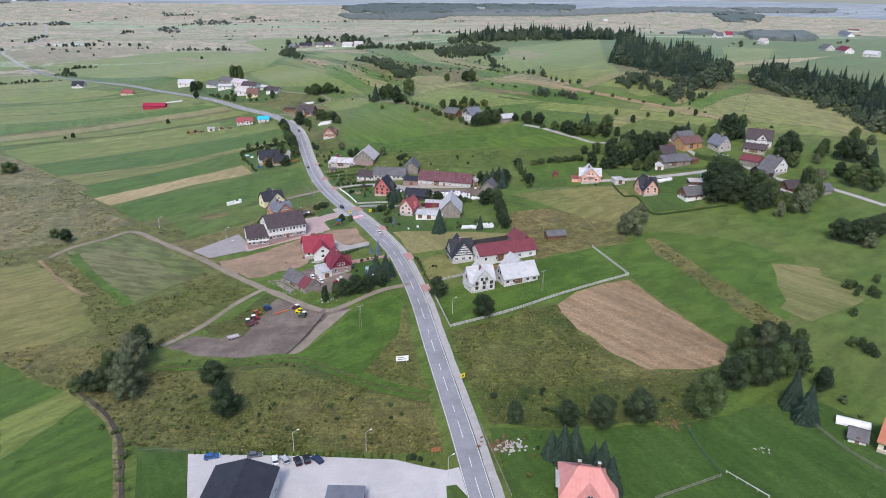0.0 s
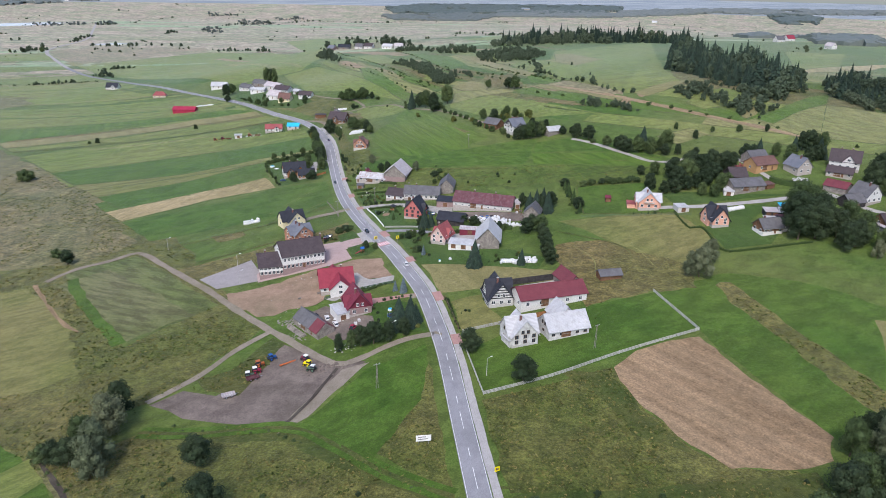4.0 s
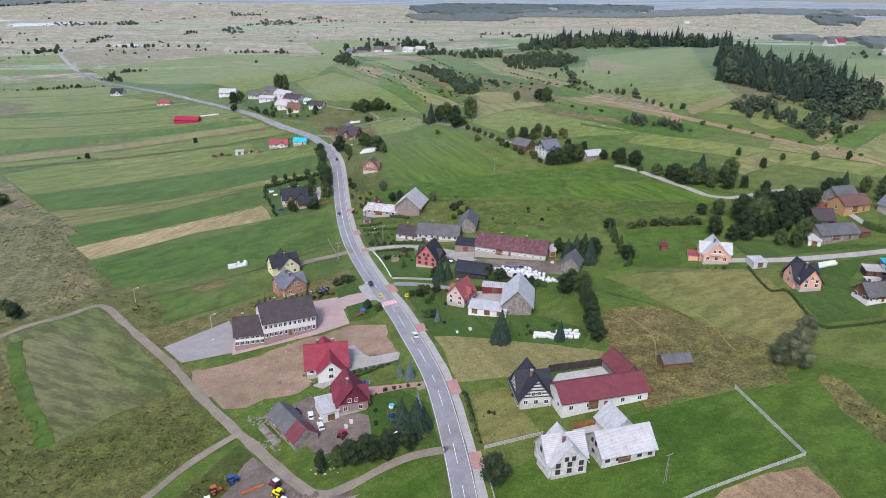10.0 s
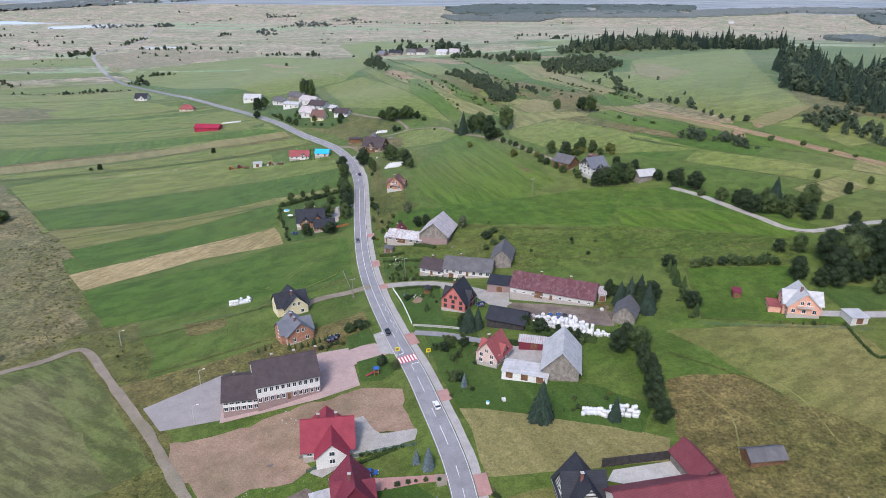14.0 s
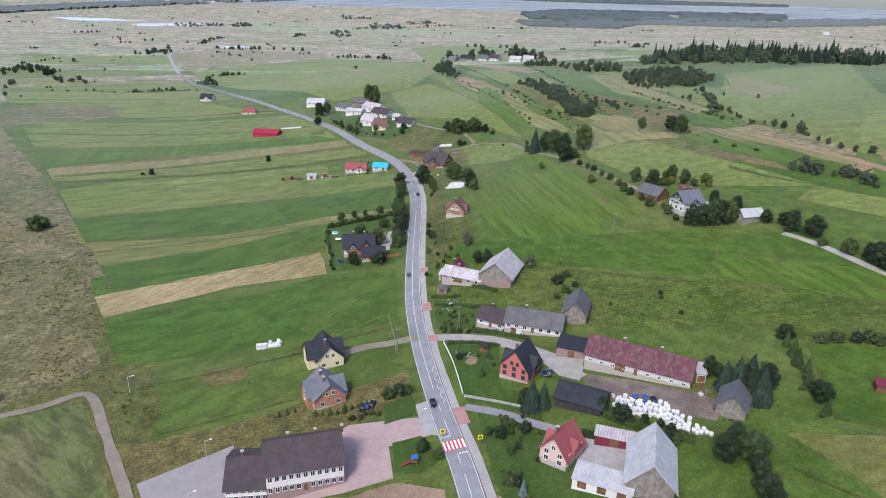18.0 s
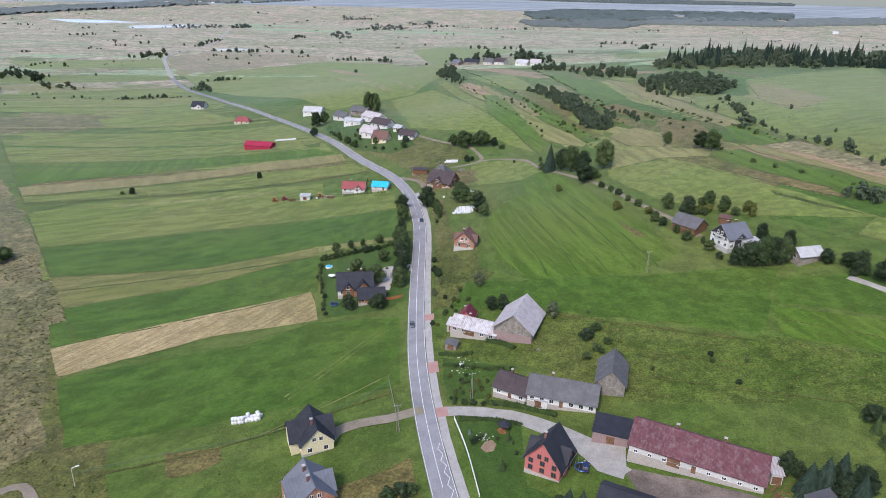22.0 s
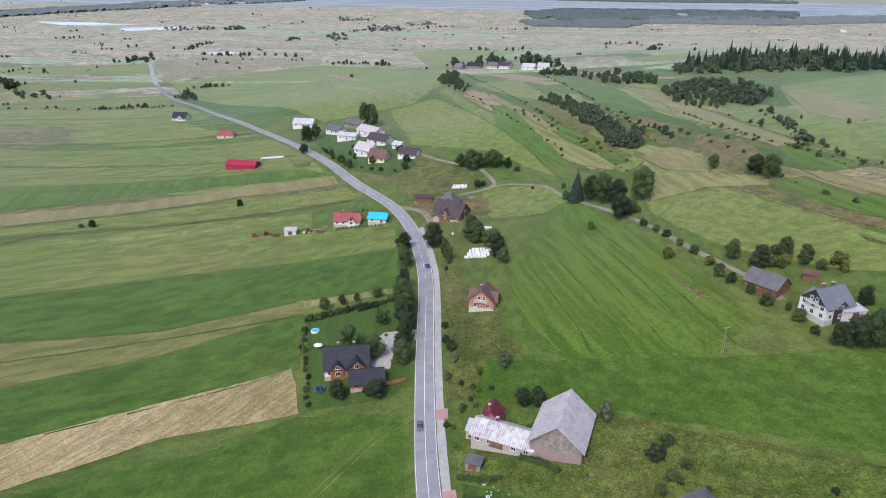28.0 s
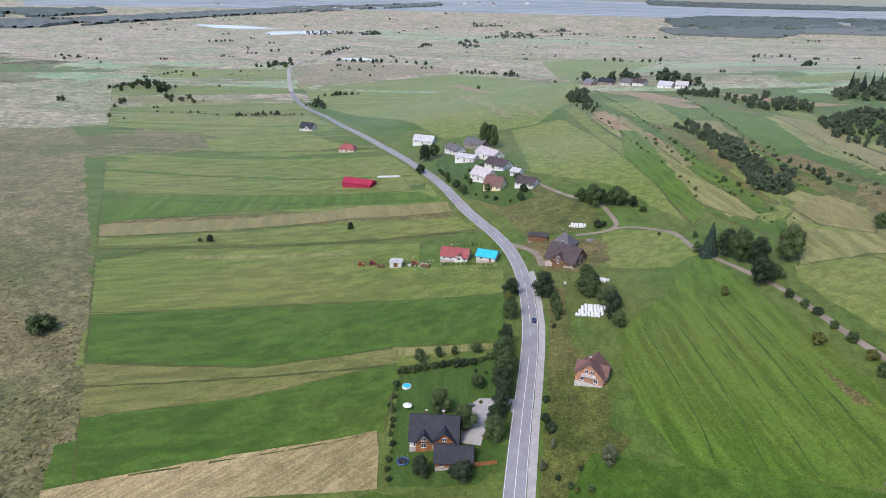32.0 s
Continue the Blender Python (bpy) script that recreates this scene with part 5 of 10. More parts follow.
strip("ditch_bank", "lush", "bright green ditch bank", smooth_line([(-87.6, 221.4), (-69.3, 218.7), (-41.0, 217.3), (-27.3, 208.1), (-10.9, 192.1), (6.9, 179.8)], 3.0), -3.0, 2.6, 0.2, "ditch", amp=0.6)
strip("ditch", "weedy", "dark overgrown ditch between green banks", smooth_line([(-87.6, 221.4), (-69.3, 218.7), (-41.0, 217.3), (-27.3, 208.1), (-10.9, 192.1), (6.9, 179.8)], 3.0), -0.9, 0.7, 0.206, "ditch", amp=0.6)
strip("ditch_bank", "lush", "green bank round the plot", smooth_line([(-166.2, 350.7), (-146.7, 320.9), (-117.3, 282.3)], 3.0), -3.0, 2.0, 0.198, "ditch", amp=1.2)
strip("path", "plough", "worn orange-brown field edge", smooth_line([(-180.8, 346.7), (-162.0, 321.1), (-149.4, 305.6), (-138.4, 296.0)], 3.0), -0.9, 0.9, 0.2, "path", amp=0.8)
strip("trench", "trench", "dark freshly dug drain trench", smooth_line([(-42.7, 218.4), (-36.5, 230.2), (-28.6, 249.4)], 3.0), -0.6, 0.6, 0.205, "trench", amp=0.4)
strip("ditch", "trench", "brown open ditch between meadows", smooth_line([(-114.4, 212.8), (-103.4, 200.7), (-93.6, 187.7), (-85.4, 171.5), (-76.8, 146.1), (-70.3, 125.8)], 3.0), -0.7, 0.7, 0.207, "ditch", amp=0.6)
strip("ditch_bank", "bog", "dry grass bank of the ditch", smooth_line([(-115.5, 213.1), (-104.5, 200.9), (-94.6, 188.0), (-86.5, 171.8), (-77.8, 146.3), (-71.2, 126.0)], 3.0), -1.4, 1.2, 0.2, "ditch", amp=0.8)
patch("meadow", "rough", "rough brownish meadow below the village", (-142.4, 755.7), (-103.8, 765.4), (-65.4, 739.2), (-48.9, 712.1), (-55.3, 692.8), (-84.3, 681.1), (-102.6, 706.5), amp=2)
strip("field", "brown", "dry tan strip between green fields", smooth_line([(-356.4, 658.9), (-293.8, 685.8), (-209.2, 715.0), (-144.6, 727.4)], 5.0), -8, 8, LIFT[0] + 0.003, "field", amp=1.2)
LIFT[0] += 0.004
patch("verge", "rough", "rough weedy verge beside the footway", (-62.5, 619.3), (-56.8, 617.3), (-46.1, 566.8), (-30.6, 542.5), (-26.5, 520.7), (-32.5, 500.9), (-40.7, 487.4), (-44.2, 487.9), amp=2)
patch("meadow", "brown", "dry olive strip beside the school", (-115.3, 353.3), (-84.5, 367.0), (-58.2, 380.8), (-29.8, 400.0), (-24.7, 385.6), (-36.9, 371.0), (-63.5, 358.9), (-99.1, 340.1), (-108.0, 341.5), amp=1)
patch("plot", "brown", "small dry bare spot in the meadow", (-111.0, 396.1), (-95.1, 400.4), (-91.5, 394.0), (-102.8, 386.8), amp=1.5)
patch("field", "lush", "deep green field on the slope", (18.0, 932.9), (49.4, 954.3), (78.8, 829.1), (50.1, 806.5), amp=2)
patch("meadow", "brown", "brown weedy hollow on the slope", (79.9, 741.2), (102.8, 724.5), (106.4, 648.5), (82.9, 649.3), (76.7, 690.3), amp=4)
patch("field", "pale", "pale tan field on the hill", (153.6, 815.7), (197.0, 864.7), (205.8, 796.5), (173.7, 724.0), (152.6, 771.8), amp=2)
patch("field", "lush", "deep green field below the copse", (104.8, 784.0), (148.8, 801.0), (158.5, 689.2), (141.7, 650.1), (127.5, 716.8), amp=2)
patch("field", "lush", "bright green strip below the hedge", (86.6, 635.7), (108.7, 637.2), (123.3, 606.1), (112.1, 578.8), (97.5, 604.4), amp=2)
for text, m, pts, w in (
    ("mown green strip on the ridge", "flat", [(-117.9, 1041.5), (-52.1, 851.5), (-7.6, 739.0)], 12), ("light mown strip on the ridge", "pale", [(-82.1, 982.5), (-16.7, 799.9), (17.0, 721.2)], 13),
    ("deep green strip on the ridge", "lush", [(-62.9, 1029.2), (-0.6, 810.8), (34.4, 703.4)], 12), ("olive strip on the slope", "rough", [(-31.9, 943.7), (13.8, 783.3), (38.5, 711.9)], 8),
    ("bright green strip on the slope", "lush", [(6.1, 882.0), (35.2, 774.3), (47.5, 732.2)], 8), ("deep green strip on the slope", "lush", [(63.7, 821.1), (87.4, 768.9), (103.4, 727.0)], 14),
    ("tan tilled plot on the slope", "plough", [(-38.1, 897.2), (-21.2, 850.7), (-6.6, 811.4)], 9), ("pale strip on the slope", "pale", [(45.6, 967.8), (78.7, 817.5), (120.5, 695.5)], 9),
    ("brown fallow strip on the slope", "brown", [(81.6, 635.2), (100.4, 594.4), (110.7, 575.5)], 7), ("tan strip on the slope", "plough", [(108.6, 644.1), (119.2, 621.9), (125.3, 610.8)], 7),
    ("olive grazed strip on the slope", "graze", [(39.0, 669.8), (66.8, 614.3), (94.0, 576.5)], 14), ("light mown strip on the slope", "mown", [(49.6, 684.0), (78.5, 632.5), (101.3, 585.6)], 14)):
    strip("field", m, text, smooth_line(pts, 4.0), -w / 2, w / 2, LIFT[0] + 0.006, "field", amp=0.8)
    strip("balk", "weedy", "dark weedy balk between strips", smooth_line(pts, 4.0), w / 2 - 0.2, w / 2 + 0.9, LIFT[0] + 0.0085, "balk", amp=0.7)
LIFT[0] += 0.01
# parcels whose edges show from the air
for m, text, *pts in (
    ("hay", "pale tan field on the hill", (189.8, 914.2), (211.8, 915.4), (221.4, 803.8), (175.6, 743.8), (165.9, 793.2)),
    ("mown", "light green hill meadow", (115.3, 800.1), (147.4, 842.5), (161.5, 814.1), (166.9, 757.9), (175.1, 741), (219.7, 799.3), (304.6, 872.3), (245.6, 742.7), (207.4, 711.6), (157.1, 667.2), (138.6, 657.7), (131, 709.9), (120.4, 747.5)),
    ("hay", "long pale tan strip over the slope", (63.4, 983.9), (89.9, 937.2), (103.5, 829.1), (117.8, 754), (127.9, 702.9), (115, 697), (104.3, 740.4), (83.6, 843), (72, 931.1)),
    ("slope", "deep green wedge below the tan strip", (115, 697), (127.4, 701), (138.1, 647), (122.3, 643.5), (113.3, 661.2)),
    ("flat", "dull green grazed hillside", (143.5, 662.1), (167, 677), (207.4, 711.6), (245.6, 742.7), (174.8, 581.9), (165.8, 584), (152.6, 607.6), (146.3, 648)),
    ("heather", "rank pinkish brown weeds along the balk", (122.6, 643.4), (142.7, 646.5), (160.5, 606.2), (173.2, 578), (170.1, 570.4), (153.4, 586.3), (140.8, 615.2)),
    ("hay", "long tan stubble strip on the slope", (112.5, 650.8), (122.6, 643.4), (134.7, 616.3), (145.8, 593.2), (155.7, 575.9), (166.9, 562.5), (163.8, 555), (150.4, 571.4), (143.8, 587.1), (131.4, 605.1), (116.7, 632.3)),
    ("slope", "bright green strip below the stubble", (93.7, 639.9), (110.5, 641.8), (126.1, 604.8), (141.8, 581.3), (163, 553), (160.1, 545.9), (145.5, 557.7), (129.3, 572.5), (112.9, 594.8), (96.6, 618.3)),
    ("mown", "mown green slope above the lane", (37.4, 632.7), (65.3, 638.3), (88.9, 608.7), (104, 585), (123, 557.2), (139.4, 533.4), (94.1, 543), (71.2, 557.9), (54.5, 575.5), (37.3, 614.6)),
    ("rough", "olive fallow strip on the slope", (71.3, 639.1), (90.9, 633.3), (108.2, 602.6), (113.3, 588.8), (92.1, 609.7)),
    ("brown", "brown tilled strip on the slope", (92.1, 609.7), (108.8, 600.3), (123.6, 578.3), (133.1, 562.6), (136.9, 552.8), (124.5, 564.7), (107.9, 584.8)),
    ("weedy", "dark green strip on the slope", (106.8, 570.8), (117.4, 557), (129.6, 544.3), (137.6, 535.6), (120.1, 549.7), (107.6, 564.8)),
    ("hay", "tan mown knoll", (44.6, 710.9), (62.1, 723.6), (68.4, 717.9), (74.4, 691), (76.2, 673.3), (73.2, 664.1), (53.9, 679.9)),
    ("pale", "pale mown meadow below the knoll", (45.8, 679.1), (77.4, 660.1), (96.5, 645.5), (92.6, 633.8), (67, 641.5), (38.6, 631.9)),
    ("slope", "bright green strip on the slope", (-27.4, 924.7), (-13.6, 873.9), (-0.5, 807.5), (20.2, 761.4), (35.6, 718.3), (28.3, 714.9), (11.9, 752.1), (-4.5, 792.9)),
    ("hay", "tan strip on the slope", (-61.8, 985.9), (-24.9, 862.9), (-0.3, 793.3), (-6.8, 791.9), (-30, 859.2), (-63.3, 965.8)),
    ("plough", "orange tilled plot", (-90.4, 1008.4), (-79.1, 1013.1), (-50, 926.7), (-59.2, 917.9), (-80.1, 967.2)),
    ("pale", "pale tan strip on the slope", (-21.4, 784.3), (-9.1, 790.9), (19.6, 732.5), (29.7, 701.4), (27.4, 693.5), (4.3, 722.3), (-12.3, 760.2)),
    ("slope", "deep green strip on the slope", (-56.1, 915.8), (-42.4, 906.2), (-15, 787.5), (4.3, 716.4), (-1, 691.2), (-19.9, 752.3), (-45.5, 816.1)),
    ("mown", "pale green upper strip", (-88.7, 1075.2), (-37.8, 1095.9), (-6.5, 935.4), (-1.1, 910.5), (-31, 939.4), (-63.5, 1006.2)),
    ("plough", "pinkish tilled strip below the hamlet", (-91.6, 1215.1), (-41.7, 1188.3), (5.8, 1080.5), (-20.9, 1067.8), (-42, 1108.9)),
    ("slope", "deep green field behind the copse", (4.4, 1072.1), (58.6, 967.8), (71.6, 839.8), (47.3, 812.1), (33.2, 887.7), (20.1, 943.2)),
    ("hay", "tan field end behind the copse", (20.1, 943.2), (34.2, 853.4), (23.9, 816.4), (8.7, 897.5), (-1.3, 952.1)),
    ("hay", "pale stubble wedge before the wood", (179.4, 571.7), (217.5, 597.5), (232.2, 599.7), (205.8, 572), (186.3, 559.4)),
    ("mown", "green clearing beside the wood", (222.4, 554), (249.4, 572.5), (263.1, 566), (253.9, 537.3), (245, 530.3), (214.1, 519.6), (207.6, 536.7)),
    ("hay", "tan clearing at the wood's edge", (242.1, 514.4), (262.4, 530), (244.7, 503.3), (234.5, 494.8), (232.4, 500.2)),
    ("pale", "pale olive hillside", (243.1, 479.8), (266.3, 497.7), (287.4, 515.7), (309.5, 525.4), (259.7, 448.6), (251.6, 457.3)),
    ("slope", "green arc below the wood", (239.9, 494.2), (265.2, 513.4), (311.1, 551.2), (333.9, 562.2), (312.2, 529.6), (277.2, 507.5), (247, 482.4)),
    ("straw", "tan cart track over the hill", (379.9, 691.2), (430.4, 739.5), (460.8, 749.4), (447.4, 729.8), (385.7, 685.5)),
    ("mown", "light green upper hill", (515.4, 955.3), (581.8, 926.7), (467.8, 759.7), (426.6, 738.8), (385.4, 700.1)),
    ("pale", "pale mown parcel", (189.5, 481.9), (197.1, 468.3), (170.5, 454.4), (162.7, 472.3)),
    ("lush", "deep green meadow beside the lane", (85.5, 489.7), (115.7, 488.3), (140.7, 456.6), (158.7, 430.9), (130.4, 454.1), (82.4, 473.5)),
    ("slope", "bright green pasture with low balks", (79.7, 471.2), (129.9, 452.6), (156.8, 429.8), (148.1, 422.5), (78.8, 453.9)),
    ("graze", "grazed pasture below the balks", (71.2, 455.3), (147.6, 421.2), (134.9, 402), (95.2, 409.7), (78.1, 427.2)),
    ("lush", "fenced green paddock", (94.9, 408.4), (134.4, 400.8), (131.1, 388.4), (130.3, 371), (135.1, 363.1), (133.8, 360.1), (89.4, 370.4)),
    ("lawn", "green garden between hedges", (135.1, 386.3), (149, 384.3), (166.9, 376.9), (199.4, 371), (158.2, 368.5), (137.3, 368.5)),
    ("lawn", "green garden round the houses", (152.1, 365.8), (163.3, 360.3), (182.6, 362.2), (165.9, 344.3), (172, 329.4), (164.1, 320.8), (141.7, 318.2), (141.4, 338.1)),
    ("olive", "pale combed paddock", (102.5, 364.5), (133.6, 359.6), (139.9, 339.2), (139.4, 319.6), (124.6, 319.8), (101.2, 320.6), (99.1, 343.8)),
    ("mown", "green strip on the western flat", (-956.1, 1380), (-727, 1517), (-644, 1381.4), (-842.5, 1295.3)),
    ("flat", "green strip on the western flat", (-858.2, 1197.8), (-588.4, 1287), (-553.9, 1232.6), (-776, 1107.8)),
    ("hay", "tan strip on the western flat", (-772.3, 1103.8), (-673.1, 1139.9), (-650.7, 1110.4), (-733.8, 1061.6)),
    ("flat", "green strip beside the farm road", (-705.1, 1030.2), (-506.9, 1155.1), (-443.6, 1089.4), (-428.4, 1060.8), (-670.2, 992)),
    ("mown", "light green strip on the western flat", (-664.8, 986.1), (-420.7, 1053), (-360.9, 996), (-361.7, 965.2), (-485.2, 936), (-612.6, 928.9)),
    ("bog", "brown fallow on the western flat", (-582.2, 895.6), (-511.4, 936.2), (-457.6, 924), (-484.8, 892.5), (-549.1, 859.3)),
    ("heather", "reddish heath beside the far road", (-749.3, 1562.1), (-691.9, 1668), (-456.5, 1699.3), (-427.5, 1606.2), (-488.4, 1524.3), (-520.1, 1398.3), (-583.8, 1309.5), (-662.3, 1417.3)),
    ("mown", "green field beyond the road bend", (-569.1, 1286.1), (-516.9, 1391.2), (-418.5, 1577.2), (-282.7, 1554.6), (-151.4, 1333.9), (-115.5, 1163.2), (-136.3, 963.2), (-213.6, 919.9), (-299.4, 1028.8), (-382.6, 1078.1), (-441.8, 1122.7), (-493.8, 1179.6)),
    ("hay", "dry patch by the road bend", (-614.4, 1336.3), (-601.4, 1355.9), (-570.7, 1320.8), (-570.7, 1278.9)),
    ("plough", "tan strip on the ridge", (-369.7, 1420.3), (-351.4, 1431.3), (-251.5, 1287.2), (-294.4, 1321.1)),
    ("pale", "pale strip on the ridge", (-318.6, 1284.2), (-284.2, 1267.8), (-163.9, 988.6), (-180.7, 998.6)),
    ("pale", "pale strip on the ridge", (-199.2, 1108.2), (-183.7, 1098.7), (-136.6, 996.9), (-144.7, 993.8)),
    ("mown", "light green field above the hedge", (-305.9, 1921.1), (-215.1, 2055.6), (-47.8, 2043.4), (-91.3, 1818), (-118.5, 1337.3), (-214.6, 1586.6)),
    ("mown", "light green far field", (104, 1285.7), (170.1, 1378.6), (250.1, 1458.9), (213, 1331.7), (146.1, 1241.5)),
    ("flat", "soft green field on the flat", (-320.6, 609.4), (-170.3, 637.9), (-91.1, 643.9), (-82.3, 615.3), (-179.6, 592.7), (-272.8, 557.3)),
    ("lush", "deep green field on the flat", (-271.9, 556.3), (-179.3, 592.1), (-83.2, 616.8), (-71.8, 569.3), (-112.6, 563.1), (-166.9, 535.9), (-238.3, 519.7)),
    ("olive", "dry olive strip between green fields", (-237.6, 519), (-166.4, 535.1), (-114.8, 562.1), (-110.7, 551.9), (-155.9, 517.3), (-210.1, 489.1)),
    ("lush", "deep green field above the stubble", (-209.3, 488.2), (-155.3, 516.3), (-110.5, 550.2), (-98.3, 507.1), (-183.6, 460.2)),
    ("straw", "yellow straw stubble strip with brown streaks", (-190.6, 454.5), (-168.5, 469.6), (-137.5, 488), (-100.5, 507.4), (-89.6, 481.2), (-128.5, 468.5), (-147.3, 455.1), (-173.9, 435.9)),
    ("hay", "long tan strip between green fields", (-369.7, 663), (-291, 698.3), (-213.7, 738.1), (-153.7, 746.4), (-146.2, 727.5), (-210.9, 713.5), (-281.4, 677.7), (-351.5, 643.2)),
    ("flat", "narrow green strip below the tan one", (-349.2, 640.7), (-275.3, 674.4), (-209, 709.2), (-132.5, 718.8), (-116.8, 699.8), (-168.6, 684.1), (-250.3, 658.7), (-339.1, 629.7)),
    ("slope", "vivid green strip above the tan one", (-424.1, 722.6), (-308, 752.2), (-184, 770.1), (-156.3, 748.2), (-235, 739), (-318.2, 701.6), (-373, 666.7)),
    ("flat", "green strip on the flat", (-494.5, 799.5), (-310.9, 864.2), (-223.1, 827.8), (-189.5, 773.6), (-426.3, 725)),
):
    span = max(p[1] for p in pts)
    patch("field", m, text, *pts, amp=0.8 if span < 700 else 2.0)
    ring = [np.array(p) for p in pts] + [np.array(pts[0])]
    if "lane" not in text and "balks" not in text and m not in ("olive", "straw", "heather", "graze", "bog", "weedy", "lawn", "rough"):
        bound = [p + (q - p) * i / 12 for p, q in zip(ring[:-1:1], ring[1:]) for i in range(12)]
        half = len(bound) // 2
        wide = 0.35 if span < 600 else 0.6
        strip("balk", "weedy", "dark weedy balk beside the parcel", bound[half:] + [bound[0]], -wide, wide, LIFT[0] + 0.0004, "balk", amp=0.8)
# narrow strips between the holdings of the western flat
for m, a, b, w in (
    ("hay", (-970.8, 1321.2), (-698.8, 1467.9), 7),
    ("olive", (-905.9, 1250.1), (-634.2, 1360.5), 8),
    ("weedy", (-876.7, 1218.1), (-614.1, 1328.8), 3),
    ("olive", (-803, 1137.4), (-563.7, 1248.4), 6),
    ("mown", (-750.8, 1080.3), (-555.2, 1152.9), 4),
    ("weedy", (-687.2, 1010.6), (-434.8, 1072.9), 2.5),
    ("hay", (-678.6, 1001.2), (-430.6, 1064.9), 5),
    ("olive", (-646.4, 965.9), (-386.4, 1027.4), 6),
    ("slope", (-631.5, 949.6), (-371.6, 1005.7), 6),
    ("weedy", (-605.8, 921.4), (-439.6, 965.7), 2),
    ("olive", (-594.8, 909.4), (-327.7, 959.5), 5),
    ("hay", (-540, 849.4), (-275.9, 908.1), 4),
    ("weedy", (-533, 841.7), (-270.3, 899.8), 2),
    ("mown", (-513, 819.8), (-247.1, 870.2), 6),
    ("olive", (-485.7, 789.9), (-212, 823.8), 5),
    ("lush", (-474.4, 777.6), (-203, 809.3), 6),
    ("mown", (-456, 757.4), (-187.8, 788.8), 5),
    ("weedy", (-446, 746.6), (-182.1, 779.7), 1.6),
    ("lush", (-416.6, 714.4), (-162, 753.8), 5),
    ("weedy", (-336.3, 626.6), (-118, 697.7), 1.8),
    ("weedy", (-224.8, 505), (-111.1, 548.4), 1.5),
):
    a, b = np.array(a), np.array(b)
    strip("field", m, "narrow " + {"hay": "tan", "olive": "dry olive", "weedy": "dark weedy", "mown": "light green", "slope": "vivid green", "lush": "deep green", "flat": "soft green"}[m] + " strip on the western flat",
          [a + (b - a) * i / 40 for i in range(41)], -w / 2, w / 2, LIFT[0] + 0.0006, "field", amp=0.9)
LIFT[0] += 0.0012
# yards
patch("yard", "earth", "bare sandy ground south of the plot", (-83.7, 319.9), (-73.5, 305.1), (-65.1, 294.6), (-58.0, 294.7), (-53.5, 297.7), (-41.4, 299.2), (-37.7, 305.0), (-43.1, 311.4), (-67.1, 318.9), amp=1.2, category="yard")
patch("yard", "earth", "bare sandy building plot", (-83.4, 319.5), (-67.5, 322.4), (-48.0, 333.3), (-27.9, 339.8), (-16.1, 338.0), (-9.4, 318.0), (-21.4, 317.2), (-36.1, 309.8), (-53.9, 300.6), (-74.5, 302.3), amp=3, category="yard")
patch("yard", "gravel", "grey gravel forecourt", (-30.4, 324.5), (-25.9, 325.9), (-19.4, 316.9), (-8.2, 317.3), (-9.0, 312.1), (-23.4, 308.4), (-27.5, 307.1), (-34.4, 301.6), (-37.9, 303.6), amp=2, category="yard")
patch("parking", "lot", "pinkish grey paved parking lot", (-100.9, 338.8), (-80.0, 355.9), (-68.4, 330.3), (-89.8, 326.1), amp=0, category="parking lot")
patch("pavement", "paving", "pink block paved school forecourt", (-71.5, 328.0), (-73.7, 337.9), (-60.7, 346.8), (-47.7, 365.5), (-27.6, 369.2), (-20.7, 361.2), (-33.2, 355.4), (-29.3, 342.4), (-41.7, 336.7), amp=0, category="pavement")
patch("pavement", "walk", "pale paved entrance apron", (-29.0, 375.9), (-22.7, 379.9), (-18.5, 363.4), (-18.6, 359.7), (-25.1, 362.1), amp=0.2, category="pavement")
patch("lawn", "lawn", "small school lawn", (-39.3, 375.9), (-31.4, 381.6), (-27.8, 370.7), (-36.6, 365.6), amp=0.3, category="lawn")
patch("lawn", "lawn", "school playground lawn", (-32.8, 357.1), (-24.8, 360.3), (-17.5, 350.2), (-22.5, 344.0), (-29.2, 344.5), amp=0.3, category="lawn")
patch("yard", "mud", "grey trodden yard with parked cars", (-44.8, 292.1), (-37.0, 297.1), (-27.4, 288.8), (-15.9, 283.5), (-14.2, 270.4), (-30.3, 268.0), (-37.5, 276.0), amp=0.8, category="yard")
patch("garden", "lawn", "clipped garden lawn", (-21.3, 293.2), (-9.0, 296.1), (1.5, 285.7), (3.8, 266.8), (-15.1, 269.8), (-18.0, 286.9), amp=0.5, category="garden")
patch("driveway", "redpave", "pinkish paved driveway", (-21.7, 298.9), (-9.1, 298.4), (3.9, 298.0), (4.4, 295.5), (-7.1, 295.6), (-18.4, 293.9), amp=0, category="driveway")
patch("yard", "concrete", "worn concrete slab courtyard", (41.0, 293.4), (43.2, 297.2), (61.1, 300.3), (61.4, 292.0), (49.7, 290.8), amp=0, category="yard")
patch("yard", "concrete", "cracked concrete courtyard", (42.6, 269.6), (52.8, 272.2), (53.9, 268.0), (47.2, 255.7), (43.7, 262.3), amp=0, category="yard")
patch("yard", "earth", "round sandy play corner in the garden", (-16.3, 400.9), (-15.4, 403.7), (-13.2, 404.6), (-12.0, 402.6), (-12.6, 399.6), (-14.6, 399.0), amp=0.2, category="yard")
patch("yard", "walk", "pale concrete farm courtyard", (18.6, 360.5), (33.7, 357.3), (31.2, 344.4), (18.8, 348.4), amp=0, category="yard")
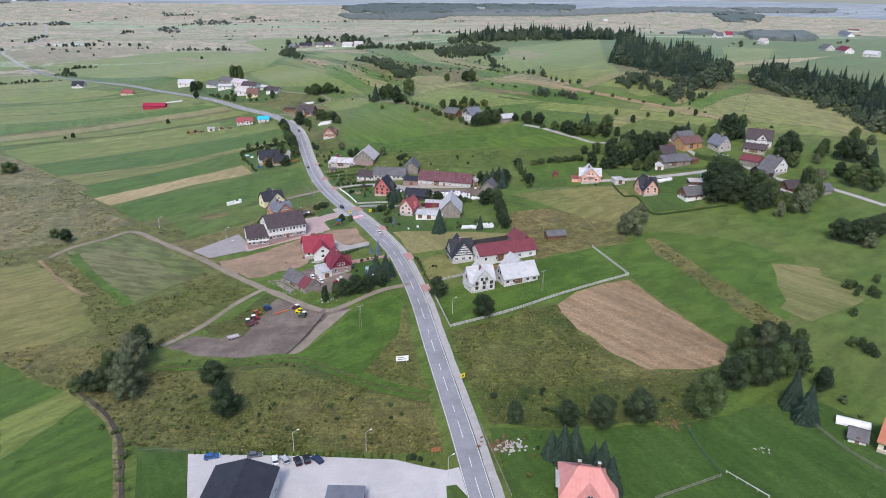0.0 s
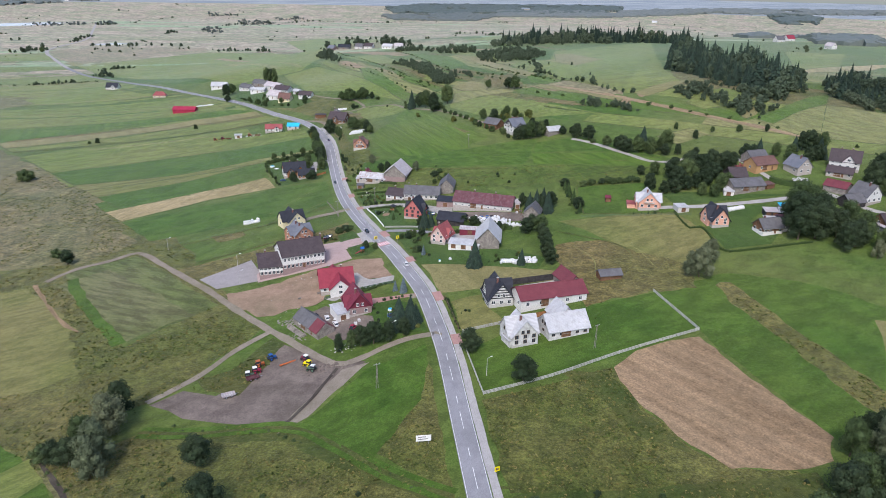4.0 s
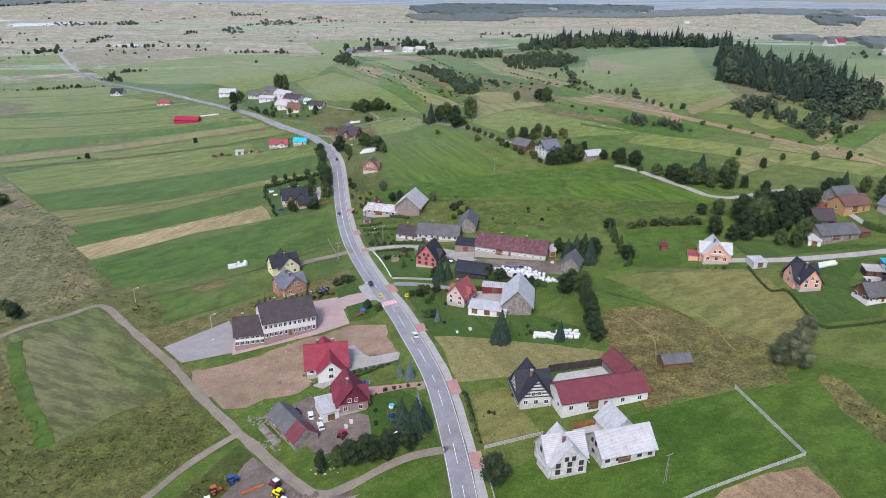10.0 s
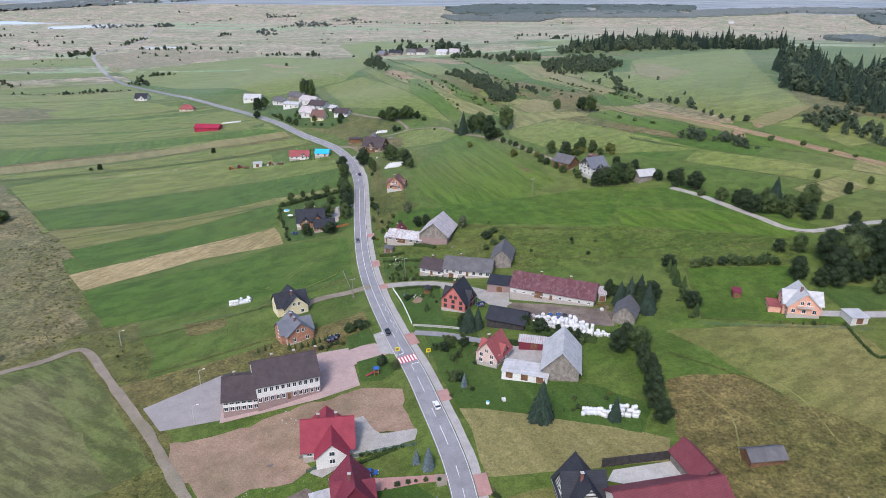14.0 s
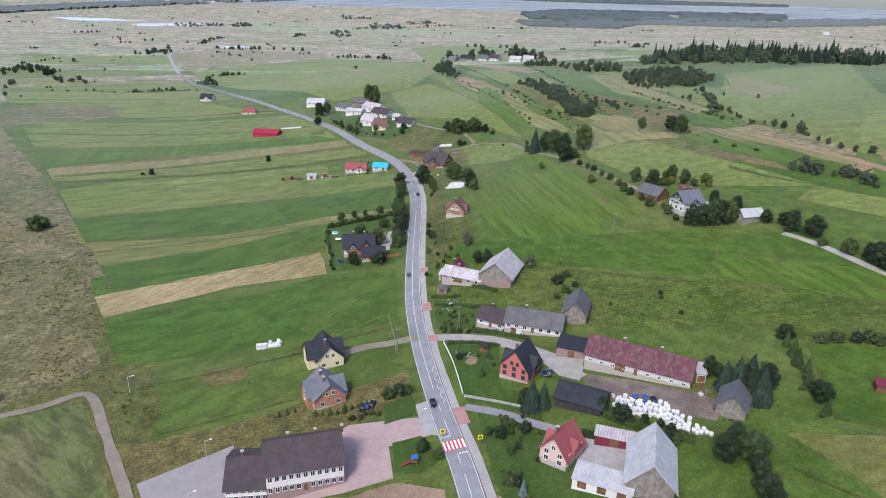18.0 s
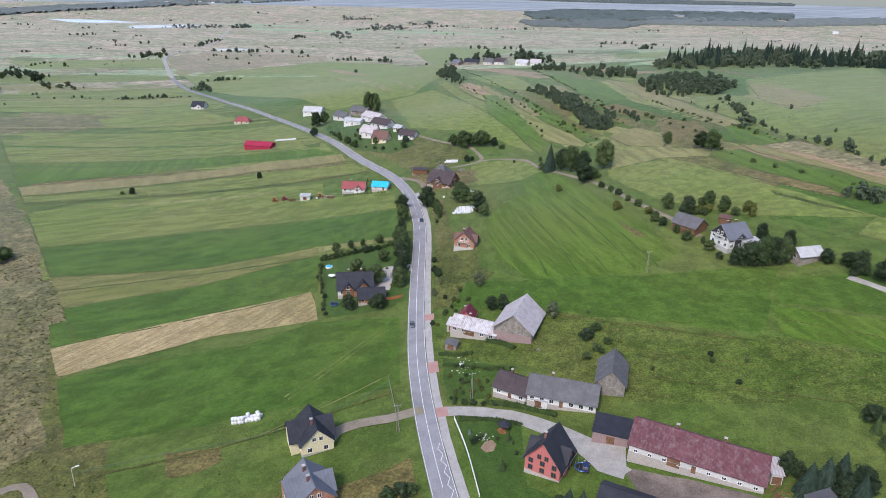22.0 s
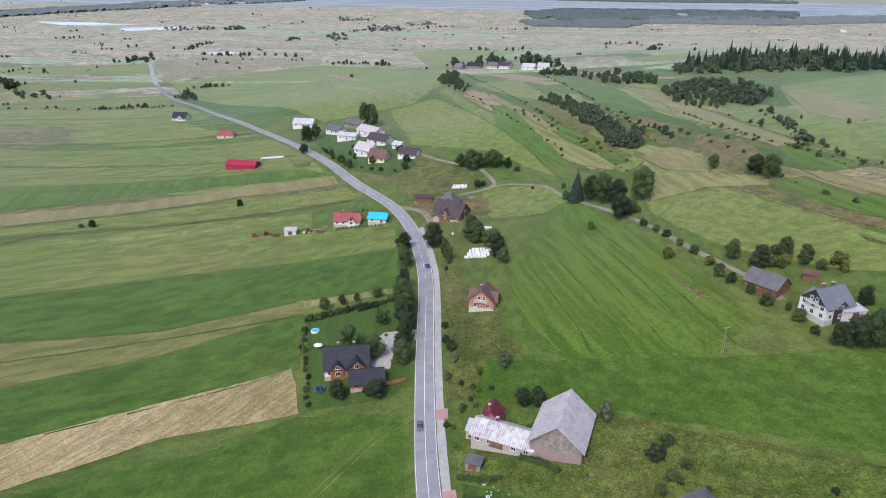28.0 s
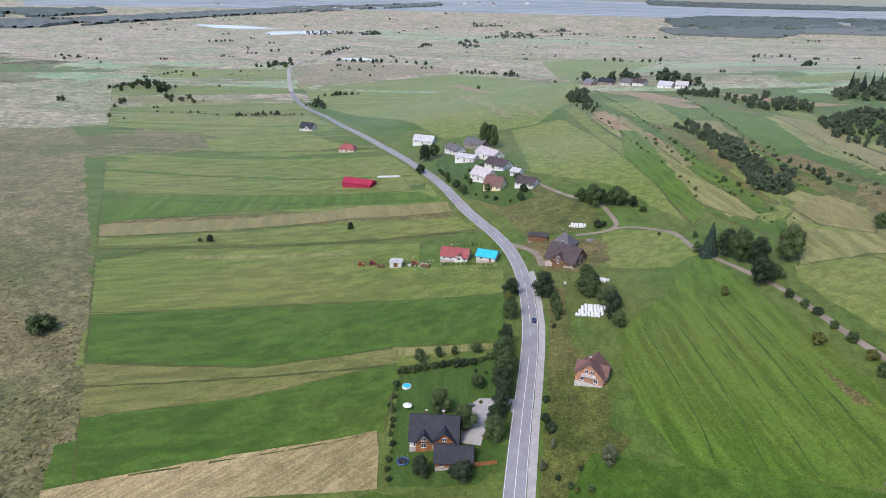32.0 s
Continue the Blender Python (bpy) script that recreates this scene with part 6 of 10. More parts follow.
patch("yard", "gravel", "pale gravel farmyard", (-16.2, 420), (-8.2, 418.5), (-0.5, 415.2), (6.2, 411.6), (14, 405.8), (23.6, 403.6), (22.4, 393.2), (21.3, 389.2), (15, 391.9), (9.1, 401.2), (4.7, 410.4), (-2, 413.8), (-11.3, 416.4), (-16, 417.4), amp=0.4, category="yard")
patch("yard", "mud", "brown cluttered farmyard", (21.0, 394.0), (38.0, 389.6), (55.9, 383.0), (61.0, 378.6), (58.0, 369.1), (35.5, 375.0), (26.1, 380.6), amp=0.8, category="yard")
patch("garden", "lawn", "hedged villa lawn", (-107.7, 544.8), (-73.1, 558.2), (-59.0, 529.7), (-55.4, 499.1), (-61.1, 488.3), (-86.7, 482.7), amp=0.4, category="garden")
patch("driveway", "walk", "pale paved villa driveway", (-76.7, 521.7), (-71.6, 530.3), (-59.3, 531.0), (-58.0, 523.3), (-66.0, 520.5), (-64.6, 505.2), (-70.9, 505.8), amp=0.4, category="driveway")
patch("yard", "brown", "trodden yard with timber stacks", (-87.8, 674.3), (-67.2, 682.4), (-43.3, 676.1), (-39.9, 648.9), (-52.2, 635.2), (-67.5, 637.9), amp=1.5, category="yard")
patch("lawn", "lawn", "village green gardens", (-190.4, 819.3), (-204.3, 889.0), (-129.5, 818.3), (-94.3, 743.3), (-110.8, 727.8), (-144.4, 752.4), amp=1, category="lawn")
patch("pond", "water", "pale shallow pond on the plain", (-1773.2, 2587.5), (-1601.4, 2667.7), (-1420.3, 2667.3), (-1522, 2547), (-1618.7, 2528.3), amp=0, category="pond", far=1)
patch("pond", "water", "long pale pond on the plain", (-1326.6, 2373.2), (-1374.8, 2483.8), (-1281.4, 2616), (-1184, 2635.6), (-1174.7, 2494.2), (-1282.6, 2334), amp=0, category="pond", far=1)
patch("pond", "water", "narrow pale pond beside the far road", (-746.4, 1752.5), (-696, 1788.5), (-637.4, 1777.3), (-711.3, 1735.1), amp=0, category="pond", far=1)
# filling station lot at the start
patch("lot", "forecourt", "pale paved filling station forecourt", (-63.8, 162.7), (-46.4, 159.1), (-27.2, 155.6), (-5.2, 150.5), (3.0, 145.9), (8.1, 143.5), (11.6, 144.1), (12.6, 136.3), (13.3, 128.2), (-7.3, 113.9), (-54.5, 120.1), amp=0, category="parking lot")
patch("lawn", "lawn", "clipped grass plot", (-79.0, 167.2), (-63.9, 163.2), (-55.1, 120.2), (-67.1, 122.0), amp=0, category="lawn")
patch("lawn", "lawn", "grass island at the entrance", (7.3, 137.3), (10.0, 137.4), (12.7, 131.4), (11.7, 122.8), (6.3, 123.8), amp=0.2, category="lawn")

# ---- road, footway, tracks ----
strip("verge", "base", "grassy road verge", NEAR, -6.5, 7.5, 0.16, "verge", amp=1.5)
strip("road", "asphalt", "grey worn asphalt country road", [p for p in LINE if p[1] < 1260], -3.3, 3.3, 0.22)
strip("road", "walk", "pale far stretch of road over the plain", [p for p in LINE if p[1] > 1250], -3.4, 3.4, LIFT[1] + 0.35)
WALK = [p for p in LINE if p[1] < 640]
strip("pavement", "walk", "pale footway beside the road", WALK, 3.45, 5.9, 0.28, "pavement", amp=0.25)
TRACK = smooth_line([(9.1, 264.6), (-0.8, 263.9), (-10.6, 260.7), (-19.9, 254.6), (-29.2, 252.5), (-40.0, 262.5), (-54.8, 279.2), (-65.8, 291.3), (-80.0, 308.7), (-96.2, 329.0), (-115.3, 350.1), (-132.1, 369.3), (-144.6, 380.6), (-155.7, 372.0), (-168.5, 363.9), (-177.4, 349.7)], 3.0)
strip("track", "track", "pale gravel farm track", TRACK, -1.6, 1.6, 0.22, "track", amp=0.6)
strip("track", "track", "narrow dirt track", smooth_line([(-57.4, 281.6), (-68.9, 268.8), (-78.1, 253.4), (-91.3, 239.0)], 3.0), -1.4, 1.4, 0.2, "track", amp=0.5)
strip("track", "track", "gravel driveway to the yellow house", smooth_line([(-35.7, 420.0), (-46.1, 415.1), (-54.6, 412.8), (-60.4, 408.8), (-61.5, 404.5)], 3.0), -2.2, 2.2, 0.22, "track", amp=0.4)
strip("track", "gravel", "pale gravel lane into the farm", smooth_line([(-30.5, 418.3), (-19.9, 418.5), (-8.6, 415.0), (2.3, 409.3), (16.5, 397.1), (22.1, 391.2)], 3.0), -2.4, 2.4, 0.22, "track", amp=0.4)
strip("track", "asphalt", "narrow asphalt lane", smooth_line([(-13.7, 374.3), (-2.5, 371.0), (9.2, 365.2), (20.3, 361.1)], 3.0), -1.7, 1.7, 0.22, "track", amp=0.1)
strip("track", "track", "dirt lane over the hill", smooth_line([(-96.5, 675.3), (-79.2, 662.9), (-71.0, 644.9)], 3.0), -1.8, 1.8, 0.2, "track", amp=0.4)
strip("track", "track", "dirt lane behind the village", smooth_line([(-60.5, 684.0), (-52.1, 686.6), (-44.5, 690.0), (-40.8, 696.0), (-42.0, 705.0), (-52.2, 728.8), (-62.8, 736.5), (-79.6, 748.6), (-103.9, 775.2), (-122.5, 806.0)], 3.0), -1.4, 1.4, 0.2, "track", amp=0.4)
strip("track", "track", "dirt lane along the slope", smooth_line([(-41.4, 693.0), (-31.4, 694.4), (-15.9, 687.8), (-7.5, 677.7), (0.6, 657.0), (27.4, 613.0), (46.7, 569.4), (62.4, 539.5), (66.4, 526.9)], 3.0), -1.3, 1.3, 0.2, "track", amp=0.4)
strip("track", "gravel", "pale lane along the meadow", smooth_line([(110.1, 486.8), (121.5, 472.7), (136.6, 446.6), (151.1, 428.7), (190, 430), (200, 390)], 3.0), -1.6, 1.6, 0.2, "track", amp=0.3)
strip("track", "walk", "pale village lane", smooth_line([(127.7, 368.1), (153.0, 364.7), (193.2, 366.3), (215.9, 371.0), (229.0, 347.1), (248.5, 329.4), (262.3, 303.6)], 3.0), -1.9, 1.9, 0.2, "track", amp=0.3)
strip("track", "track", "straight farm road over the plain", smooth_line([(-517.6, 1158.6), (-605.3, 1119.3), (-680.7, 1073.1)], 20.0), -2.2, 2.2, 0.2, "track")

# lane markings
MARK = tagged(new("road_marking"), "white painted edge lines and dashes on the road", "road marking", "", "structure")
strip("edge_line", "paint", "", NEAR, -3.1, -2.99, 0.235, parent=MARK)
strip("edge_line", "paint", "", NEAR, 2.99, 3.1, 0.235, parent=MARK)
SOLID = [p for p in NEAR if 384 < p[1] < 560]
strip("centre_line", "paint", "", SOLID, -0.07, 0.07, 0.235, parent=MARK)
k = 0
while k + 2 < len(NEAR):
    if not 378 < NEAR[k][1] < 564:
        strip("dash", "paint", "", NEAR[k:k + (3 if k % 2 else 2)], -0.07, 0.07, 0.235, parent=MARK)
    k += 3

# ---- houses west of the road ----
house("long white school with a dark brown roof", (-60.3, 332.6), (-42.1, 340.6), 15, 7.6, 5.2, "white", "r_brown", storeys=2, windows=11, gable_windows=2, plinth="rose", plinth_h=2.5, lift=1.0, chimneys=3, name="school", category="school", win=(1.0, 1.4))
house("lower white school wing with a dark brown roof", (-70.8, 330.6), (-60.2, 333.4), 16, 5.2, 4.2, "white", "r_brown", storeys=2, windows=6, gable_windows=2, plinth="rose", plinth_h=2.2, lift=0.8, chimneys=1, name="school_wing", category="school", door=False)
house("white house with a bright red tiled roof and cross gables", (-40.2, 307.0), (-26.6, 309.6), 12.5, 3.6, 5.8, "white", "r_red", windows=4, gable_windows=2, chimneys=2, cross=((8.0, 8.8, 1, 0, 4.0), (6.5, 8.0, -1, 0, 2.0)), over=0.9)
house("house with a steep maroon roof", (-27.0, 284.8), (-17.8, 287.5), 12, 3.6, 6.2, "rose", "r_maroon", ridge="across", windows=3, gable_windows=2, chimneys=1, cross=((5, 5, 1, 0), (6, 5, -1, 0)), gables="r_maroon")
shed("white flat-roofed annex beside the house", (-31.1, 282.3), (-26.6, 284.4), 9, 3.0, 0.3, "white", "r_white", name="annex")
house("grey barn whose roof end is claret sheet", (-48.8, 285.2), (-37.8, 271.0), 7.6, 2.9, 3.2, "wood", "r_grey", windows=2, gable_windows=0, plinth="", chimneys=0, roof_split=0.68, roof_b="r_claret", name="barn", category="barn")
house("cream house with a dark steep cross-gabled roof", (-67.2, 396.4), (-59.0, 401.0), 12.5, 4.2, 5.0, "cream", "r_dark", ridge="across", windows=3, gable_windows=2, chimneys=1, cross=((6.8, 8.4, -1, 0, 2.6), (6.8, 8.0, 1, 0, 0.8)))
house("unplastered brick house with a bluish grey cross-gabled roof", (-60.4, 372.7), (-52.0, 378.1), 11.5, 4.2, 4.6, "brick", "r_blue", ridge="across", windows=3, gable_windows=2, chimneys=2, plinth="concrete", cross=((6.2, 8.0, -1, 0, 1.6), (6.2, 7.6, 1, 0, 0.8)))
house("dark-roofed villa with timber gables", (-86.0, 499.0), (-71.4, 503.2), 12, 3.6, 5.8, "white", "r_dark", windows=4, gable_windows=2, chimneys=2, cross=((11, 7, 1, 0), (4.5, 5, 1, 0)), gables="timber")
house("orange timber garage with a dark roof", (-75.0, 491.7), (-64.4, 495.0), 8, 2.8, 3.2, "timber", "r_dark", windows=3, gable_windows=1, chimneys=0, name="garage", category="garage")
house("low house with an orange-red tiled roof", (-127.0, 651.6), (-112.5, 652.8), 9, 3.0, 3.6, "white", "r_rose", windows=4, gable_windows=2, cross=((10, 5, 1, 0),))
house("garage with a bright blue sheet roof", (-107.4, 651.9), (-97.3, 651.7), 9, 2.9, 2.2, "lightgrey", "r_cyan", windows=2, gable_windows=1, chimneys=0, name="garage", category="garage")
shed("small pale grey box shed", (-152.2, 641.4), (-146.0, 642.6), 5, 2.6, 0.3, "lightgrey", "r_white")
house("long low crimson sheet-metal shed", (-248.6, 779.4), (-225.4, 778.6), 11, 3.2, 2.6, "r_crimson", "r_crimson", windows=0, gable_windows=0, plinth="", chimneys=0, door=False, name="farm_shed", category="shed")
house("small house with an orange tiled roof", (-304.1, 883.4), (-289.8, 885.9), 10, 3.2, 4.0, "cream", "r_rose", windows=3, gable_windows=2, hip=3)
house("small white house with a dark roof", (-393.1, 968.2), (-378.4, 968.1), 11, 3.4, 5.5, "white", "r_dark", windows=3, gable_windows=2, cross=((9, 6, 1, 0),))
# ---- filling station ----
house("large hall with an anthracite sheet roof", (-56.8, 114.3), (-40.6, 112.1), 33.2, 6, 2.6, "lightgrey", "r_dark", ridge="across", windows=4, gable_windows=2, plinth="concrete", chimneys=0, name="hall", category="hall", over=0.3)
shed("low kiosk with a grey roof and red fascia", (-24.1, 128.4), (-15.1, 127.2), 9.2, 3.4, 0.25, "r_crimson", "r_blue", name="kiosk")
house("house with a faded coral red hipped roof", (33.7, 124.0), (46.8, 120.3), 13, 5.0, 4.6, "cream", "r_pink", windows=4, gable_windows=3, hip=4.0, chimneys=2, storeys=1, cross=((7, 6, 1, 0),), balcony=True)
# ---- houses east of the road ----
house("white half-timbered house with a steep black cross-gabled roof", (28.8, 280.2), (38.4, 281.3), 12, 3.6, 6.8, "lightgrey", "r_dark", ridge="across", windows=3, gable_windows=3, plinth="concrete", plinth_h=1.3, chimneys=1, gables="halftimber", cross=((6, 8.8, 1, 0, 0.4), (6, 8.8, -1, 0, 0.4)), over=0.9)
house("long farm building with a claret sheet roof", (40.5, 275.1), (68.2, 282.1), 11, 4.2, 3.6, "white", "r_claret", windows=5, gable_windows=2, plinth="", chimneys=0, name="barn", category="barn")
house("wooden rear barn wing with claret roof", (61.7, 288.7), (68.6, 290.6), 12, 3.6, 3.4, "wood", "r_claret", ridge="across", windows=0, gable_windows=0, plinth="", chimneys=0, door=False, name="barn_wing", category="barn")
house("unfinished pale block house with a steep galvanised cross roof", (33.2, 250.4), (42.8, 252.5), 9.5, 4.6, 6.0, "block", "r_white", ridge="across", storeys=2, windows=2, gable_windows=3, chimneys=1, cross=((6.0, 8.6, 1, 0, 0.8), (6.0, 8.6, -1, 0, 0.8)), plinth="concrete", trim="trimb")
house("pale block barn with a galvanised roof", (47.2, 253.6), (62.8, 257.6), 10, 3.4, 4.8, "block", "r_white", windows=5, gable_windows=1, plinth="", chimneys=0, name="barn", category="barn", trim="trimb", win=(1.2, 0.8))
house("pale galvanised rear barn wing", (52.0, 263.2), (59.8, 265.4), 8.5, 3.2, 4.6, "block", "r_white", ridge="across", windows=0, gable_windows=0, plinth="", chimneys=0, door=False, name="barn_wing", category="barn")
house("small weathered log hut in the meadow", (78.0, 296.8), (87.4, 298.3), 5, 2.2, 1.7, "brownwood", "r_grey", windows=0, gable_windows=0, plinth="", chimneys=0, name="hut", category="hut")
house("white and stone house with a rosy red half-hipped roof", (8.6, 349.9), (15.3, 346.0), 9.5, 4.6, 5.2, "blush", "r_rose", ridge="across", windows=3, gable_windows=2, plinth="stone", plinth_h=1.2, chimneys=1, storeys=2, cross=((5, 4, 1, 0, 0.2), (5, 4, -1, 0, 0.2)), over=0.9)
house("tall barn with a pale galvanised roof", (29.4, 338.3), (40.4, 336.4), 17, 4.2, 6.4, "wood", "r_white", ridge="across", windows=2, gable_windows=0, plinth="", chimneys=0, name="barn", category="barn", over=0.9)
shed("long low shed with a pale sheet roof", (16.6, 339.8), (30.6, 335.8), 6.5, 2.3, 0.6, "white", "r_white", doors=3)
shed("narrow maroon shed with a silver roof", (23.4, 357.2), (33.5, 355.3), 4, 2.6, 0.4, "r_maroon", "r_silver")
house("red-pink house with a steep dark roof and dormer gables", (-4.0, 391.2), (5.0, 387.3), 9.5, 5.0, 6.6, "pink", "r_dark", ridge="across", windows=3, gable_windows=3, chimneys=1, storeys=2, gables="pink", cross=((5.2, 4.5, 1, 0), (5.2, 4.5, -1, 0)), over=0.9, trim="trimb")
house("low dark shed with an anthracite roof", (13.0, 374.9), (26.2, 370.3), 10, 3.0, 3.0, "darkwood", "r_dark", windows=0, gable_windows=0, plinth="", chimneys=0, name="shed", category="shed")
house("long barn with a blotchy claret sheet roof", (23.0, 396.4), (53.8, 385.2), 13, 3.6, 4.2, "lightgrey", "r_rust", windows=9, gable_windows=1, plinth="stone", plinth_h=0.8, chimneys=2, name="barn", category="barn", win=(0.9, 0.7))
shed("low rosy garage with a dark roof", (14.3, 403.9), (23.9, 401.8), 8, 3.0, 0.8, "rose", "r_dark", name="garage")
shed("little pale lean-to beside the barn", (56.4, 388.7), (59.0, 388.5), 6, 3.0, 0.5, "lightgrey", "r_silver")
house("grey boarded barn with a grey roof", (58.2, 372.2), (65.4, 369.3), 10, 3.4, 3.8, "wood", "r_grey", ridge="across", windows=0, gable_windows=0, plinth="", chimneys=0, name="barn", category="barn")
house("long white house with a grey sheet roof", (-3.9, 420.3), (16.3, 417.1), 11, 3.4, 3.8, "white", "r_grey", windows=7, gable_windows=2, chimneys=1)
shed("white garage annex with a pale flat roof", (-3.6, 420.4), (2.2, 419.1), 4.5, 2.7, 0.3, "white", "r_white", name="annex")
house("low white house with a brown-maroon roof", (-14.5, 426.0), (-4.1, 421.7), 10, 3.0, 3.2, "white", "r_brown", windows=3, gable_windows=2, chimneys=1)
house("grey boarded barn with a steep grey roof", (16.8, 426.5), (25.3, 425.1), 14, 3.8, 4.4, "wood", "r_grey", ridge="across", windows=0, gable_windows=0, plinth="", chimneys=0, name="barn", category="barn")
house("tall old barn with a silver sheet roof", (-16.6, 458.6), (-3.2, 455.4), 18, 3.8, 6.2, "wood", "r_silver", ridge="across", windows=2, gable_windows=0, plinth="rose", plinth_h=1.6, chimneys=0, name="barn", category="barn", over=0.9)
house("low farm wing with a patched rusty roof", (-32.8, 463.4), (-15.9, 458.2), 9, 3.0, 2.6, "stone", "r_patch", windows=5, gable_windows=1, plinth="", chimneys=1, name="farm_wing", category="barn")
house("small old house with a maroon roof", (-30.4, 471.4), (-25.2, 470.9), 6.5, 2.7, 3.0, "pink", "r_maroon", ridge="across", windows=2, gable_windows=1, chimneys=1)
shed("small lean-to with a pale patched roof", (-34.6, 467.4), (-30.8, 466.8), 4.5, 2.4, 0.8, "stone", "r_white")
shed("tiny weathered wooden garden shed", (-33.6, 454.8), (-29.5, 453.9), 3, 2.2, 0.4, "wood", "r_grey")
house("unplastered brick house with a brown tiled roof", (-40.6, 538.4), (-31.2, 536.9), 9.5, 3.8, 4.6, "brick", "r_tile", ridge="across", windows=3, gable_windows=2, plinth="concrete", chimneys=1, cross=((4.8, 5, 1, 0), (4.8, 5, -1, 0)), balcony=True, over=0.45)
house("big house with a broad brown roof", (-70.0, 644.6), (-55.1, 639.6), 13, 3.4, 6.0, "brownwood", "r_brown", windows=4, gable_windows=3, chimneys=1, cross=((7, 6, 1, 0),))
house("grey-roofed rear wing of the brown house", (-70.7, 662.9), (-60.9, 660.1), 12, 3.2, 5.4, "brownwood", "r_grey", windows=3, gable_windows=2, hip=4.0, chimneys=1)
shed("open timber shelter with a dark roof", (-84.8, 675.7), (-75.0, 676.5), 5, 2.4, 0.4, "brownwood", "r_brown", doors=0, name="shelter")
house("large white house with a dark slate roof", (68.6, 519.0), (73.4, 509.9), 11.5, 5.4, 4.8, "white", "r_blue", ridge="across", storeys=2, windows=3, gable_windows=3, plinth="concrete", chimneys=2, cross=((5.6, 4.5, -1, 0), (5.6, 4.5, 1, 0)), gables="darkwood", balcony=True)
house("weathered barn with a grey roof", (56.1, 535.5), (64.3, 527.1), 9, 3.2, 3.6, "brownwood", "r_grey", windows=0, gable_windows=0, plinth="", chimneys=0, name="barn", category="barn")
shed("white low annex with a pale roof", (79.6, 511.2), (87.0, 513.6), 4.5, 2.6, 0.4, "white", "r_white", name="annex")
house("barn with a pale galvanised roof", (94.1, 501.8), (96.3, 496.6), 10.5, 3.0, 2.6, "wood", "r_white", ridge="across", windows=0, gable_windows=1, plinth="", chimneys=0, name="barn", category="barn")
shed("small brown wooden garden shed", (76.3, 538.5), (80.7, 536.6), 4, 2.4, 0.4, "brownwood", "r_tile")
house("salmon house with pale grey cross roofs", (116.9, 366.8), (126.9, 364.9), 11.5, 3.9, 5.2, "salmon", "r_white", ridge="across", storeys=1, windows=3, gable_windows=3, chimneys=1, cross=((6, 7, 1, 0, 1.4), (6, 7, -1, 0, 1.0)), gables="salmon", balcony=True)
shed("salmon terrace block with a flat top", (112.4, 371.2), (116.2, 370.2), 6.5, 2.3, 0.05, "salmon", "r_rose", name="terrace", doors=0)
shed("pale block terrace with a flat roof", (30.3, 256.7), (32.4, 250.8), 4, 2.6, 0.1, "block", "r_white", name="terrace", doors=0)
shed("little red hut in the meadow", (104.3, 382.6), (106.9, 382.1), 3, 2.2, 0.6, "r_claret", "r_maroon", name="hut")
shed("small pale shed beside the lane", (135.0, 359.7), (140.8, 360.1), 6, 2.4, 0.3, "lightgrey", "r_white")
house("house with a dark blue-grey roof and salmon gables", (144.2, 339.9), (152.4, 340.2), 12, 3.6, 5.6, "salmon", "r_dark", ridge="across", storeys=2, windows=3, gable_windows=2, chimneys=1, cross=((6.5, 7.5, 1, 0, 0.6), (6.5, 7.5, -1, 0, 1.2)), over=0.9)
house("old wooden house on a whitewashed plinth", (163.2, 328.2), (173.6, 330.0), 7.6, 3.6, 3.6, "brownwood", "r_grey", windows=4, gable_windows=2, chimneys=1, plinth="white", plinth_h=1.25, over=0.7)
house("dark-roofed rear wing of the old house", (173.8, 330.8), (178.6, 332.0), 6.5, 3.0, 2.8, "wood", "r_dark", ridge="across", windows=1, gable_windows=1, plinth="white", plinth_h=0.9, chimneys=0, name="house_wing", category="barn")
shed("lean-to with a pale blue sheet roof", (174.2, 347.6), (180.4, 346.6), 5.0, 2.6, 0.8, "darkwood", "r_silver", doors=2)
shed("lean-to with a white sheet roof", (180.8, 346.2), (186.0, 344.6), 6.0, 2.4, 0.9, "darkwood", "r_white")
shed("small shed with a blue roof", (184.0, 352.2), (189.4, 351.2), 4.0, 2.8, 0.5, "wood", "r_cyan")
shed("low shed with a rusty roof", (170.6, 339.8), (176.4, 339.2), 4.2, 2.3, 0.5, "wood", "r_patch")
shed("low shed with a brown roof", (176.8, 339.6), (183.2, 339.4), 4.0, 2.4, 0.6, "brownwood", "r_rust")
house("ochre barn with a brick-red roof", (194.4, 399.8), (209.4, 404.6), 9.5, 4.0, 3.6, "ochre", "r_tile", windows=2, gable_windows=1, chimneys=0, plinth="", name="barn", category="barn")
house("grey-roofed barn behind the ochre one", (197.0, 411.4), (209.0, 415.2), 8, 3.8, 3.8, "wood", "r_grey", windows=0, gable_windows=0, chimneys=0, plinth="", name="barn", category="barn")
shed("white boarded lean-to beside the barn", (165.4, 375.4), (170.0, 373.6), 6.0, 2.6, 1.4, "white", "r_white", doors=1)
shed("little brown shed behind the barn", (190.6, 378.8), (195.4, 380.2), 4.5, 2.3, 0.4, "brownwood", "r_tile")
house("pale gabled house under repair", (215.0, 393.6), (224.2, 395.6), 11, 4.2, 5.2, "stone", "r_blue", ridge="across", storeys=1, windows=2, gable_windows=2, chimneys=1)
house("low wing with a brown-grey roof", (230.6, 392.2), (240.4, 384.0), 5.8, 3.0, 2.8, "stone", "r_brown", windows=4, gable_windows=1, plinth="", chimneys=0, name="house_wing", category="barn")
shed("small white shed behind the houses", (251.4, 377.2), (257.0, 378.2), 5, 2.8, 0.6, "white", "r_white")
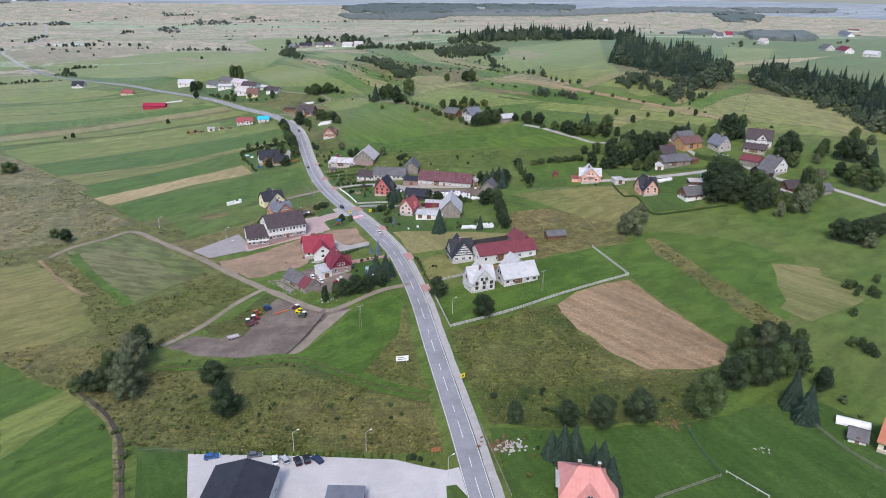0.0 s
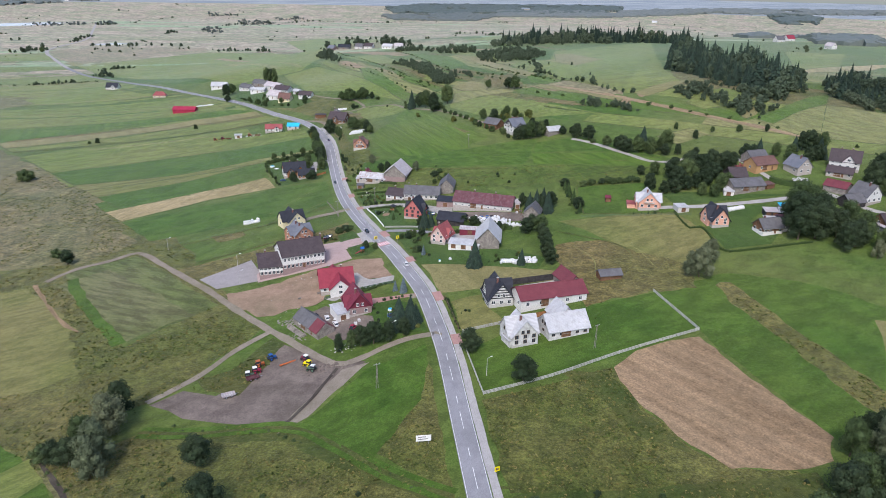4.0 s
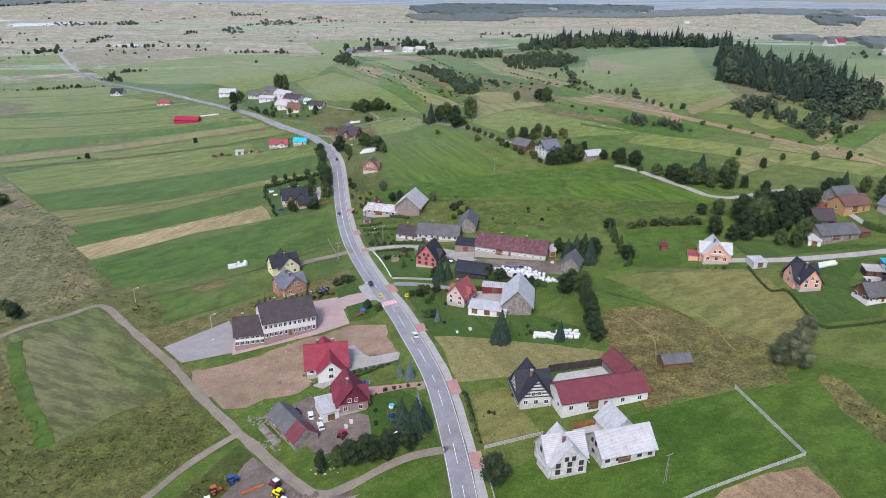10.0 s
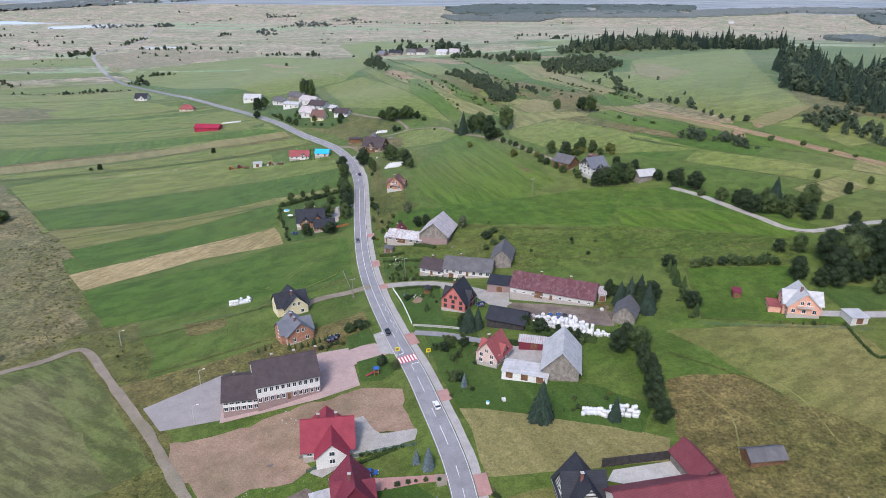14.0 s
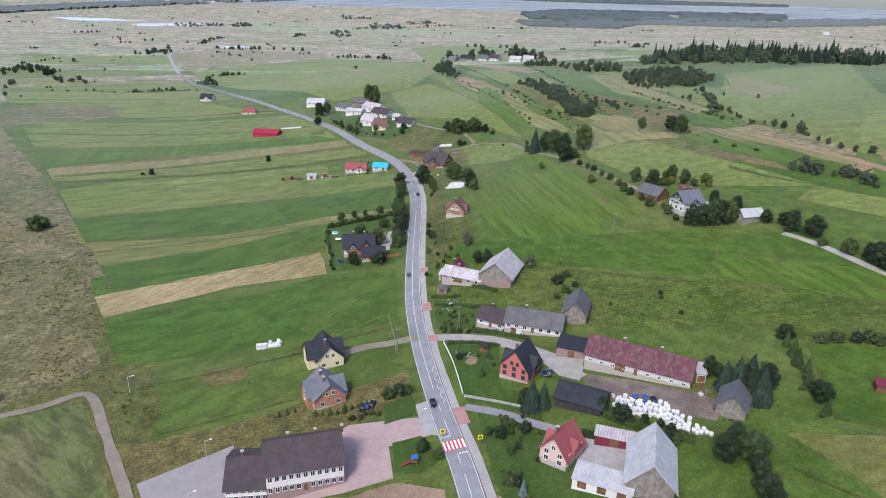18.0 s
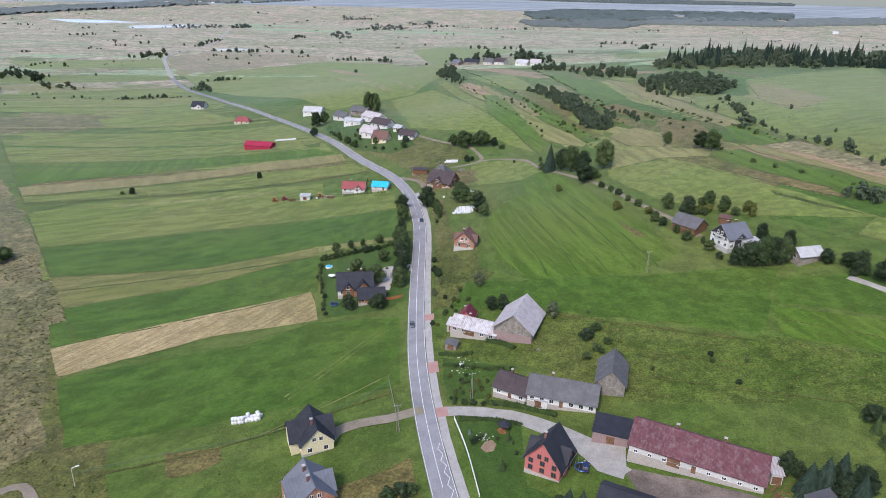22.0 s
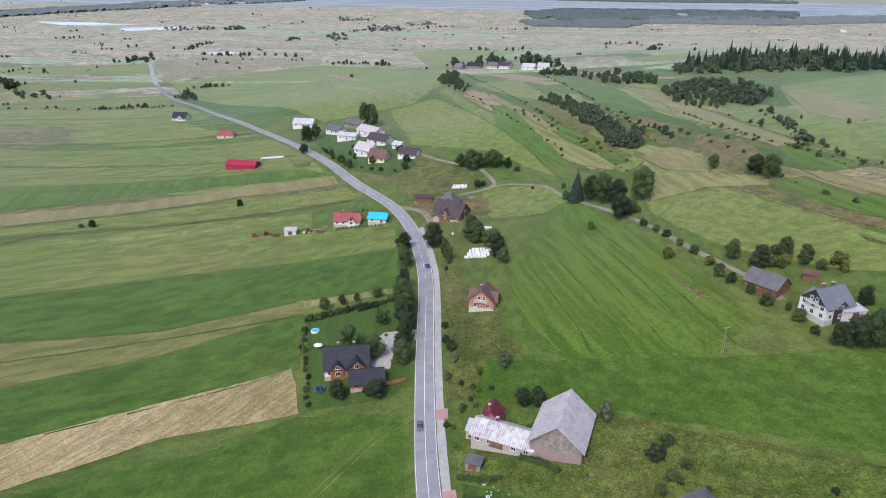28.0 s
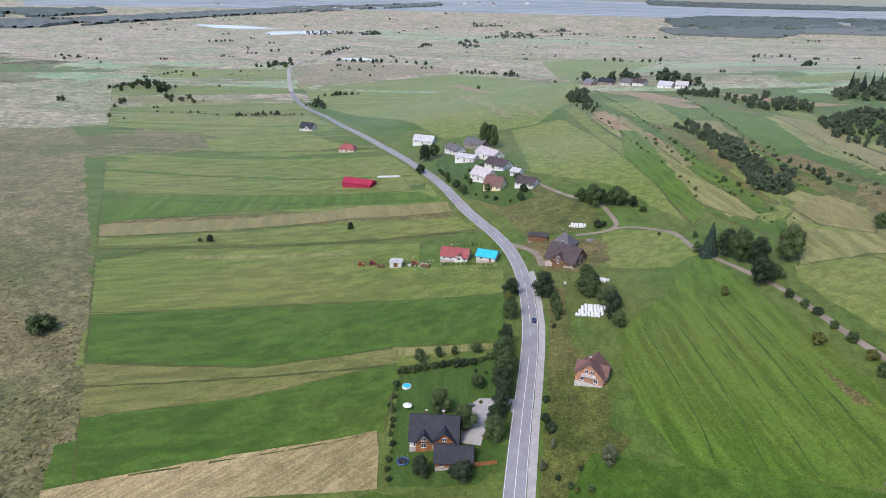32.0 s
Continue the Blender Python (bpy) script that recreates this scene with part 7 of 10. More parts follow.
shed("row of blue-grey panels under a flat roof", (216.8, 330.2), (218.2, 321.6), 2.2, 2.4, 0.1, "r_blue", "r_silver", doors=0)
house("long weathered grey wooden barn", (170.4, 374.7), (189.3, 378.5), 10, 3.2, 3.2, "wood", "r_grey", windows=2, gable_windows=0, plinth="", chimneys=0, name="barn", category="barn")
house("old dark barn with a steep roof", (175.9, 390.6), (185.4, 390.9), 9, 3.0, 4.2, "darkwood", "r_brown", windows=0, gable_windows=0, plinth="", chimneys=0, name="barn", category="barn")
house("pale farmhouse with a steep grey roof", (237.4, 401.6), (249.9, 393.1), 10, 5.2, 6.0, "white", "r_brown", storeys=2, windows=4, gable_windows=3, chimneys=2, cross=((9.5, 6, 1, 0),))
house("long shed with a red roof", (218.5, 374.0), (225.3, 365.3), 9, 3.0, 2.6, "wood", "r_claret", windows=0, gable_windows=0, plinth="", chimneys=0, name="shed", category="shed")
house("pale house with a big grey gable roof", (228.2, 352.2), (238.4, 355.8), 10, 4.2, 5.6, "white", "r_grey", ridge="across", storeys=1, windows=3, gable_windows=3, chimneys=1, cross=((5, 4, 1, 0),))
house("weathered barn with dark grey roof", (217.6, 349.2), (227.4, 351.4), 8, 3.0, 3.6, "darkwood", "r_grey", windows=0, gable_windows=0, plinth="", chimneys=0, name="barn", category="barn")
house("brown-roofed wooden barn behind trees", (221.2, 327.0), (230.0, 328.6), 7.5, 3.0, 3.4, "brownwood", "r_brown", windows=1, gable_windows=1, plinth="", chimneys=0, name="barn", category="barn")
house("little wooden barn beside the lane", (239.6, 322.0), (245.2, 323.2), 7, 2.6, 3.0, "wood", "r_grey", windows=0, gable_windows=0, plinth="", chimneys=0, name="barn", category="barn")
house("house with a terracotta roof at the field edge", (126.6, 134.0), (134.4, 125.5), 12, 3.6, 4.2, "cream", "r_orange", windows=3, gable_windows=2, chimneys=1)
# ---- far village by the road bend ----
for text, a, b, d, w, r, wm, rm in (
    ("white barn with a pale roof", (-240.7, 908.8), (-221.8, 908.7), 13, 3.4, 4.2, "white", "r_white"),
    ("white house with a grey roof", (-198.4, 874.5), (-184.8, 863.3), 10, 3.6, 4.0, "white", "r_grey"),
    ("long white farm building with pale roof", (-177.3, 836.6), (-161.3, 834.4), 10, 4.0, 2.0, "white", "r_white"),
    ("wooden barn with a grey roof", (-185.6, 888.3), (-167.9, 880.3), 12, 3.6, 4.0, "wood", "r_grey"),
    ("white house with a pale roof", (-163.6, 847.5), (-145.8, 833.2), 12, 3.8, 4.0, "white", "r_silver"),
    ("white house with a purple-grey roof", (-145.5, 808.4), (-129.2, 799.8), 11, 3.6, 4.2, "white", "r_brown"),
    ("white house with a lilac grey roof", (-149.1, 783.6), (-135.4, 775.4), 11, 4.0, 5.0, "white", "r_silver"),
    ("small house with a maroon roof", (-133.1, 760.0), (-120.9, 757.0), 10, 3.4, 5.5, "cream", "r_tile"),
    ("low house with a brown roof", (-111.8, 760.3), (-99.0, 757.1), 10, 3.0, 3.6, "white", "r_brown"),
    ("little white outbuilding behind the houses", (-121.3, 787.3), (-114.8, 784.4), 7, 3.0, 2.0, "white", "r_white"),
    ("hamlet barn with a dark roof", (-113.3, 1265.5), (-93.3, 1262.7), 14, 4, 4.5, "wood", "r_dark"),
    ("hamlet house with a brown roof", (-67.7, 1253.5), (-53.6, 1249.2), 14, 4, 5.0, "white", "r_brown"),
    ("hamlet house with a grey roof", (-83.6, 1258.8), (-70.8, 1254.5), 12, 4, 5.0, "lightgrey", "r_grey"),
    ("white hamlet barn with pale roof", (-36.3, 1232.7), (-19.8, 1226.8), 14, 4, 4.0, "white", "r_white"),
    ("pale hamlet house with silver roof", (-15.3, 1224.9), (-0.6, 1223.6), 12, 4, 4.5, "white", "r_silver"),
    ("rosy hamlet house with grey roof", (-132.2, 1270.0), (-121.0, 1262.7), 12, 4, 4.5, "rose", "r_blue"),
):
    house(text, a, b, d, w, r, wm, rm, windows=3, gable_windows=2, plinth="", chimneys=1)

# ---- houses of the farther village ----
for text, a, b, d, w, r, wm, rm in (
    ("small far house with a red roof", (684.5, 1248.6), (700.3, 1252.3), 12, 5, 6, "white", "r_red"),
    ("white far house with a grey roof", (635.9, 1193.9), (650.5, 1196.8), 12, 5, 6, "white", "r_grey"),
    ("white far house below the wood", (616.6, 1030.1), (620.5, 1017.7), 10, 5, 5, "white", "r_silver"),
    ("pale far house on the slope", (1055.9, 1441.9), (998.6, 1333.0), 12, 5, 6, "white", "r_blue"),
    ("far farmhouse with a maroon roof", (642.3, 880.8), (636.7, 853.9), 12, 4, 5, "white", "r_maroon"),
    ("far white barn beside trees", (630.9, 812.9), (639.8, 798.2), 12, 4, 4, "white", "r_white"),
    ("far grey farmhouse", (643.7, 919.2), (642.0, 899.5), 12, 4, 5, "lightgrey", "r_grey"),
    ("far house with a brown roof", (1936.3, 2577.2), (1964.4, 2549.5), 14, 5, 5, "white", "r_tile"),
    ("far white farmhouse near the hill", (1119.1, 3120.3), (1139.8, 3117.9), 12, 5, 5, "white", "r_white"),
):
    house(text if len(text.split()) > 3 else text + " among trees", a, b, d, w, r, wm, rm, windows=3, gable_windows=2, plinth="", chimneys=1)

# ---- trees, bushes, hedges ----
for kind, at, h in (
    ("willow", (-96.6, 222.3), 15), ("willow", (-94.7, 207.8), 15), ("darktree", (-96.7, 232.2), 13), ("tree", (-102.4, 216.8), 11), ("darktree", (-107.5, 209.5), 8), ("willow", (-93.0, 200.6), 12), ("darktree", (-102.4, 208.2), 9), ("bush", (-112.3, 212.3), 5),
    ("darktree", (-64.5, 202.4), 10), ("darktree", (-56.8, 182.7), 11), ("darktree", (-176.5, 371.1), 8), ("bush", (-186.7, 381.9), 5),
    ("darktree", (30.9, 161.6), 7), ("darktree", (56.1, 156.2), 10), ("darktree", (46.4, 158.3), 8), ("darktree", (67.2, 156.6), 11), ("tree", (87.6, 156.0), 15),
    ("darktree", (104.8, 170.0), 12), ("tree", (109.1, 171.9), 13), ("darktree", (113.6, 169.6), 14), ("tree", (121.7, 171.7), 13), ("darktree", (129.2, 175.7), 12),
    ("spruce", (116.5, 150.3), 13), ("spruce", (116.8, 157.6), 13), ("darktree", (132.0, 164.7), 8),
    ("spruce", (40.0, 142.7), 12), ("spruce", (43.5, 143.5), 11), ("spruce", (37.4, 144.8), 9), ("spruce", (47.6, 133.6), 13), ("spruce", (48.0, 128.2), 12), ("spruce", (47.0, 138.2), 9),
    ("darktree", (18.1, 250.9), 9), ("darktree", (33.9, 229.7), 10), ("willow", (119.8, 295.5), 14), ("willow", (116.8, 297.4), 11), ("willow", (128.7, 306.5), 12),
    ("spruce", (27.0, 319.3), 13), ("spruce", (47.8, 317.6), 8), ("bluespruce", (4.7, 337.1), 5), ("bluespruce", (-5.0, 301.0), 7.5), ("bluespruce", (-8.4, 303.4), 5),
    ("spruce", (6.4, 373.2), 10.5), ("spruce", (9.8, 374.6), 9), ("darktree", (4.6, 375.4), 6), ("bluespruce", (-2.2, 283.5), 7), ("bluespruce", (-4.8, 300.8), 5),
    ("darktree", (59.7, 357.1), 8), ("tree", (62.7, 352.0), 9), ("darktree", (56.1, 353.3), 8),
    ("spruce", (63.6, 385.3), 10), ("spruce", (67.4, 386.0), 11), ("spruce", (72.1, 378.8), 12), ("darktree", (75.0, 384.0), 9), ("spruce", (71.5, 387.5), 11), ("darktree", (70.0, 381.5), 8),
    ("tree", (158.9, 445.6), 13), ("spruce", (147.3, 453.8), 15), ("darktree", (136.6, 450.3), 9), ("tree", (148.9, 444.7), 10),
    ("spruce", (4.6, 649.6), 17), ("tree", (16.8, 640.3), 15), ("darktree", (11.7, 647.9), 13), ("darktree", (23.1, 634.2), 13), ("tree", (35.7, 637.2), 16), ("darktree", (22.4, 613.5), 12), ("bush", (26.9, 619.9), 7),
    ("tree", (-167.5, 889.1), 20), ("tree", (-156.4, 879.4), 19), ("darktree", (-162.9, 891.7), 18), ("darktree", (-208.9, 854.0), 14), ("tree", (-204.2, 863.3), 12), ("darktree", (-198.0, 813.5), 8),
    ("darktree", (-64.1, 609.6), 12), ("darktree", (-79.4, 611.3), 9), ("tree", (-74.5, 589.3), 10), ("yellowbush", (-79.8, 608.7), 5),
    ("willow", (-25.5, 500.6), 6.5), ("willow", (4.4, 472.3), 6.5), ("darktree", (-18.8, 480.6), 5.8), ("darktree", (-14.5, 480.2), 6.2), ("bush", (16.1, 457.2), 4), ("bush", (19.5, 462.4), 3), ("bush", (18.6, 450.0), 3),
    ("tree", (95.6, 643.1), 12), ("darktree", (91.6, 651.7), 10), ("tree", (76.0, 669.8), 8), ("yellowbush", (35.5, 565.0), 5), ("yellowbush", (8.9, 604.7), 4), ("bush", (0.5, 655.7), 4),
    ("tree", (58.2, 558.7), 8), ("darktree", (65.2, 550.1), 9), ("tree", (76.2, 557.6), 8), ("yellowbush", (91.2, 547.8), 6), ("tree", (81.4, 551.8), 7),
    ("darktree", (75.0, 500.0), 8), ("tree", (83.9, 498.5), 12), ("darktree", (79.5, 499.5), 10), ("darktree", (88.2, 499.5), 11),
    ("tree", (-83.0, 520.3), 9), ("tree", (-72.0, 512.6), 9), ("darktree", (-78.6, 489.3), 7), ("darktree", (-65.9, 488.6), 7), ("tree", (-74.1, 536.4), 6),
    ("darktree", (-201.0, 694.7), 5), ("darktree", (-277.5, 656.3), 5), ("bush", (-284.6, 655.8), 2.5), ("darktree", (-729.7, 1154.2), 12), ("darktree", (-730.2, 1165.6), 9),
    ("tree", (-811.5, 1336.1), 8), ("tree", (-743.0, 1526.4), 12), ("darktree", (-773.5, 1516.4), 9), ("tree", (-797.1, 1508.7), 8),
    ("bush", (-280.0, 535.1), 9), ("bush", (-279.1, 538.8), 7), ("tree", (-740.2, 1185.7), 9), ("darktree", (-776.1, 1181.4), 10), ("tree", (-795.8, 1171.4), 10), ("darktree", (-793.5, 1145.7), 8), ("tree", (-823.6, 1214.9), 9),
):
    tree(kind, at, h, 1.25 if kind == "bush" or (kind == "darktree" and h < 13) else 0.6 if h > 17 and kind == "tree" else 1.0)

# rows along roads, lanes and gardens
row("darktree", [(-22.7, 260.4), (-16.3, 263.0), (-8.1, 266.6), (-0.5, 267.7)], 4.0, 8, 1.0, 1.5)
row(["darktree", "spruce", "spruce"], [(-8.2, 271.9), (-4.8, 274.8), (0.1, 274.3), (1.4, 278.3)], 3.2, 11.5, 1.0, 1.5)
row(["darktree", "tree"], [(-31.6, 259.4), (-27.7, 261.2), (-22.8, 261.6)], 3.5, 6.8, 0.72, 1.0)
row(["thuja", "darktree"], [(88.6, 413.8), (88.6, 394.4), (87.7, 377.9), (88.2, 370.1)], 3.4, 5.5, 1.3, 0.8)
row("darktree", [(62.7, 352.0), (61.5, 336.6), (60.9, 321.9), (61.6, 315.9)], 3.4, 8, 1.0, 1.5)
row("darktree", [(59.6, 391.9), (63.1, 390.1), (67.8, 387.8), (71.8, 385.8)], 1.8, 6.5, 0.75, 0.5)
row(["darktree", "tree"], [(-59.4, 504.7), (-62.9, 520.1), (-65.3, 537.3), (-69.1, 554.8), (-71.7, 566.1)], 4.5, 8, 1.0, 1.0)
row("bush", [(-106.1, 542.3), (-92.9, 548.4), (-81.6, 551.9), (-72.9, 557.1)], 2.0, 3, 1.0, 0.6)
row(["tree", "bush"], [(-106.8, 549.8), (-92.7, 557.1), (-76.6, 563.2)], 6.0, 6, 0.9, 1.0)
row(["thuja", "bush"], [(-105.8, 537.5), (-100.3, 519.5), (-92.8, 500.0), (-87.4, 484.8)], 3.2, 5, 1.0, 0.7)
row(["darktree", "bush"], [(-70.8, 488.9), (-63.7, 491.7)], 3.0, 5, 1.0, 0.7)
row(["darktree", "tree", "bush"], [(-51.9, 632.5), (-44.4, 613.6), (-34.5, 588.4), (-27.6, 576.5)], 5.0, 9, 1.2, 3)
row(["bush", "tree", "yellowbush"], [(-54.6, 574.0), (-55.8, 592.9), (-59.9, 608.1)], 4.5, 7, 0.8, 1.5)
row(["bush", "willow"], [(-48.1, 533.0), (-47.1, 517.1), (-42.4, 495.7)], 6.0, 4, 0.8, 2.5)
row(["tree", "darktree"], [(-62.7, 735.8), (-50.9, 728.1), (-36.0, 723.6)], 6, 10, 1.2, 3)
row(["bush", "tree"], [(-149.2, 754.8), (-143.6, 757.3), (-108.8, 737.3), (-91.7, 739.4)], 8, 6, 1, 2)
row(["bush", "tree"], [(-186.8, 823.2), (-159.6, 777.0), (-145.0, 754.8)], 7, 5, 1, 1)
row(["bush", "darktree", "tree"], [(112.1, 489.4), (129.7, 462.9), (144.6, 445.3), (156.0, 439.2)], 6.0, 8, 1.1, 3)
row(["darktree", "tree"], [(140.5, 468.1), (160.8, 441.6), (185.3, 422.4)], 10, 6.5, 1.1, 3)
row(["bush", "tree"], [(-29.2, 686.8), (-5.0, 677.2), (1.9, 653.0)], 14, 5, 1, 3)
row(["bush", "yellowbush", "bush"], [(27.0, 609.1), (43.0, 573.2), (49.3, 550.8), (56.9, 540.4)], 8, 3.5, 1, 2)
row(["bush", "tree"], [(47.3, 551.2), (55.0, 540.7), (69.3, 507.6), (74.8, 499.4)], 6, 4, 1, 2)
row("thuja", [(-60.2, 370.2), (-52.8, 371.2), (-46.1, 375.1), (-41.5, 376.1)], 1.1, 2.8, 1.3, 0.15)
row("bush", [(-39.5, 378.7), (-34.9, 382.6), (-32.1, 383.5)], 2.5, 3.2, 1.2, 0.6)
row(["bush", "tree"], [(-24.0, 354.9), (-20.2, 351.8), (-16.1, 346.1)], 3.0, 4.5, 1.0, 1.0)
row("thuja", [(-32.3, 450.7), (-23.6, 448.7)], 1.8, 2, 1.0, 0.3)
row("bush", [(-30.2, 444.1), (-16.7, 440.9), (-7.2, 439.5)], 2.2, 1.6, 1.0, 0.5)
row("bush", [(-27.7, 422.9), (-15.8, 421.5), (-3.7, 420.7)], 2.0, 1.8, 1.0, 0.4)
grove(["bush", "bush", "tree"], [(-7.8, 368.5), (8.0, 367.5), (7.7, 343.5), (0.8, 332.3)], 14, 3)
grove(["bush", "tree"], [(-187.4, 809.9), (-128.3, 812.3), (-94.7, 745.6), (-136.2, 752.7)], 14, 5)
grove(["bush"], [(29.9, 369.8), (53.2, 359.1), (48.9, 356.0), (31.3, 365.0)], 8, 3)
grove(["bush", "yellowbush"], [(-42.4, 467.0), (-39.5, 496.8), (-30.4, 510.4), (-27.9, 480.9)], 12, 2)
grove("bush", [(-0.4, 460.5), (72.5, 443.2), (65.4, 423.8), (14.8, 445.0)], 8, 2.5)
grove(["bush", "yellowbush", "tree"], [(48.2, 566.2), (85.4, 558.3), (93.9, 538.7), (73.9, 546.2)], 12, 4)

row(["darktree", "bush"], [(25.7, 373.7), (29.1, 370.5), (32.5, 368.3), (36.1, 365.4), (40.8, 368.8)], 2.6, 5, 1.0, 1.0)
row(["darktree", "tree"], [(40.5, 367.2), (43, 364.3), (45.6, 362.3)], 3.0, 4.5, 1.0, 1.0)
# low shrubs and flower beds of the gardens
for pts, n in (([(-18.2, 290.0), (0.5, 282.9), (2.1, 268.4), (-13.4, 270.2)], 18), ([(-7.9, 369.7), (10.1, 368.8), (16.4, 339.6), (0.8, 329.5)], 22), ([(23.0, 334.7), (50.8, 330.2), (55.5, 322.2), (26.7, 321.8)], 10),
               ([(-30.2, 439.2), (-15.7, 436.2), (-15.9, 423.1), (-27.8, 424.4)], 26), ([(-102.4, 539.6), (-74.0, 550.7), (-62.5, 505.0), (-86.6, 489.6)], 14),
               ([(-60.7, 631.4), (-45.1, 621.8), (-31.5, 580.9), (-49.8, 611.7)], 10), ([(23.3, 157.9), (37.7, 154.6), (32.0, 133.5), (24.0, 134.5)], 8), ([(-49.5, 369.3), (-38.3, 374.4), (-37.1, 368.3), (-45.8, 365.8)], 10), ([(14.4, 286.9), (27.8, 290.0), (28.8, 276.0), (18.3, 267.5)], 5)):
    grove(["bush", "bush", "yellowbush", "thuja"], pts, n, 1.5, 1.0, "garden shrubs")
row("thuja", [(-71.7, 369.2), (-67.7, 371.7), (-63.7, 372.7)], 1.8, 2.6, 1.0, 0.2)
row("bush", [(-37.2, 303.9), (-26.3, 307.6), (-8.9, 311.4)], 1.6, 1.3, 1.1, 0.3)
row("bush", [(-17.5, 293.7), (-9.0, 296.1), (1.6, 296.0)], 1.8, 1.1, 1.1, 0.2)
row("thuja", [(-126.0, 648.0), (-110.6, 649.1), (-95.8, 648.0)], 1.5, 1.6, 1.3, 0.2)
row("thuja", [(-122.0, 674.1), (-108.3, 674.5)], 1.5, 2.0, 1.3, 0.2)
row("bush", [(12.4, 290.4), (13.9, 279.3), (15.9, 265.9)], 1.4, 1.3, 1.1, 0.2)

row(["darktree", "tree"], [(169.3, 491.3), (186.0, 465.3), (214.5, 471.7), (235.5, 460.6), (252.2, 451.0)], 15, 5, 1.0, 4)
grove(["darktree", "willow", "tree"], [(121.7, 199.5), (136.1, 201.4), (143.3, 192.0), (122.4, 172.2), (110.0, 172.1)], 8, 11, 0.9)
grove(["bush", "tree"], [(196.6, 249.2), (206.3, 230.9), (163.9, 176.9), (156.3, 185.9)], 12, 4)
grove(["bush", "bush", "yellowbush"], [(23.4, 177.4), (82.2, 178.2), (100.7, 179.7), (86.8, 156.1), (25.9, 162.3)], 26, 1.4, 1.3)
grove(["bush", "bush", "yellowbush"], [(-83.3, 174.0), (-72.6, 198.6), (-21.6, 187.7), (6.5, 171.6), (6.3, 154.7), (-63.3, 165.4)], 26, 1.1, 1.4)



# garden of the red-pink house, trees by the farm lane
for kind, at, h, wide in (
    ("thuja", (-9.9, 391.9), 4.2, 1.3), ("thuja", (-8.7, 404.2), 3.4, 1.3), ("thuja", (-7.6, 402.6), 2.6, 1.3), ("bush", (-18.2, 403.4), 2.2, 1.2), ("bush", (-16.6, 405.6), 1.5, 1.2), ("bush", (-12.0, 404.8), 1.3, 1.2), ("bush", (-6.3, 398.5), 1.2, 1.2), ("bluespruce", (-20.0, 407.5), 2.0, 1.0),
    ("tree", (-64.9, 733.0), 9, 1.0), ("tree", (-58.6, 738.0), 9, 1.1), ("darktree", (-52.4, 733.5), 8, 1.1), ("tree", (-46.5, 728.5), 9, 1.1), ("tree", (-40.5, 727.0), 10, 1.0), ("darktree", (-34.0, 724.5), 7, 1.2), ("bush", (-27.6, 717.5), 3.4, 1.3), ("darktree", (-50.5, 694.5), 5, 1.4), ("bush", (-47.0, 697.5), 3, 1.3),
):
    tree(kind, at, h, wide)
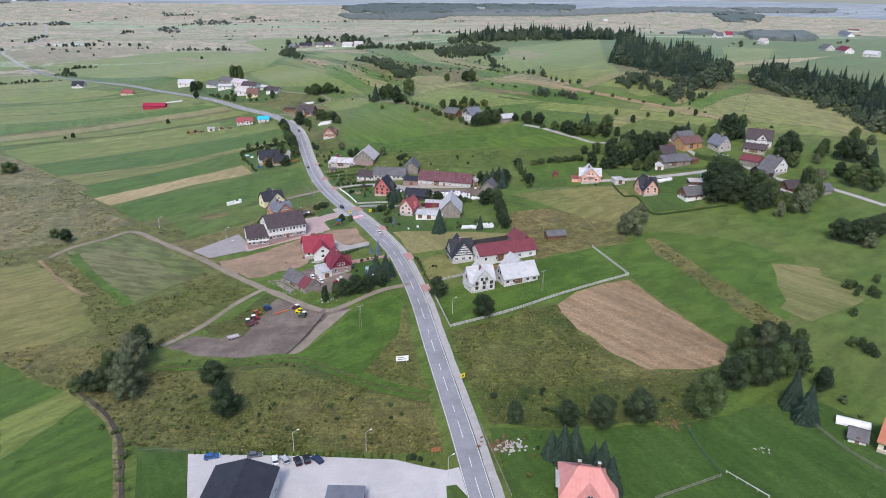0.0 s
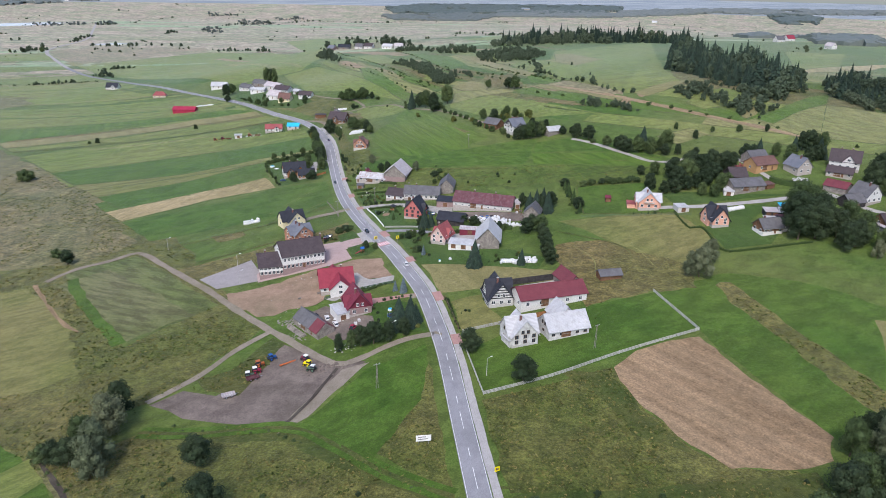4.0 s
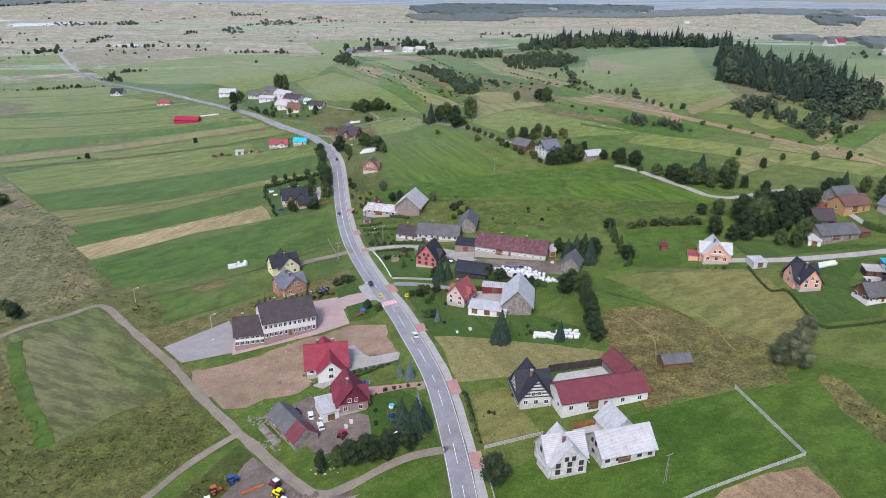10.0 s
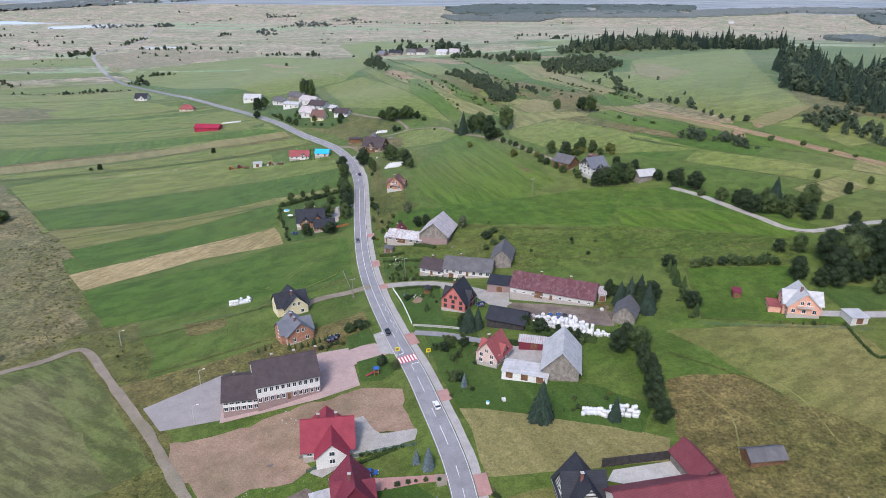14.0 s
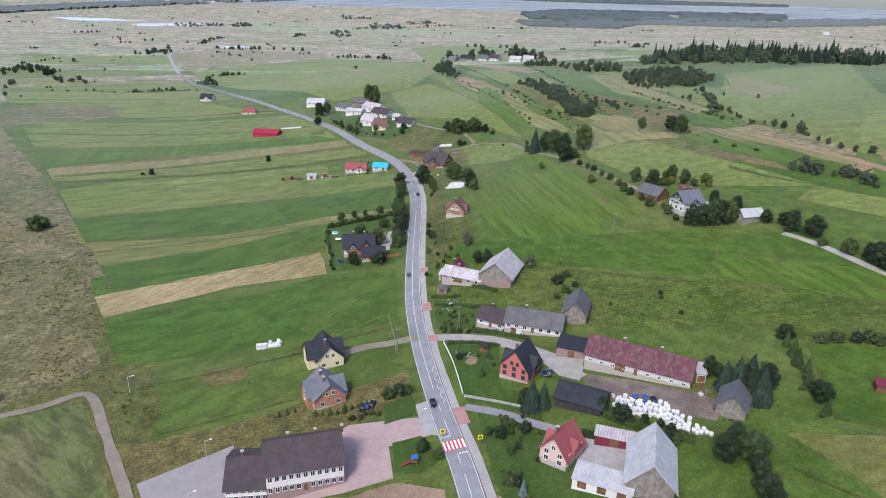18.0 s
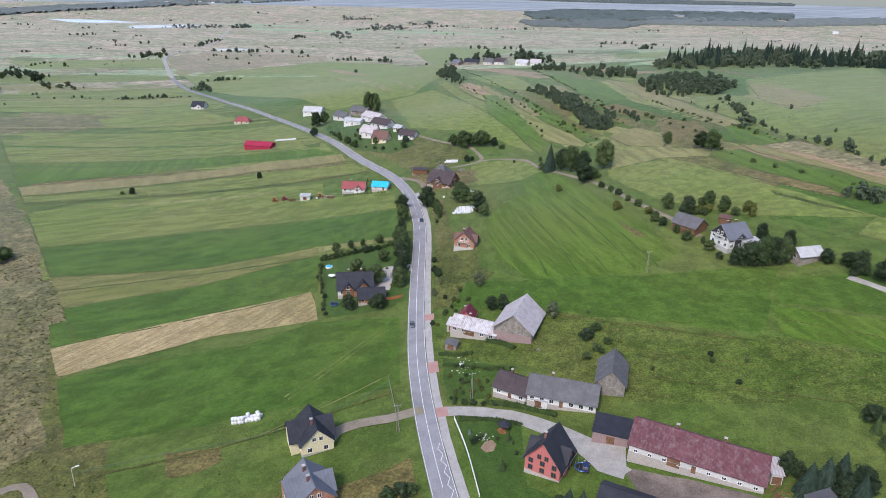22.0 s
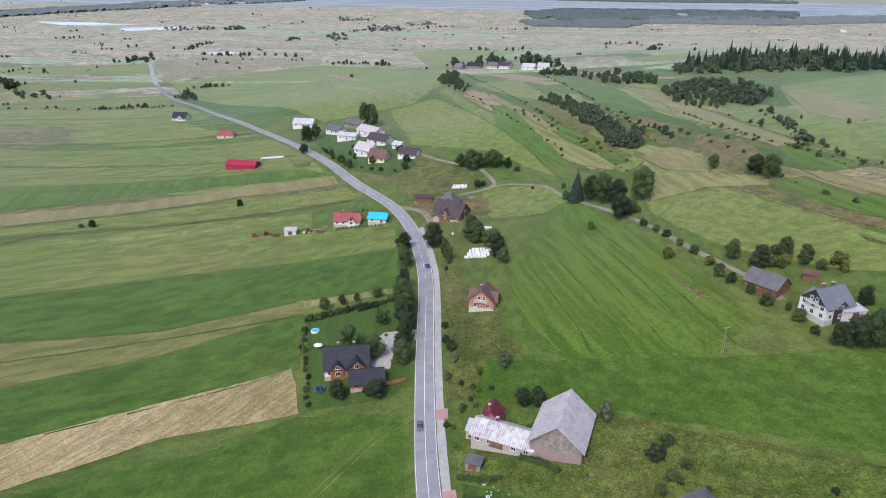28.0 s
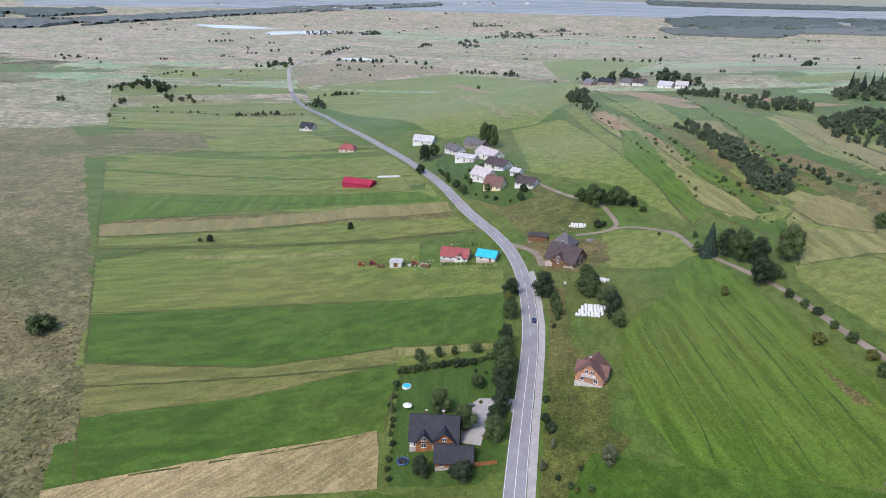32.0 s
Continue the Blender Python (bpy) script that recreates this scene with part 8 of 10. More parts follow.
# the tree belt and the tall crowns of the east village
for kind, at, h, wide in (
    ("darktree", (177.6, 323.5), 16, 1.15), ("darktree", (185.5, 323.0), 17, 1.2), ("darktree", (181.0, 331.5), 19, 1.1), ("darktree", (190.5, 330.5), 18, 1.15), ("tree", (187.5, 343.0), 19, 1.1), ("tree", (194.5, 338.0), 16, 1.1), ("darktree", (195.0, 322.0), 14, 1.1),
    ("darktree", (192.0, 310.5), 13, 1.2), ("darktree", (198.5, 313.0), 13, 1.1), ("tree", (204.0, 318.0), 14, 1.1), ("willow", (201.2, 301.5), 9, 0.8), ("willow", (214.0, 304.0), 12, 1.2), ("tree", (208.0, 308.0), 10, 1.1), ("willow", (222.0, 312.0), 12, 1.1), ("tree", (229.5, 316.5), 13, 0.9),
    ("tree", (207.0, 334.0), 12, 1.0), ("willow", (211.5, 326.0), 9, 1.0), ("tree", (224.0, 320.0), 9, 1.0), ("darktree", (233.0, 331.0), 10, 0.8),
    ("darktree", (131.0, 391.0), 10.2, 0.9), ("darktree", (137.0, 385.5), 7.2, 1.25), ("darktree", (142.5, 384.5), 8.1, 1.3), ("darktree", (149.5, 386.5), 8.5, 1.2), ("darktree", (145.5, 392.5), 11.9, 1.1), ("darktree", (155.3, 388.5), 8.5, 1.1), ("tree", (153.0, 397.0), 12.8, 1.1), ("darktree", (147.5, 402.5), 12.8, 1.1),
    ("tree", (154.5, 378.0), 7.6, 1.0), ("tree", (160.0, 375.5), 7.2, 1.2), ("tree", (166.0, 381.5), 9.3, 1.1), ("tree", (171.0, 385.5), 8.5, 1.1), ("darktree", (161.5, 389.5), 10.2, 1.1), ("darktree", (158.8, 406.5), 13.6, 1.1), ("darktree", (165.0, 404.0), 12.8, 1.2), ("darktree", (171.5, 408.5), 12.8, 1.1), ("darktree", (179.2, 406.5), 11.9, 1.1), ("darktree", (186.0, 411.5), 9.3, 1.1), ("darktree", (168.0, 396.5), 10.2, 1.2),
    ("darktree", (152.0, 411.0), 9.3, 1.2), ("tree", (140.5, 411.5), 7.6, 1.1), ("darktree", (133.5, 413.5), 6, 1.2), ("darktree", (176.0, 416.0), 9.3, 1.2),
    ("darktree", (198.0, 421.0), 10, 1.1), ("spruce", (209.0, 426.5), 11, 1.0), ("darktree", (204.0, 424.0), 8, 1.1), ("tree", (218.0, 424.0), 8, 1.0), ("spruce", (233.4, 431.1), 10, 1.0), ("darktree", (238.5, 431.5), 11, 1.1), ("darktree", (243.5, 431.5), 12, 1.0), ("tree", (250.0, 430.0), 11, 1.0), ("spruce", (247.0, 427.0), 10, 1.1),
    ("darktree", (232.0, 412.5), 9, 1.2), ("darktree", (238.0, 414.0), 10, 1.1), ("spruce", (243.0, 416.0), 9, 1.0), ("tree", (220.0, 412.0), 7, 1.3), ("tree", (226.0, 421.0), 8, 1.1),
    ("darktree", (242.5, 370.5), 16, 1.1), ("darktree", (250.0, 371.0), 15, 1.2), ("darktree", (257.0, 385.0), 14, 1.1), ("tree", (246.0, 362.0), 10, 1.1), ("willow", (263.5, 366.0), 6, 1.2), ("tree", (270.0, 373.0), 9, 1.0), ("tree", (277.0, 379.0), 10, 1.0), ("darktree", (281.5, 367.5), 15, 1.1), ("darktree", (287.0, 363.0), 14, 1.1), ("spruce", (289.5, 352.0), 14, 1.1), ("darktree", (284.0, 349.0), 10, 1.2),
    ("tree", (262.0, 330.5), 12, 1.2), ("tree", (268.5, 322.0), 13, 1.2), ("darktree", (263.0, 343.5), 9, 1.1), ("willow", (272.0, 335.0), 8, 1.2), ("tree", (236.5, 333.5), 12, 0.9), ("willow", (244.5, 336.5), 10, 1.0), ("willow", (252.5, 343.0), 6, 1.2), ("tree", (311.0, 398.0), 10, 1.0), ("willow", (318.0, 391.0), 7, 1.2),
    ("darktree", (213.0, 271.5), 11, 1.3), ("darktree", (219.0, 268.0), 12, 1.3), ("darktree", (226.0, 268.5), 12, 1.2), ("darktree", (232.5, 272.5), 11, 1.2), ("willow", (222.0, 262.0), 8, 1.2), ("darktree", (239.0, 277.0), 9, 1.2), ("tree", (203.5, 357.5), 9, 1.1), ("tree", (196.0, 352.0), 12, 1.1), ("tree", (207.5, 363.0), 8, 1.0),
    ("tree", (91.0, 499.0), 11, 0.9), ("darktree", (89.2, 520.3), 7, 1.2), ("darktree", (97.4, 512.5), 7, 1.2), ("darktree", (105.8, 497.5), 6, 1.3), ("darktree", (112.6, 494.4), 6, 1.3),
):
    tree(kind, at, h, wide)
row("bush", [(96.0, 409.5), (107.0, 408.5), (119.0, 406.0), (131.0, 405.0)], 3.2, 3.2, 1.3, 1.2)
row(["bush", "thuja"], [(111.5, 364.2), (119.5, 362.4), (130.5, 360.8)], 2.4, 1.7, 1.0, 0.4)
row("bush", [(200.5, 368.5), (206.0, 361.5), (214.0, 341.5), (221.0, 337.0)], 3.0, 3.0, 1.2, 1.0)

# clipped hedges
def hedge(label, pts, h, w):
    """One grown-together hedge: leaf clumps over a rounded band along a line."""
    rg = random.Random(int(abs(pts[0][0]) * 10))
    verts, faces = [], []
    line = smooth_line(pts, 0.5)
    for p, n in zip(line, normals(line)):
        z = land(p[0], p[1]) - 0.05
        wob = 1 + 0.35 * noise.noise((p[0] * 0.5, p[1] * 0.5, 1.0))
        for _ in range(16):
            a = rg.uniform(0, math.pi)
            o, up = math.cos(a) * w / 2 * wob * rg.uniform(0.75, 1.1), math.sin(a) ** 0.6 * h * wob * rg.uniform(0.55, 1.08)
            c = Vector((p[0] + n[0] * o + rg.uniform(-0.3, 0.3), p[1] + n[1] * o + rg.uniform(-0.3, 0.3), z + up))
            d = Vector((n[0] * math.cos(a) + rg.gauss(0, 0.5), n[1] * math.cos(a) + rg.gauss(0, 0.5), math.sin(a) + rg.gauss(0, 0.4))).normalized()
            u = d.orthogonal().normalized()
            v = d.cross(u)
            k = len(verts)
            q = rg.uniform(0.14, 0.26)
            verts += [tuple(c + q * (x * u + y * v)) for x, y in ((-1, -0.6), (0.2, -1), (1, 0.1), (0.1, 1), (-0.8, 0.6))]
            faces.append((k, k + 1, k + 2, k + 3, k + 4))
    core = len(verts)
    for k, (p, n) in enumerate(zip(line, normals(line))):
        z = land(p[0], p[1])
        verts += [(p[0] + n[0] * x, p[1] + n[1] * x, z + y) for x, y in ((-0.36 * w, -0.1), (-0.3 * w, 0.72 * h), (0.3 * w, 0.72 * h), (0.36 * w, -0.1))]
        if k:
            b = core + 4 * k
            faces += [(b - 4 + i, b - 3 + i, b + 1 + i, b + i) for i in range(3)]
    return tagged(mesh_object("hedge", verts, faces, M["hedge"]), label, "hedge")


for text, pts, h, w in (
    ("clipped dark green hedge beside the lane", [(-16.4, 422.7), (-6.7, 420.0), (4.9, 415.7)], 1.6, 1.3),
    ("clipped green hedge round the villa garden", [(-107.5, 542.5), (-95.2, 549.5), (-84.1, 553.1), (-72.8, 556.7)], 1.8, 1.4),
    ("clipped garden hedge of thujas", [(-35.3, 451.8), (-29.5, 450.7), (-23.5, 451.1)], 1.5, 1.2),
    ("clipped garden hedge beside the driveway", [(-32.7, 444.7), (-23.7, 443.2), (-13.1, 440.7)], 1.2, 1),
    ("trimmed hedge along the front garden", [(-30.6, 301.9), (-22.5, 305.7), (-14.5, 309.6)], 1, 0.9),
    ("hedge between farmyard and garden", [(20.5, 361.6), (25.0, 359.8), (30.0, 357.1)], 2.2, 2.2),
    ("low hedge beside the half-timbered house", [(13.0, 289.1), (13.6, 283.9), (14.1, 277.9)], 1.2, 0.9),
    ("dark overgrown fence line below the village", [(133.6, 360.8), (133.4, 350.0), (134.2, 342.0), (140.0, 340.6), (139.7, 328.0), (140.6, 316.6), (153.6, 316.4), (168.0, 318.0), (182.2, 319.4)], 1.0, 0.8),
    ("tall dark hedge across the village garden", [(197.4, 389.4), (201.0, 384.5), (207.4, 380.2), (213.5, 380.5)], 3.4, 3.0),
    ("trimmed dark hedge along the gravel lane", [(-23.7, 414.1), (-18.1, 414.2), (-11.3, 413.3), (-5.2, 411.2)], 1.2, 1.2),
    ("dark hedge behind the anthracite shed", [(27.4, 370.8), (33.0, 366.6), (41.0, 363.2), (50.0, 359.4)], 2.6, 2.6),
    ("dark hedge below the farm wing", [(-19.0, 458.4), (-13.0, 456.0), (-8.7, 452.6)], 1.6, 2),
):
    hedge(text, pts, h, w)

# ---- grass tufts and weeds of the rough ground ----
SPAN = [(mat, pts, min(p[0] for p in pts), max(p[0] for p in pts), min(p[1] for p in pts), max(p[1] for p in pts)) for mat, pts in reversed(COVER)]


def topmost(x, y):
    for mat, pts, x0, x1, y0, y1 in SPAN:
        if x0 <= x <= x1 and y0 <= y <= y1 and PIN(pts, x, y):
            return mat
    return "base"


def PIN(pts, x, y):
    hit, j = False, len(pts) - 1
    for i in range(len(pts)):
        if (pts[i][1] > y) != (pts[j][1] > y) and x < (pts[j][0] - pts[i][0]) * (y - pts[i][1]) / (pts[j][1] - pts[i][1]) + pts[i][0]:
            hit = not hit
        j = i
    return hit


def tufts(name, label, leaf, covers, count, size, share):
    rg = random.Random(count)
    ways = np.array([(p[0], p[1]) for p in LINE[:240]] + [(p[0], p[1]) for p in TRACK])
    verts, faces, n, tries = [], [], 0, 0
    while n < count and tries < count * 8:
        tries += 1
        y = 100 + 480 * rg.random() ** 1.3
        x = rg.uniform(-60 - 0.55 * y, 40 + 0.5 * y)
        if noise.noise((x * 0.05, y * 0.05, size)) < share or topmost(x, y) not in covers:
            continue
        if np.min(np.abs(ways - (x, y)).sum(1)) < 9:
            continue
        n += 1
        z = land(x, y) + 0.1
        for _ in range(rg.choice((2, 3, 4))):
            a, s, b = rg.uniform(0, 6.28), size * rg.uniform(0.5, 1.4), len(verts)
            ox, oy = x + rg.gauss(0, size), y + rg.gauss(0, size)
            ca, sa = math.cos(a), math.sin(a)
            verts += [(ox - ca * s, oy - sa * s, z), (ox + ca * s, oy + sa * s, z), (ox + ca * 0.6 * s - sa * 0.5 * s, oy + sa * 0.6 * s + ca * 0.5 * s, z + s * rg.uniform(0.5, 1.0)), (ox - ca * 0.5 * s - sa * 0.4 * s, oy - sa * 0.5 * s + ca * 0.4 * s, z + s * rg.uniform(0.5, 1.0))]
            faces.append((b, b + 1, b + 2, b + 3))
    return tagged(mesh_object(name, verts, faces, M[leaf]), label, "grass", "", "stuff")


tufts("weeds", "dark weeds and rushes in the rough meadows", "tuftd", ("rough", "weedy", "bog"), 4500, 0.36, -0.1)
tufts("dry_grass", "dry yellow grass tufts in the rough meadows", "tuftl", ("rough", "weedy", "bog", "graze"), 5200, 0.32, -0.2)
tufts("meadow_grass", "taller dark grass clumps in the meadows", "tuftd", ("lush", "slope", "base"), 900, 0.24, 0.0)

# ---- woods, hedgerows and far scrub, grown together past counting ----
def light_models():
    rng = random.Random(21)
    out = {"fir": [spruce_crown(rng, 10, 2.0, 13, 10) for _ in range(5)], "leafy": [leafy_crown(rng, 4.0, 5.2, 4.2, 7, 32, 0.58, 0.4) for _ in range(5)],
           "scrub": [leafy_crown(rng, 1.8, 1.4, 1.1, 4, 16, 0.38, 0.05) for _ in range(4)]}
    return {k: [(np.array(v), f) for v, f in m] for k, m in out.items()}


# leaf colour lightened and blued to paint haze over the far woods
M["farleaf"] = foliage("haze_toned_far_woodland", (0.10, 0.125, 0.125), (0.145, 0.17, 0.165))
LIGHT = light_models()
BASE = {"fir": 10, "leafy": 10, "scrub": 3}
LEAF = {"fir": "needle", "leafy": "leafm", "scrub": "leaf"}


def inside(pts, x, y):
    hit, j = False, len(pts) - 1
    for i in range(len(pts)):
        if (pts[i][1] > y) != (pts[j][1] > y) and x < (pts[j][0] - pts[i][0]) * (y - pts[i][1]) / (pts[j][1] - pts[i][1]) + pts[i][0]:
            hit = not hit
        j = i
    return hit


def stand(name, label, kind, spots, h, wide=1.0, category="wood", leaf=""):
    """Many crowns joined into one object."""
    rng = random.Random(len(spots) * 7 + int(h * 10))
    verts, faces, base = [], [], 0
    for x, y in spots:
        v, f = rng.choice(LIGHT[kind])
        s = h / BASE[kind] * rng.uniform(0.5, 1.2) * (0.85 + 0.9 * noise.noise((x * 0.03, y * 0.03, 2.0)))
        w = s * wide * rng.uniform(0.75, 1.3)
        a = rng.uniform(0, 6.28)
        c, sn = math.cos(a) * w, math.sin(a) * w
        q = np.stack([v[:, 0] * c - v[:, 1] * sn + x, v[:, 0] * sn + v[:, 1] * c + y, v[:, 2] * s + land(x, y) - 0.2], 1)
        verts += q.tolist()
        faces += [tuple(i + base for i in g) for g in f]
        base += len(q)
    return tagged(mesh_object(name, verts, faces, M[leaf or LEAF[kind]]), label, category, "", "stuff")


def wood(name, label, kind, pts, count, h, wide=1.0, leaf=""):
    rng = random.Random(count)
    xs, ys = [p[0] for p in pts], [p[1] for p in pts]
    spots, tries = [], 0
    while len(spots) < count and tries < count * 60:
        tries += 1
        x, y = rng.uniform(min(xs), max(xs)), rng.uniform(min(ys), max(ys))
        if inside(pts, x, y) and (kind != "fir" or noise.noise((x * 0.03, y * 0.03, 8.0)) > -0.22):
            spots.append((x, y))
    return stand(name, label, kind, spots, h, wide, "wood", leaf)


def hedgerow(label, kind, pts, step, h, wide=1.0, spread=1.5, name="hedgerow"):
    rng = random.Random(int(step * 100 + h))
    spots, runl = [], 0.0
    line = smooth_line(pts, 1.5)
    for p, q in zip(line, line[1:]):
        runl += float(np.linalg.norm(q - p))
        if runl > step:
            runl = -rng.uniform(0, 0.8) * step
            spots.append((p[0] + rng.gauss(0, spread), p[1] + rng.gauss(0, spread)))
    return stand(name, label, kind, spots, h, wide, "hedgerow")


wood("spruce_wood", "dark spruce wood crowning the hill", "fir", [(239.2, 665.9), (317.9, 854.2), (357.5, 858.3), (356.9, 745.2), (341.4, 617.7), (308.3, 545.2), (270.9, 533.8), (257.9, 571.8), (250.8, 618.8)], 240, 21, 1.35)
wood("mixed_wood", "broadleaf trees mixed into the hill wood", "leafy", [(239.2, 665.9), (317.9, 854.2), (357.5, 858.3), (356.9, 745.2), (341.4, 617.7), (308.3, 545.2), (270.9, 533.8), (257.9, 571.8), (250.8, 618.8)], 210, 15, 0.9)
wood("mixed_wood", "broadleaf edge of the slope wood", "leafy", [(333.4, 571.4), (346.6, 525.2), (351.4, 473.8), (348.5, 416.3), (356.0, 388.3), (339.8, 368.9), (333.3, 396.6), (337.8, 454.4), (330.6, 499.9)], 70, 10, 1.0)
wood("mixed_wood", "leafy trees before the distant spruces", "leafy", [(137.2, 1116.2), (202.8, 1110.1), (327.9, 1125.4), (305.9, 1071.2), (186.0, 1044.8), (134.7, 1069.8)], 60, 10, 1.2)
wood("broadleaf_scrub", "leafy edge of the spruce wood", "leafy", [(207.7, 561.5), (232.0, 572.1), (251.4, 534.3), (254.4, 504.7), (232.0, 501.5), (224.8, 529.0), (208.1, 548.9)], 40, 10)
wood("spruce_wood", "dark spruce wood on the far slope", "fir", [(358.2, 614.5), (389.4, 592.1), (405.8, 536.1), (400.1, 482.9), (394.8, 434.8), (356.0, 388.3), (345.8, 412.9), (348.1, 469.1), (340.1, 515.0), (333.4, 563.7)], 240, 18, 1.35)
wood("mixed_wood", "leafy trees in the slope wood", "leafy", [(358.2, 614.5), (389.4, 592.1), (405.8, 536.1), (400.1, 482.9), (394.8, 434.8), (356.0, 388.3), (345.8, 412.9), (348.1, 469.1), (340.1, 515.0), (333.4, 563.7)], 170, 12, 0.9)
wood("spruce_wood", "distant row of tall spruces", "fir", [(139.4, 1128.4), (199.3, 1227.1), (323.6, 1290.0), (418.3, 1235.5), (489.8, 1207.9), (433.8, 1105.6), (321.6, 1110.1), (195.3, 1081.1)], 230, 20, 1.2)
wood("mixed_wood", "leafy trees among the distant spruces", "leafy", [(139.4, 1128.4), (199.3, 1227.1), (323.6, 1290.0), (418.3, 1235.5), (489.8, 1207.9), (433.8, 1105.6), (321.6, 1110.1), (195.3, 1081.1)], 220, 13, 0.9)
wood("broadleaf_wood", "scrubby leafy copse on the slope", "leafy", [(94.3, 944.1), (127.9, 985.8), (174.8, 980.8), (182.8, 902.7), (140.1, 829.8), (105.2, 822.7), (91.3, 864.9)], 180, 8.5)
wood("broadleaf_wood", "thin leafy copse between fields", "leafy", [(-8.2, 945.9), (7.0, 912.5), (32.2, 811.2), (54.0, 765.1), (47.0, 719.5), (31.1, 741.7), (15.0, 807.6), (-5.8, 907.4)], 100, 8.5)
wood("broadleaf_wood", "small leafy copse on the ridge", "leafy", [(-140.5, 1158.8), (-123.0, 1166.2), (-86.1, 1046.9), (-90.1, 994.7), (-121.8, 1074.0)], 52, 8.5)
wood("broadleaf_wood", "long copse along the ridge", "leafy", [(-14.2, 1215.1), (31.6, 1162.0), (28.6, 1100.1), (-10.6, 1148.8)], 52, 8.5)
wood("broadleaf_wood", "leafy belt near the ridge", "leafy", [(34.0, 1141.6), (91.6, 1089.6), (99.9, 981.0), (69.1, 999.1), (32.1, 1047.0)], 80, 8.5)
wood("broadleaf_wood", "leafy trees round the hamlet", "leafy", [(-142.1, 1340.3), (7.8, 1278.2), (21.1, 1216.8), (-54.6, 1273.2), (-120.1, 1293.4)], 26, 15)
wood("broadleaf_wood", "trees beside the far road", "leafy", [(-485.0, 1142.9), (-459.4, 1146.6), (-444.3, 1116.6), (-462.4, 1114.8)], 8, 12)
for text, kind, pts, step, h in (
    ("bushes along a field path", "scrub", [(-496.8, 1238.6), (-465.0, 1263.7)], 6, 5), ("belt of bushes across the plain", "leafy", [(-419.3, 1615.1), (-295.7, 1617.2)], 9, 7),
    ("thin hedge between strips", "scrub", [(-79.8, 979.9), (-33.7, 835.8), (-6.4, 768.1), (2.9, 733.0)], 9, 4), ("sparse hedge up the slope", "scrub", [(16.6, 846.6), (61.6, 779.6), (93.4, 728.8), (118.6, 709.3)], 9, 4.5),
    ("sparse hedge up the slope", "leafy", [(113.8, 805.8), (128.9, 722.3), (142.8, 654.6), (154.8, 620.6)], 15, 5), ("hedge with young trees", "leafy", [(138.8, 561.8), (154.4, 547.7), (168.8, 524.6)], 5, 6),
    ("sparse field hedge on the hill", "scrub", [(35.5, 854.2), (87.5, 718.6), (106.0, 621.6)], 9, 4), 
    ("bushes along the slope lane", "scrub", [(106.0, 621.6), (141.8, 574.0), (197.4, 519.6), (254.8, 464.3), (278.1, 415.6)], 10, 4.5), ("young trees beside the lane", "leafy", [(139.4, 561.1), (154.7, 544.3), (167.8, 525.6)], 4.5, 6),
    ("thin line of bushes", "scrub", [(-35.9, 881.9), (-2.0, 796.7), (24.8, 739.6), (45.9, 683.6)], 8, 4), ("bushes and trees in a gully", "leafy", [(-9.4, 927.0), (19.6, 809.7), (41.1, 729.7)], 6, 8),
    ("trees dotted on the slope", "leafy", [(78.4, 677.6), (118.5, 680.9), (171.1, 796.7), (162.7, 594.5)], 60, 9),
    ("bushes along a strip edge", "scrub", [(-638.7, 1021.5), (-560.7, 1033.1), (-482.6, 1045.2)], 14, 4), ("bushes dotted along a ditch", "scrub", [(-889.0, 1329.2), (-789.7, 1359.2), (-744.9, 1525.7)], 22, 5),
    ("bushes and reeds of the far ditch", "leafy", [(-781.8, 1655.1), (-719.0, 1703.9), (-625.0, 1750.9)], 12, 5), 
    ("rank weeds along the ditch", "scrub", [(-108.7, 207.6), (-94.6, 188.0), (-85.8, 171.6), (-76.8, 146.1)], 3, 2),
    ("bushes along the east ditch", "scrub", [(49.1, 158.5), (67.5, 156.6), (79.9, 156.5), (89.2, 157.2)], 3, 4), ("overgrown ditch bushes", "scrub", [(134.2, 178.2), (133.6, 155.0), (134.8, 140.5)], 5, 4),
    ("weeds along the ditch bank", "scrub", [(-85.8, 220.9), (-46.7, 216.4), (-21.8, 199.3), (9.0, 178.6)], 2.2, 1.4), ("thin pasture hedge", "scrub", [(107.1, 410.5), (131.8, 410.0), (142.9, 414.8)], 6, 4),
    ("sparse meadow hedge", "scrub", [(8.7, 479.9), (37.1, 461.8), (79.0, 431.9)], 13, 2.5), ("garden bushes", "scrub", [(87.8, 370.3), (88.1, 376.3), (87.5, 396.7)], 3, 4),
):
    hedgerow(text, kind, pts, step, h * (0.65 if kind == "scrub" else 0.85), 1.1)
rng_far = random.Random(5)
spots = []
while len(spots) < 520:
    y = rng_far.uniform(950, 3600)
    x = rng_far.uniform(-1.0, 1.0) * (y * 0.75 + 200)
    if y < 1350 and (-500 < x < 420):
        continue
    if noise.noise((x * 0.004, y * 0.002, 3.0)) + 0.25 * rng_far.random() > 0.1:
        for _ in range(rng_far.choice((1, 1, 2, 4))):
            spots.append((x + rng_far.gauss(0, 12), y + rng_far.gauss(0, 6)))
# grey willow leaf colour stands in for haze over this scrub
stand("far_scrub", "bushes and small trees scattered over the plain", "leafy", spots, 6, 1.3, "scrub", "willow")


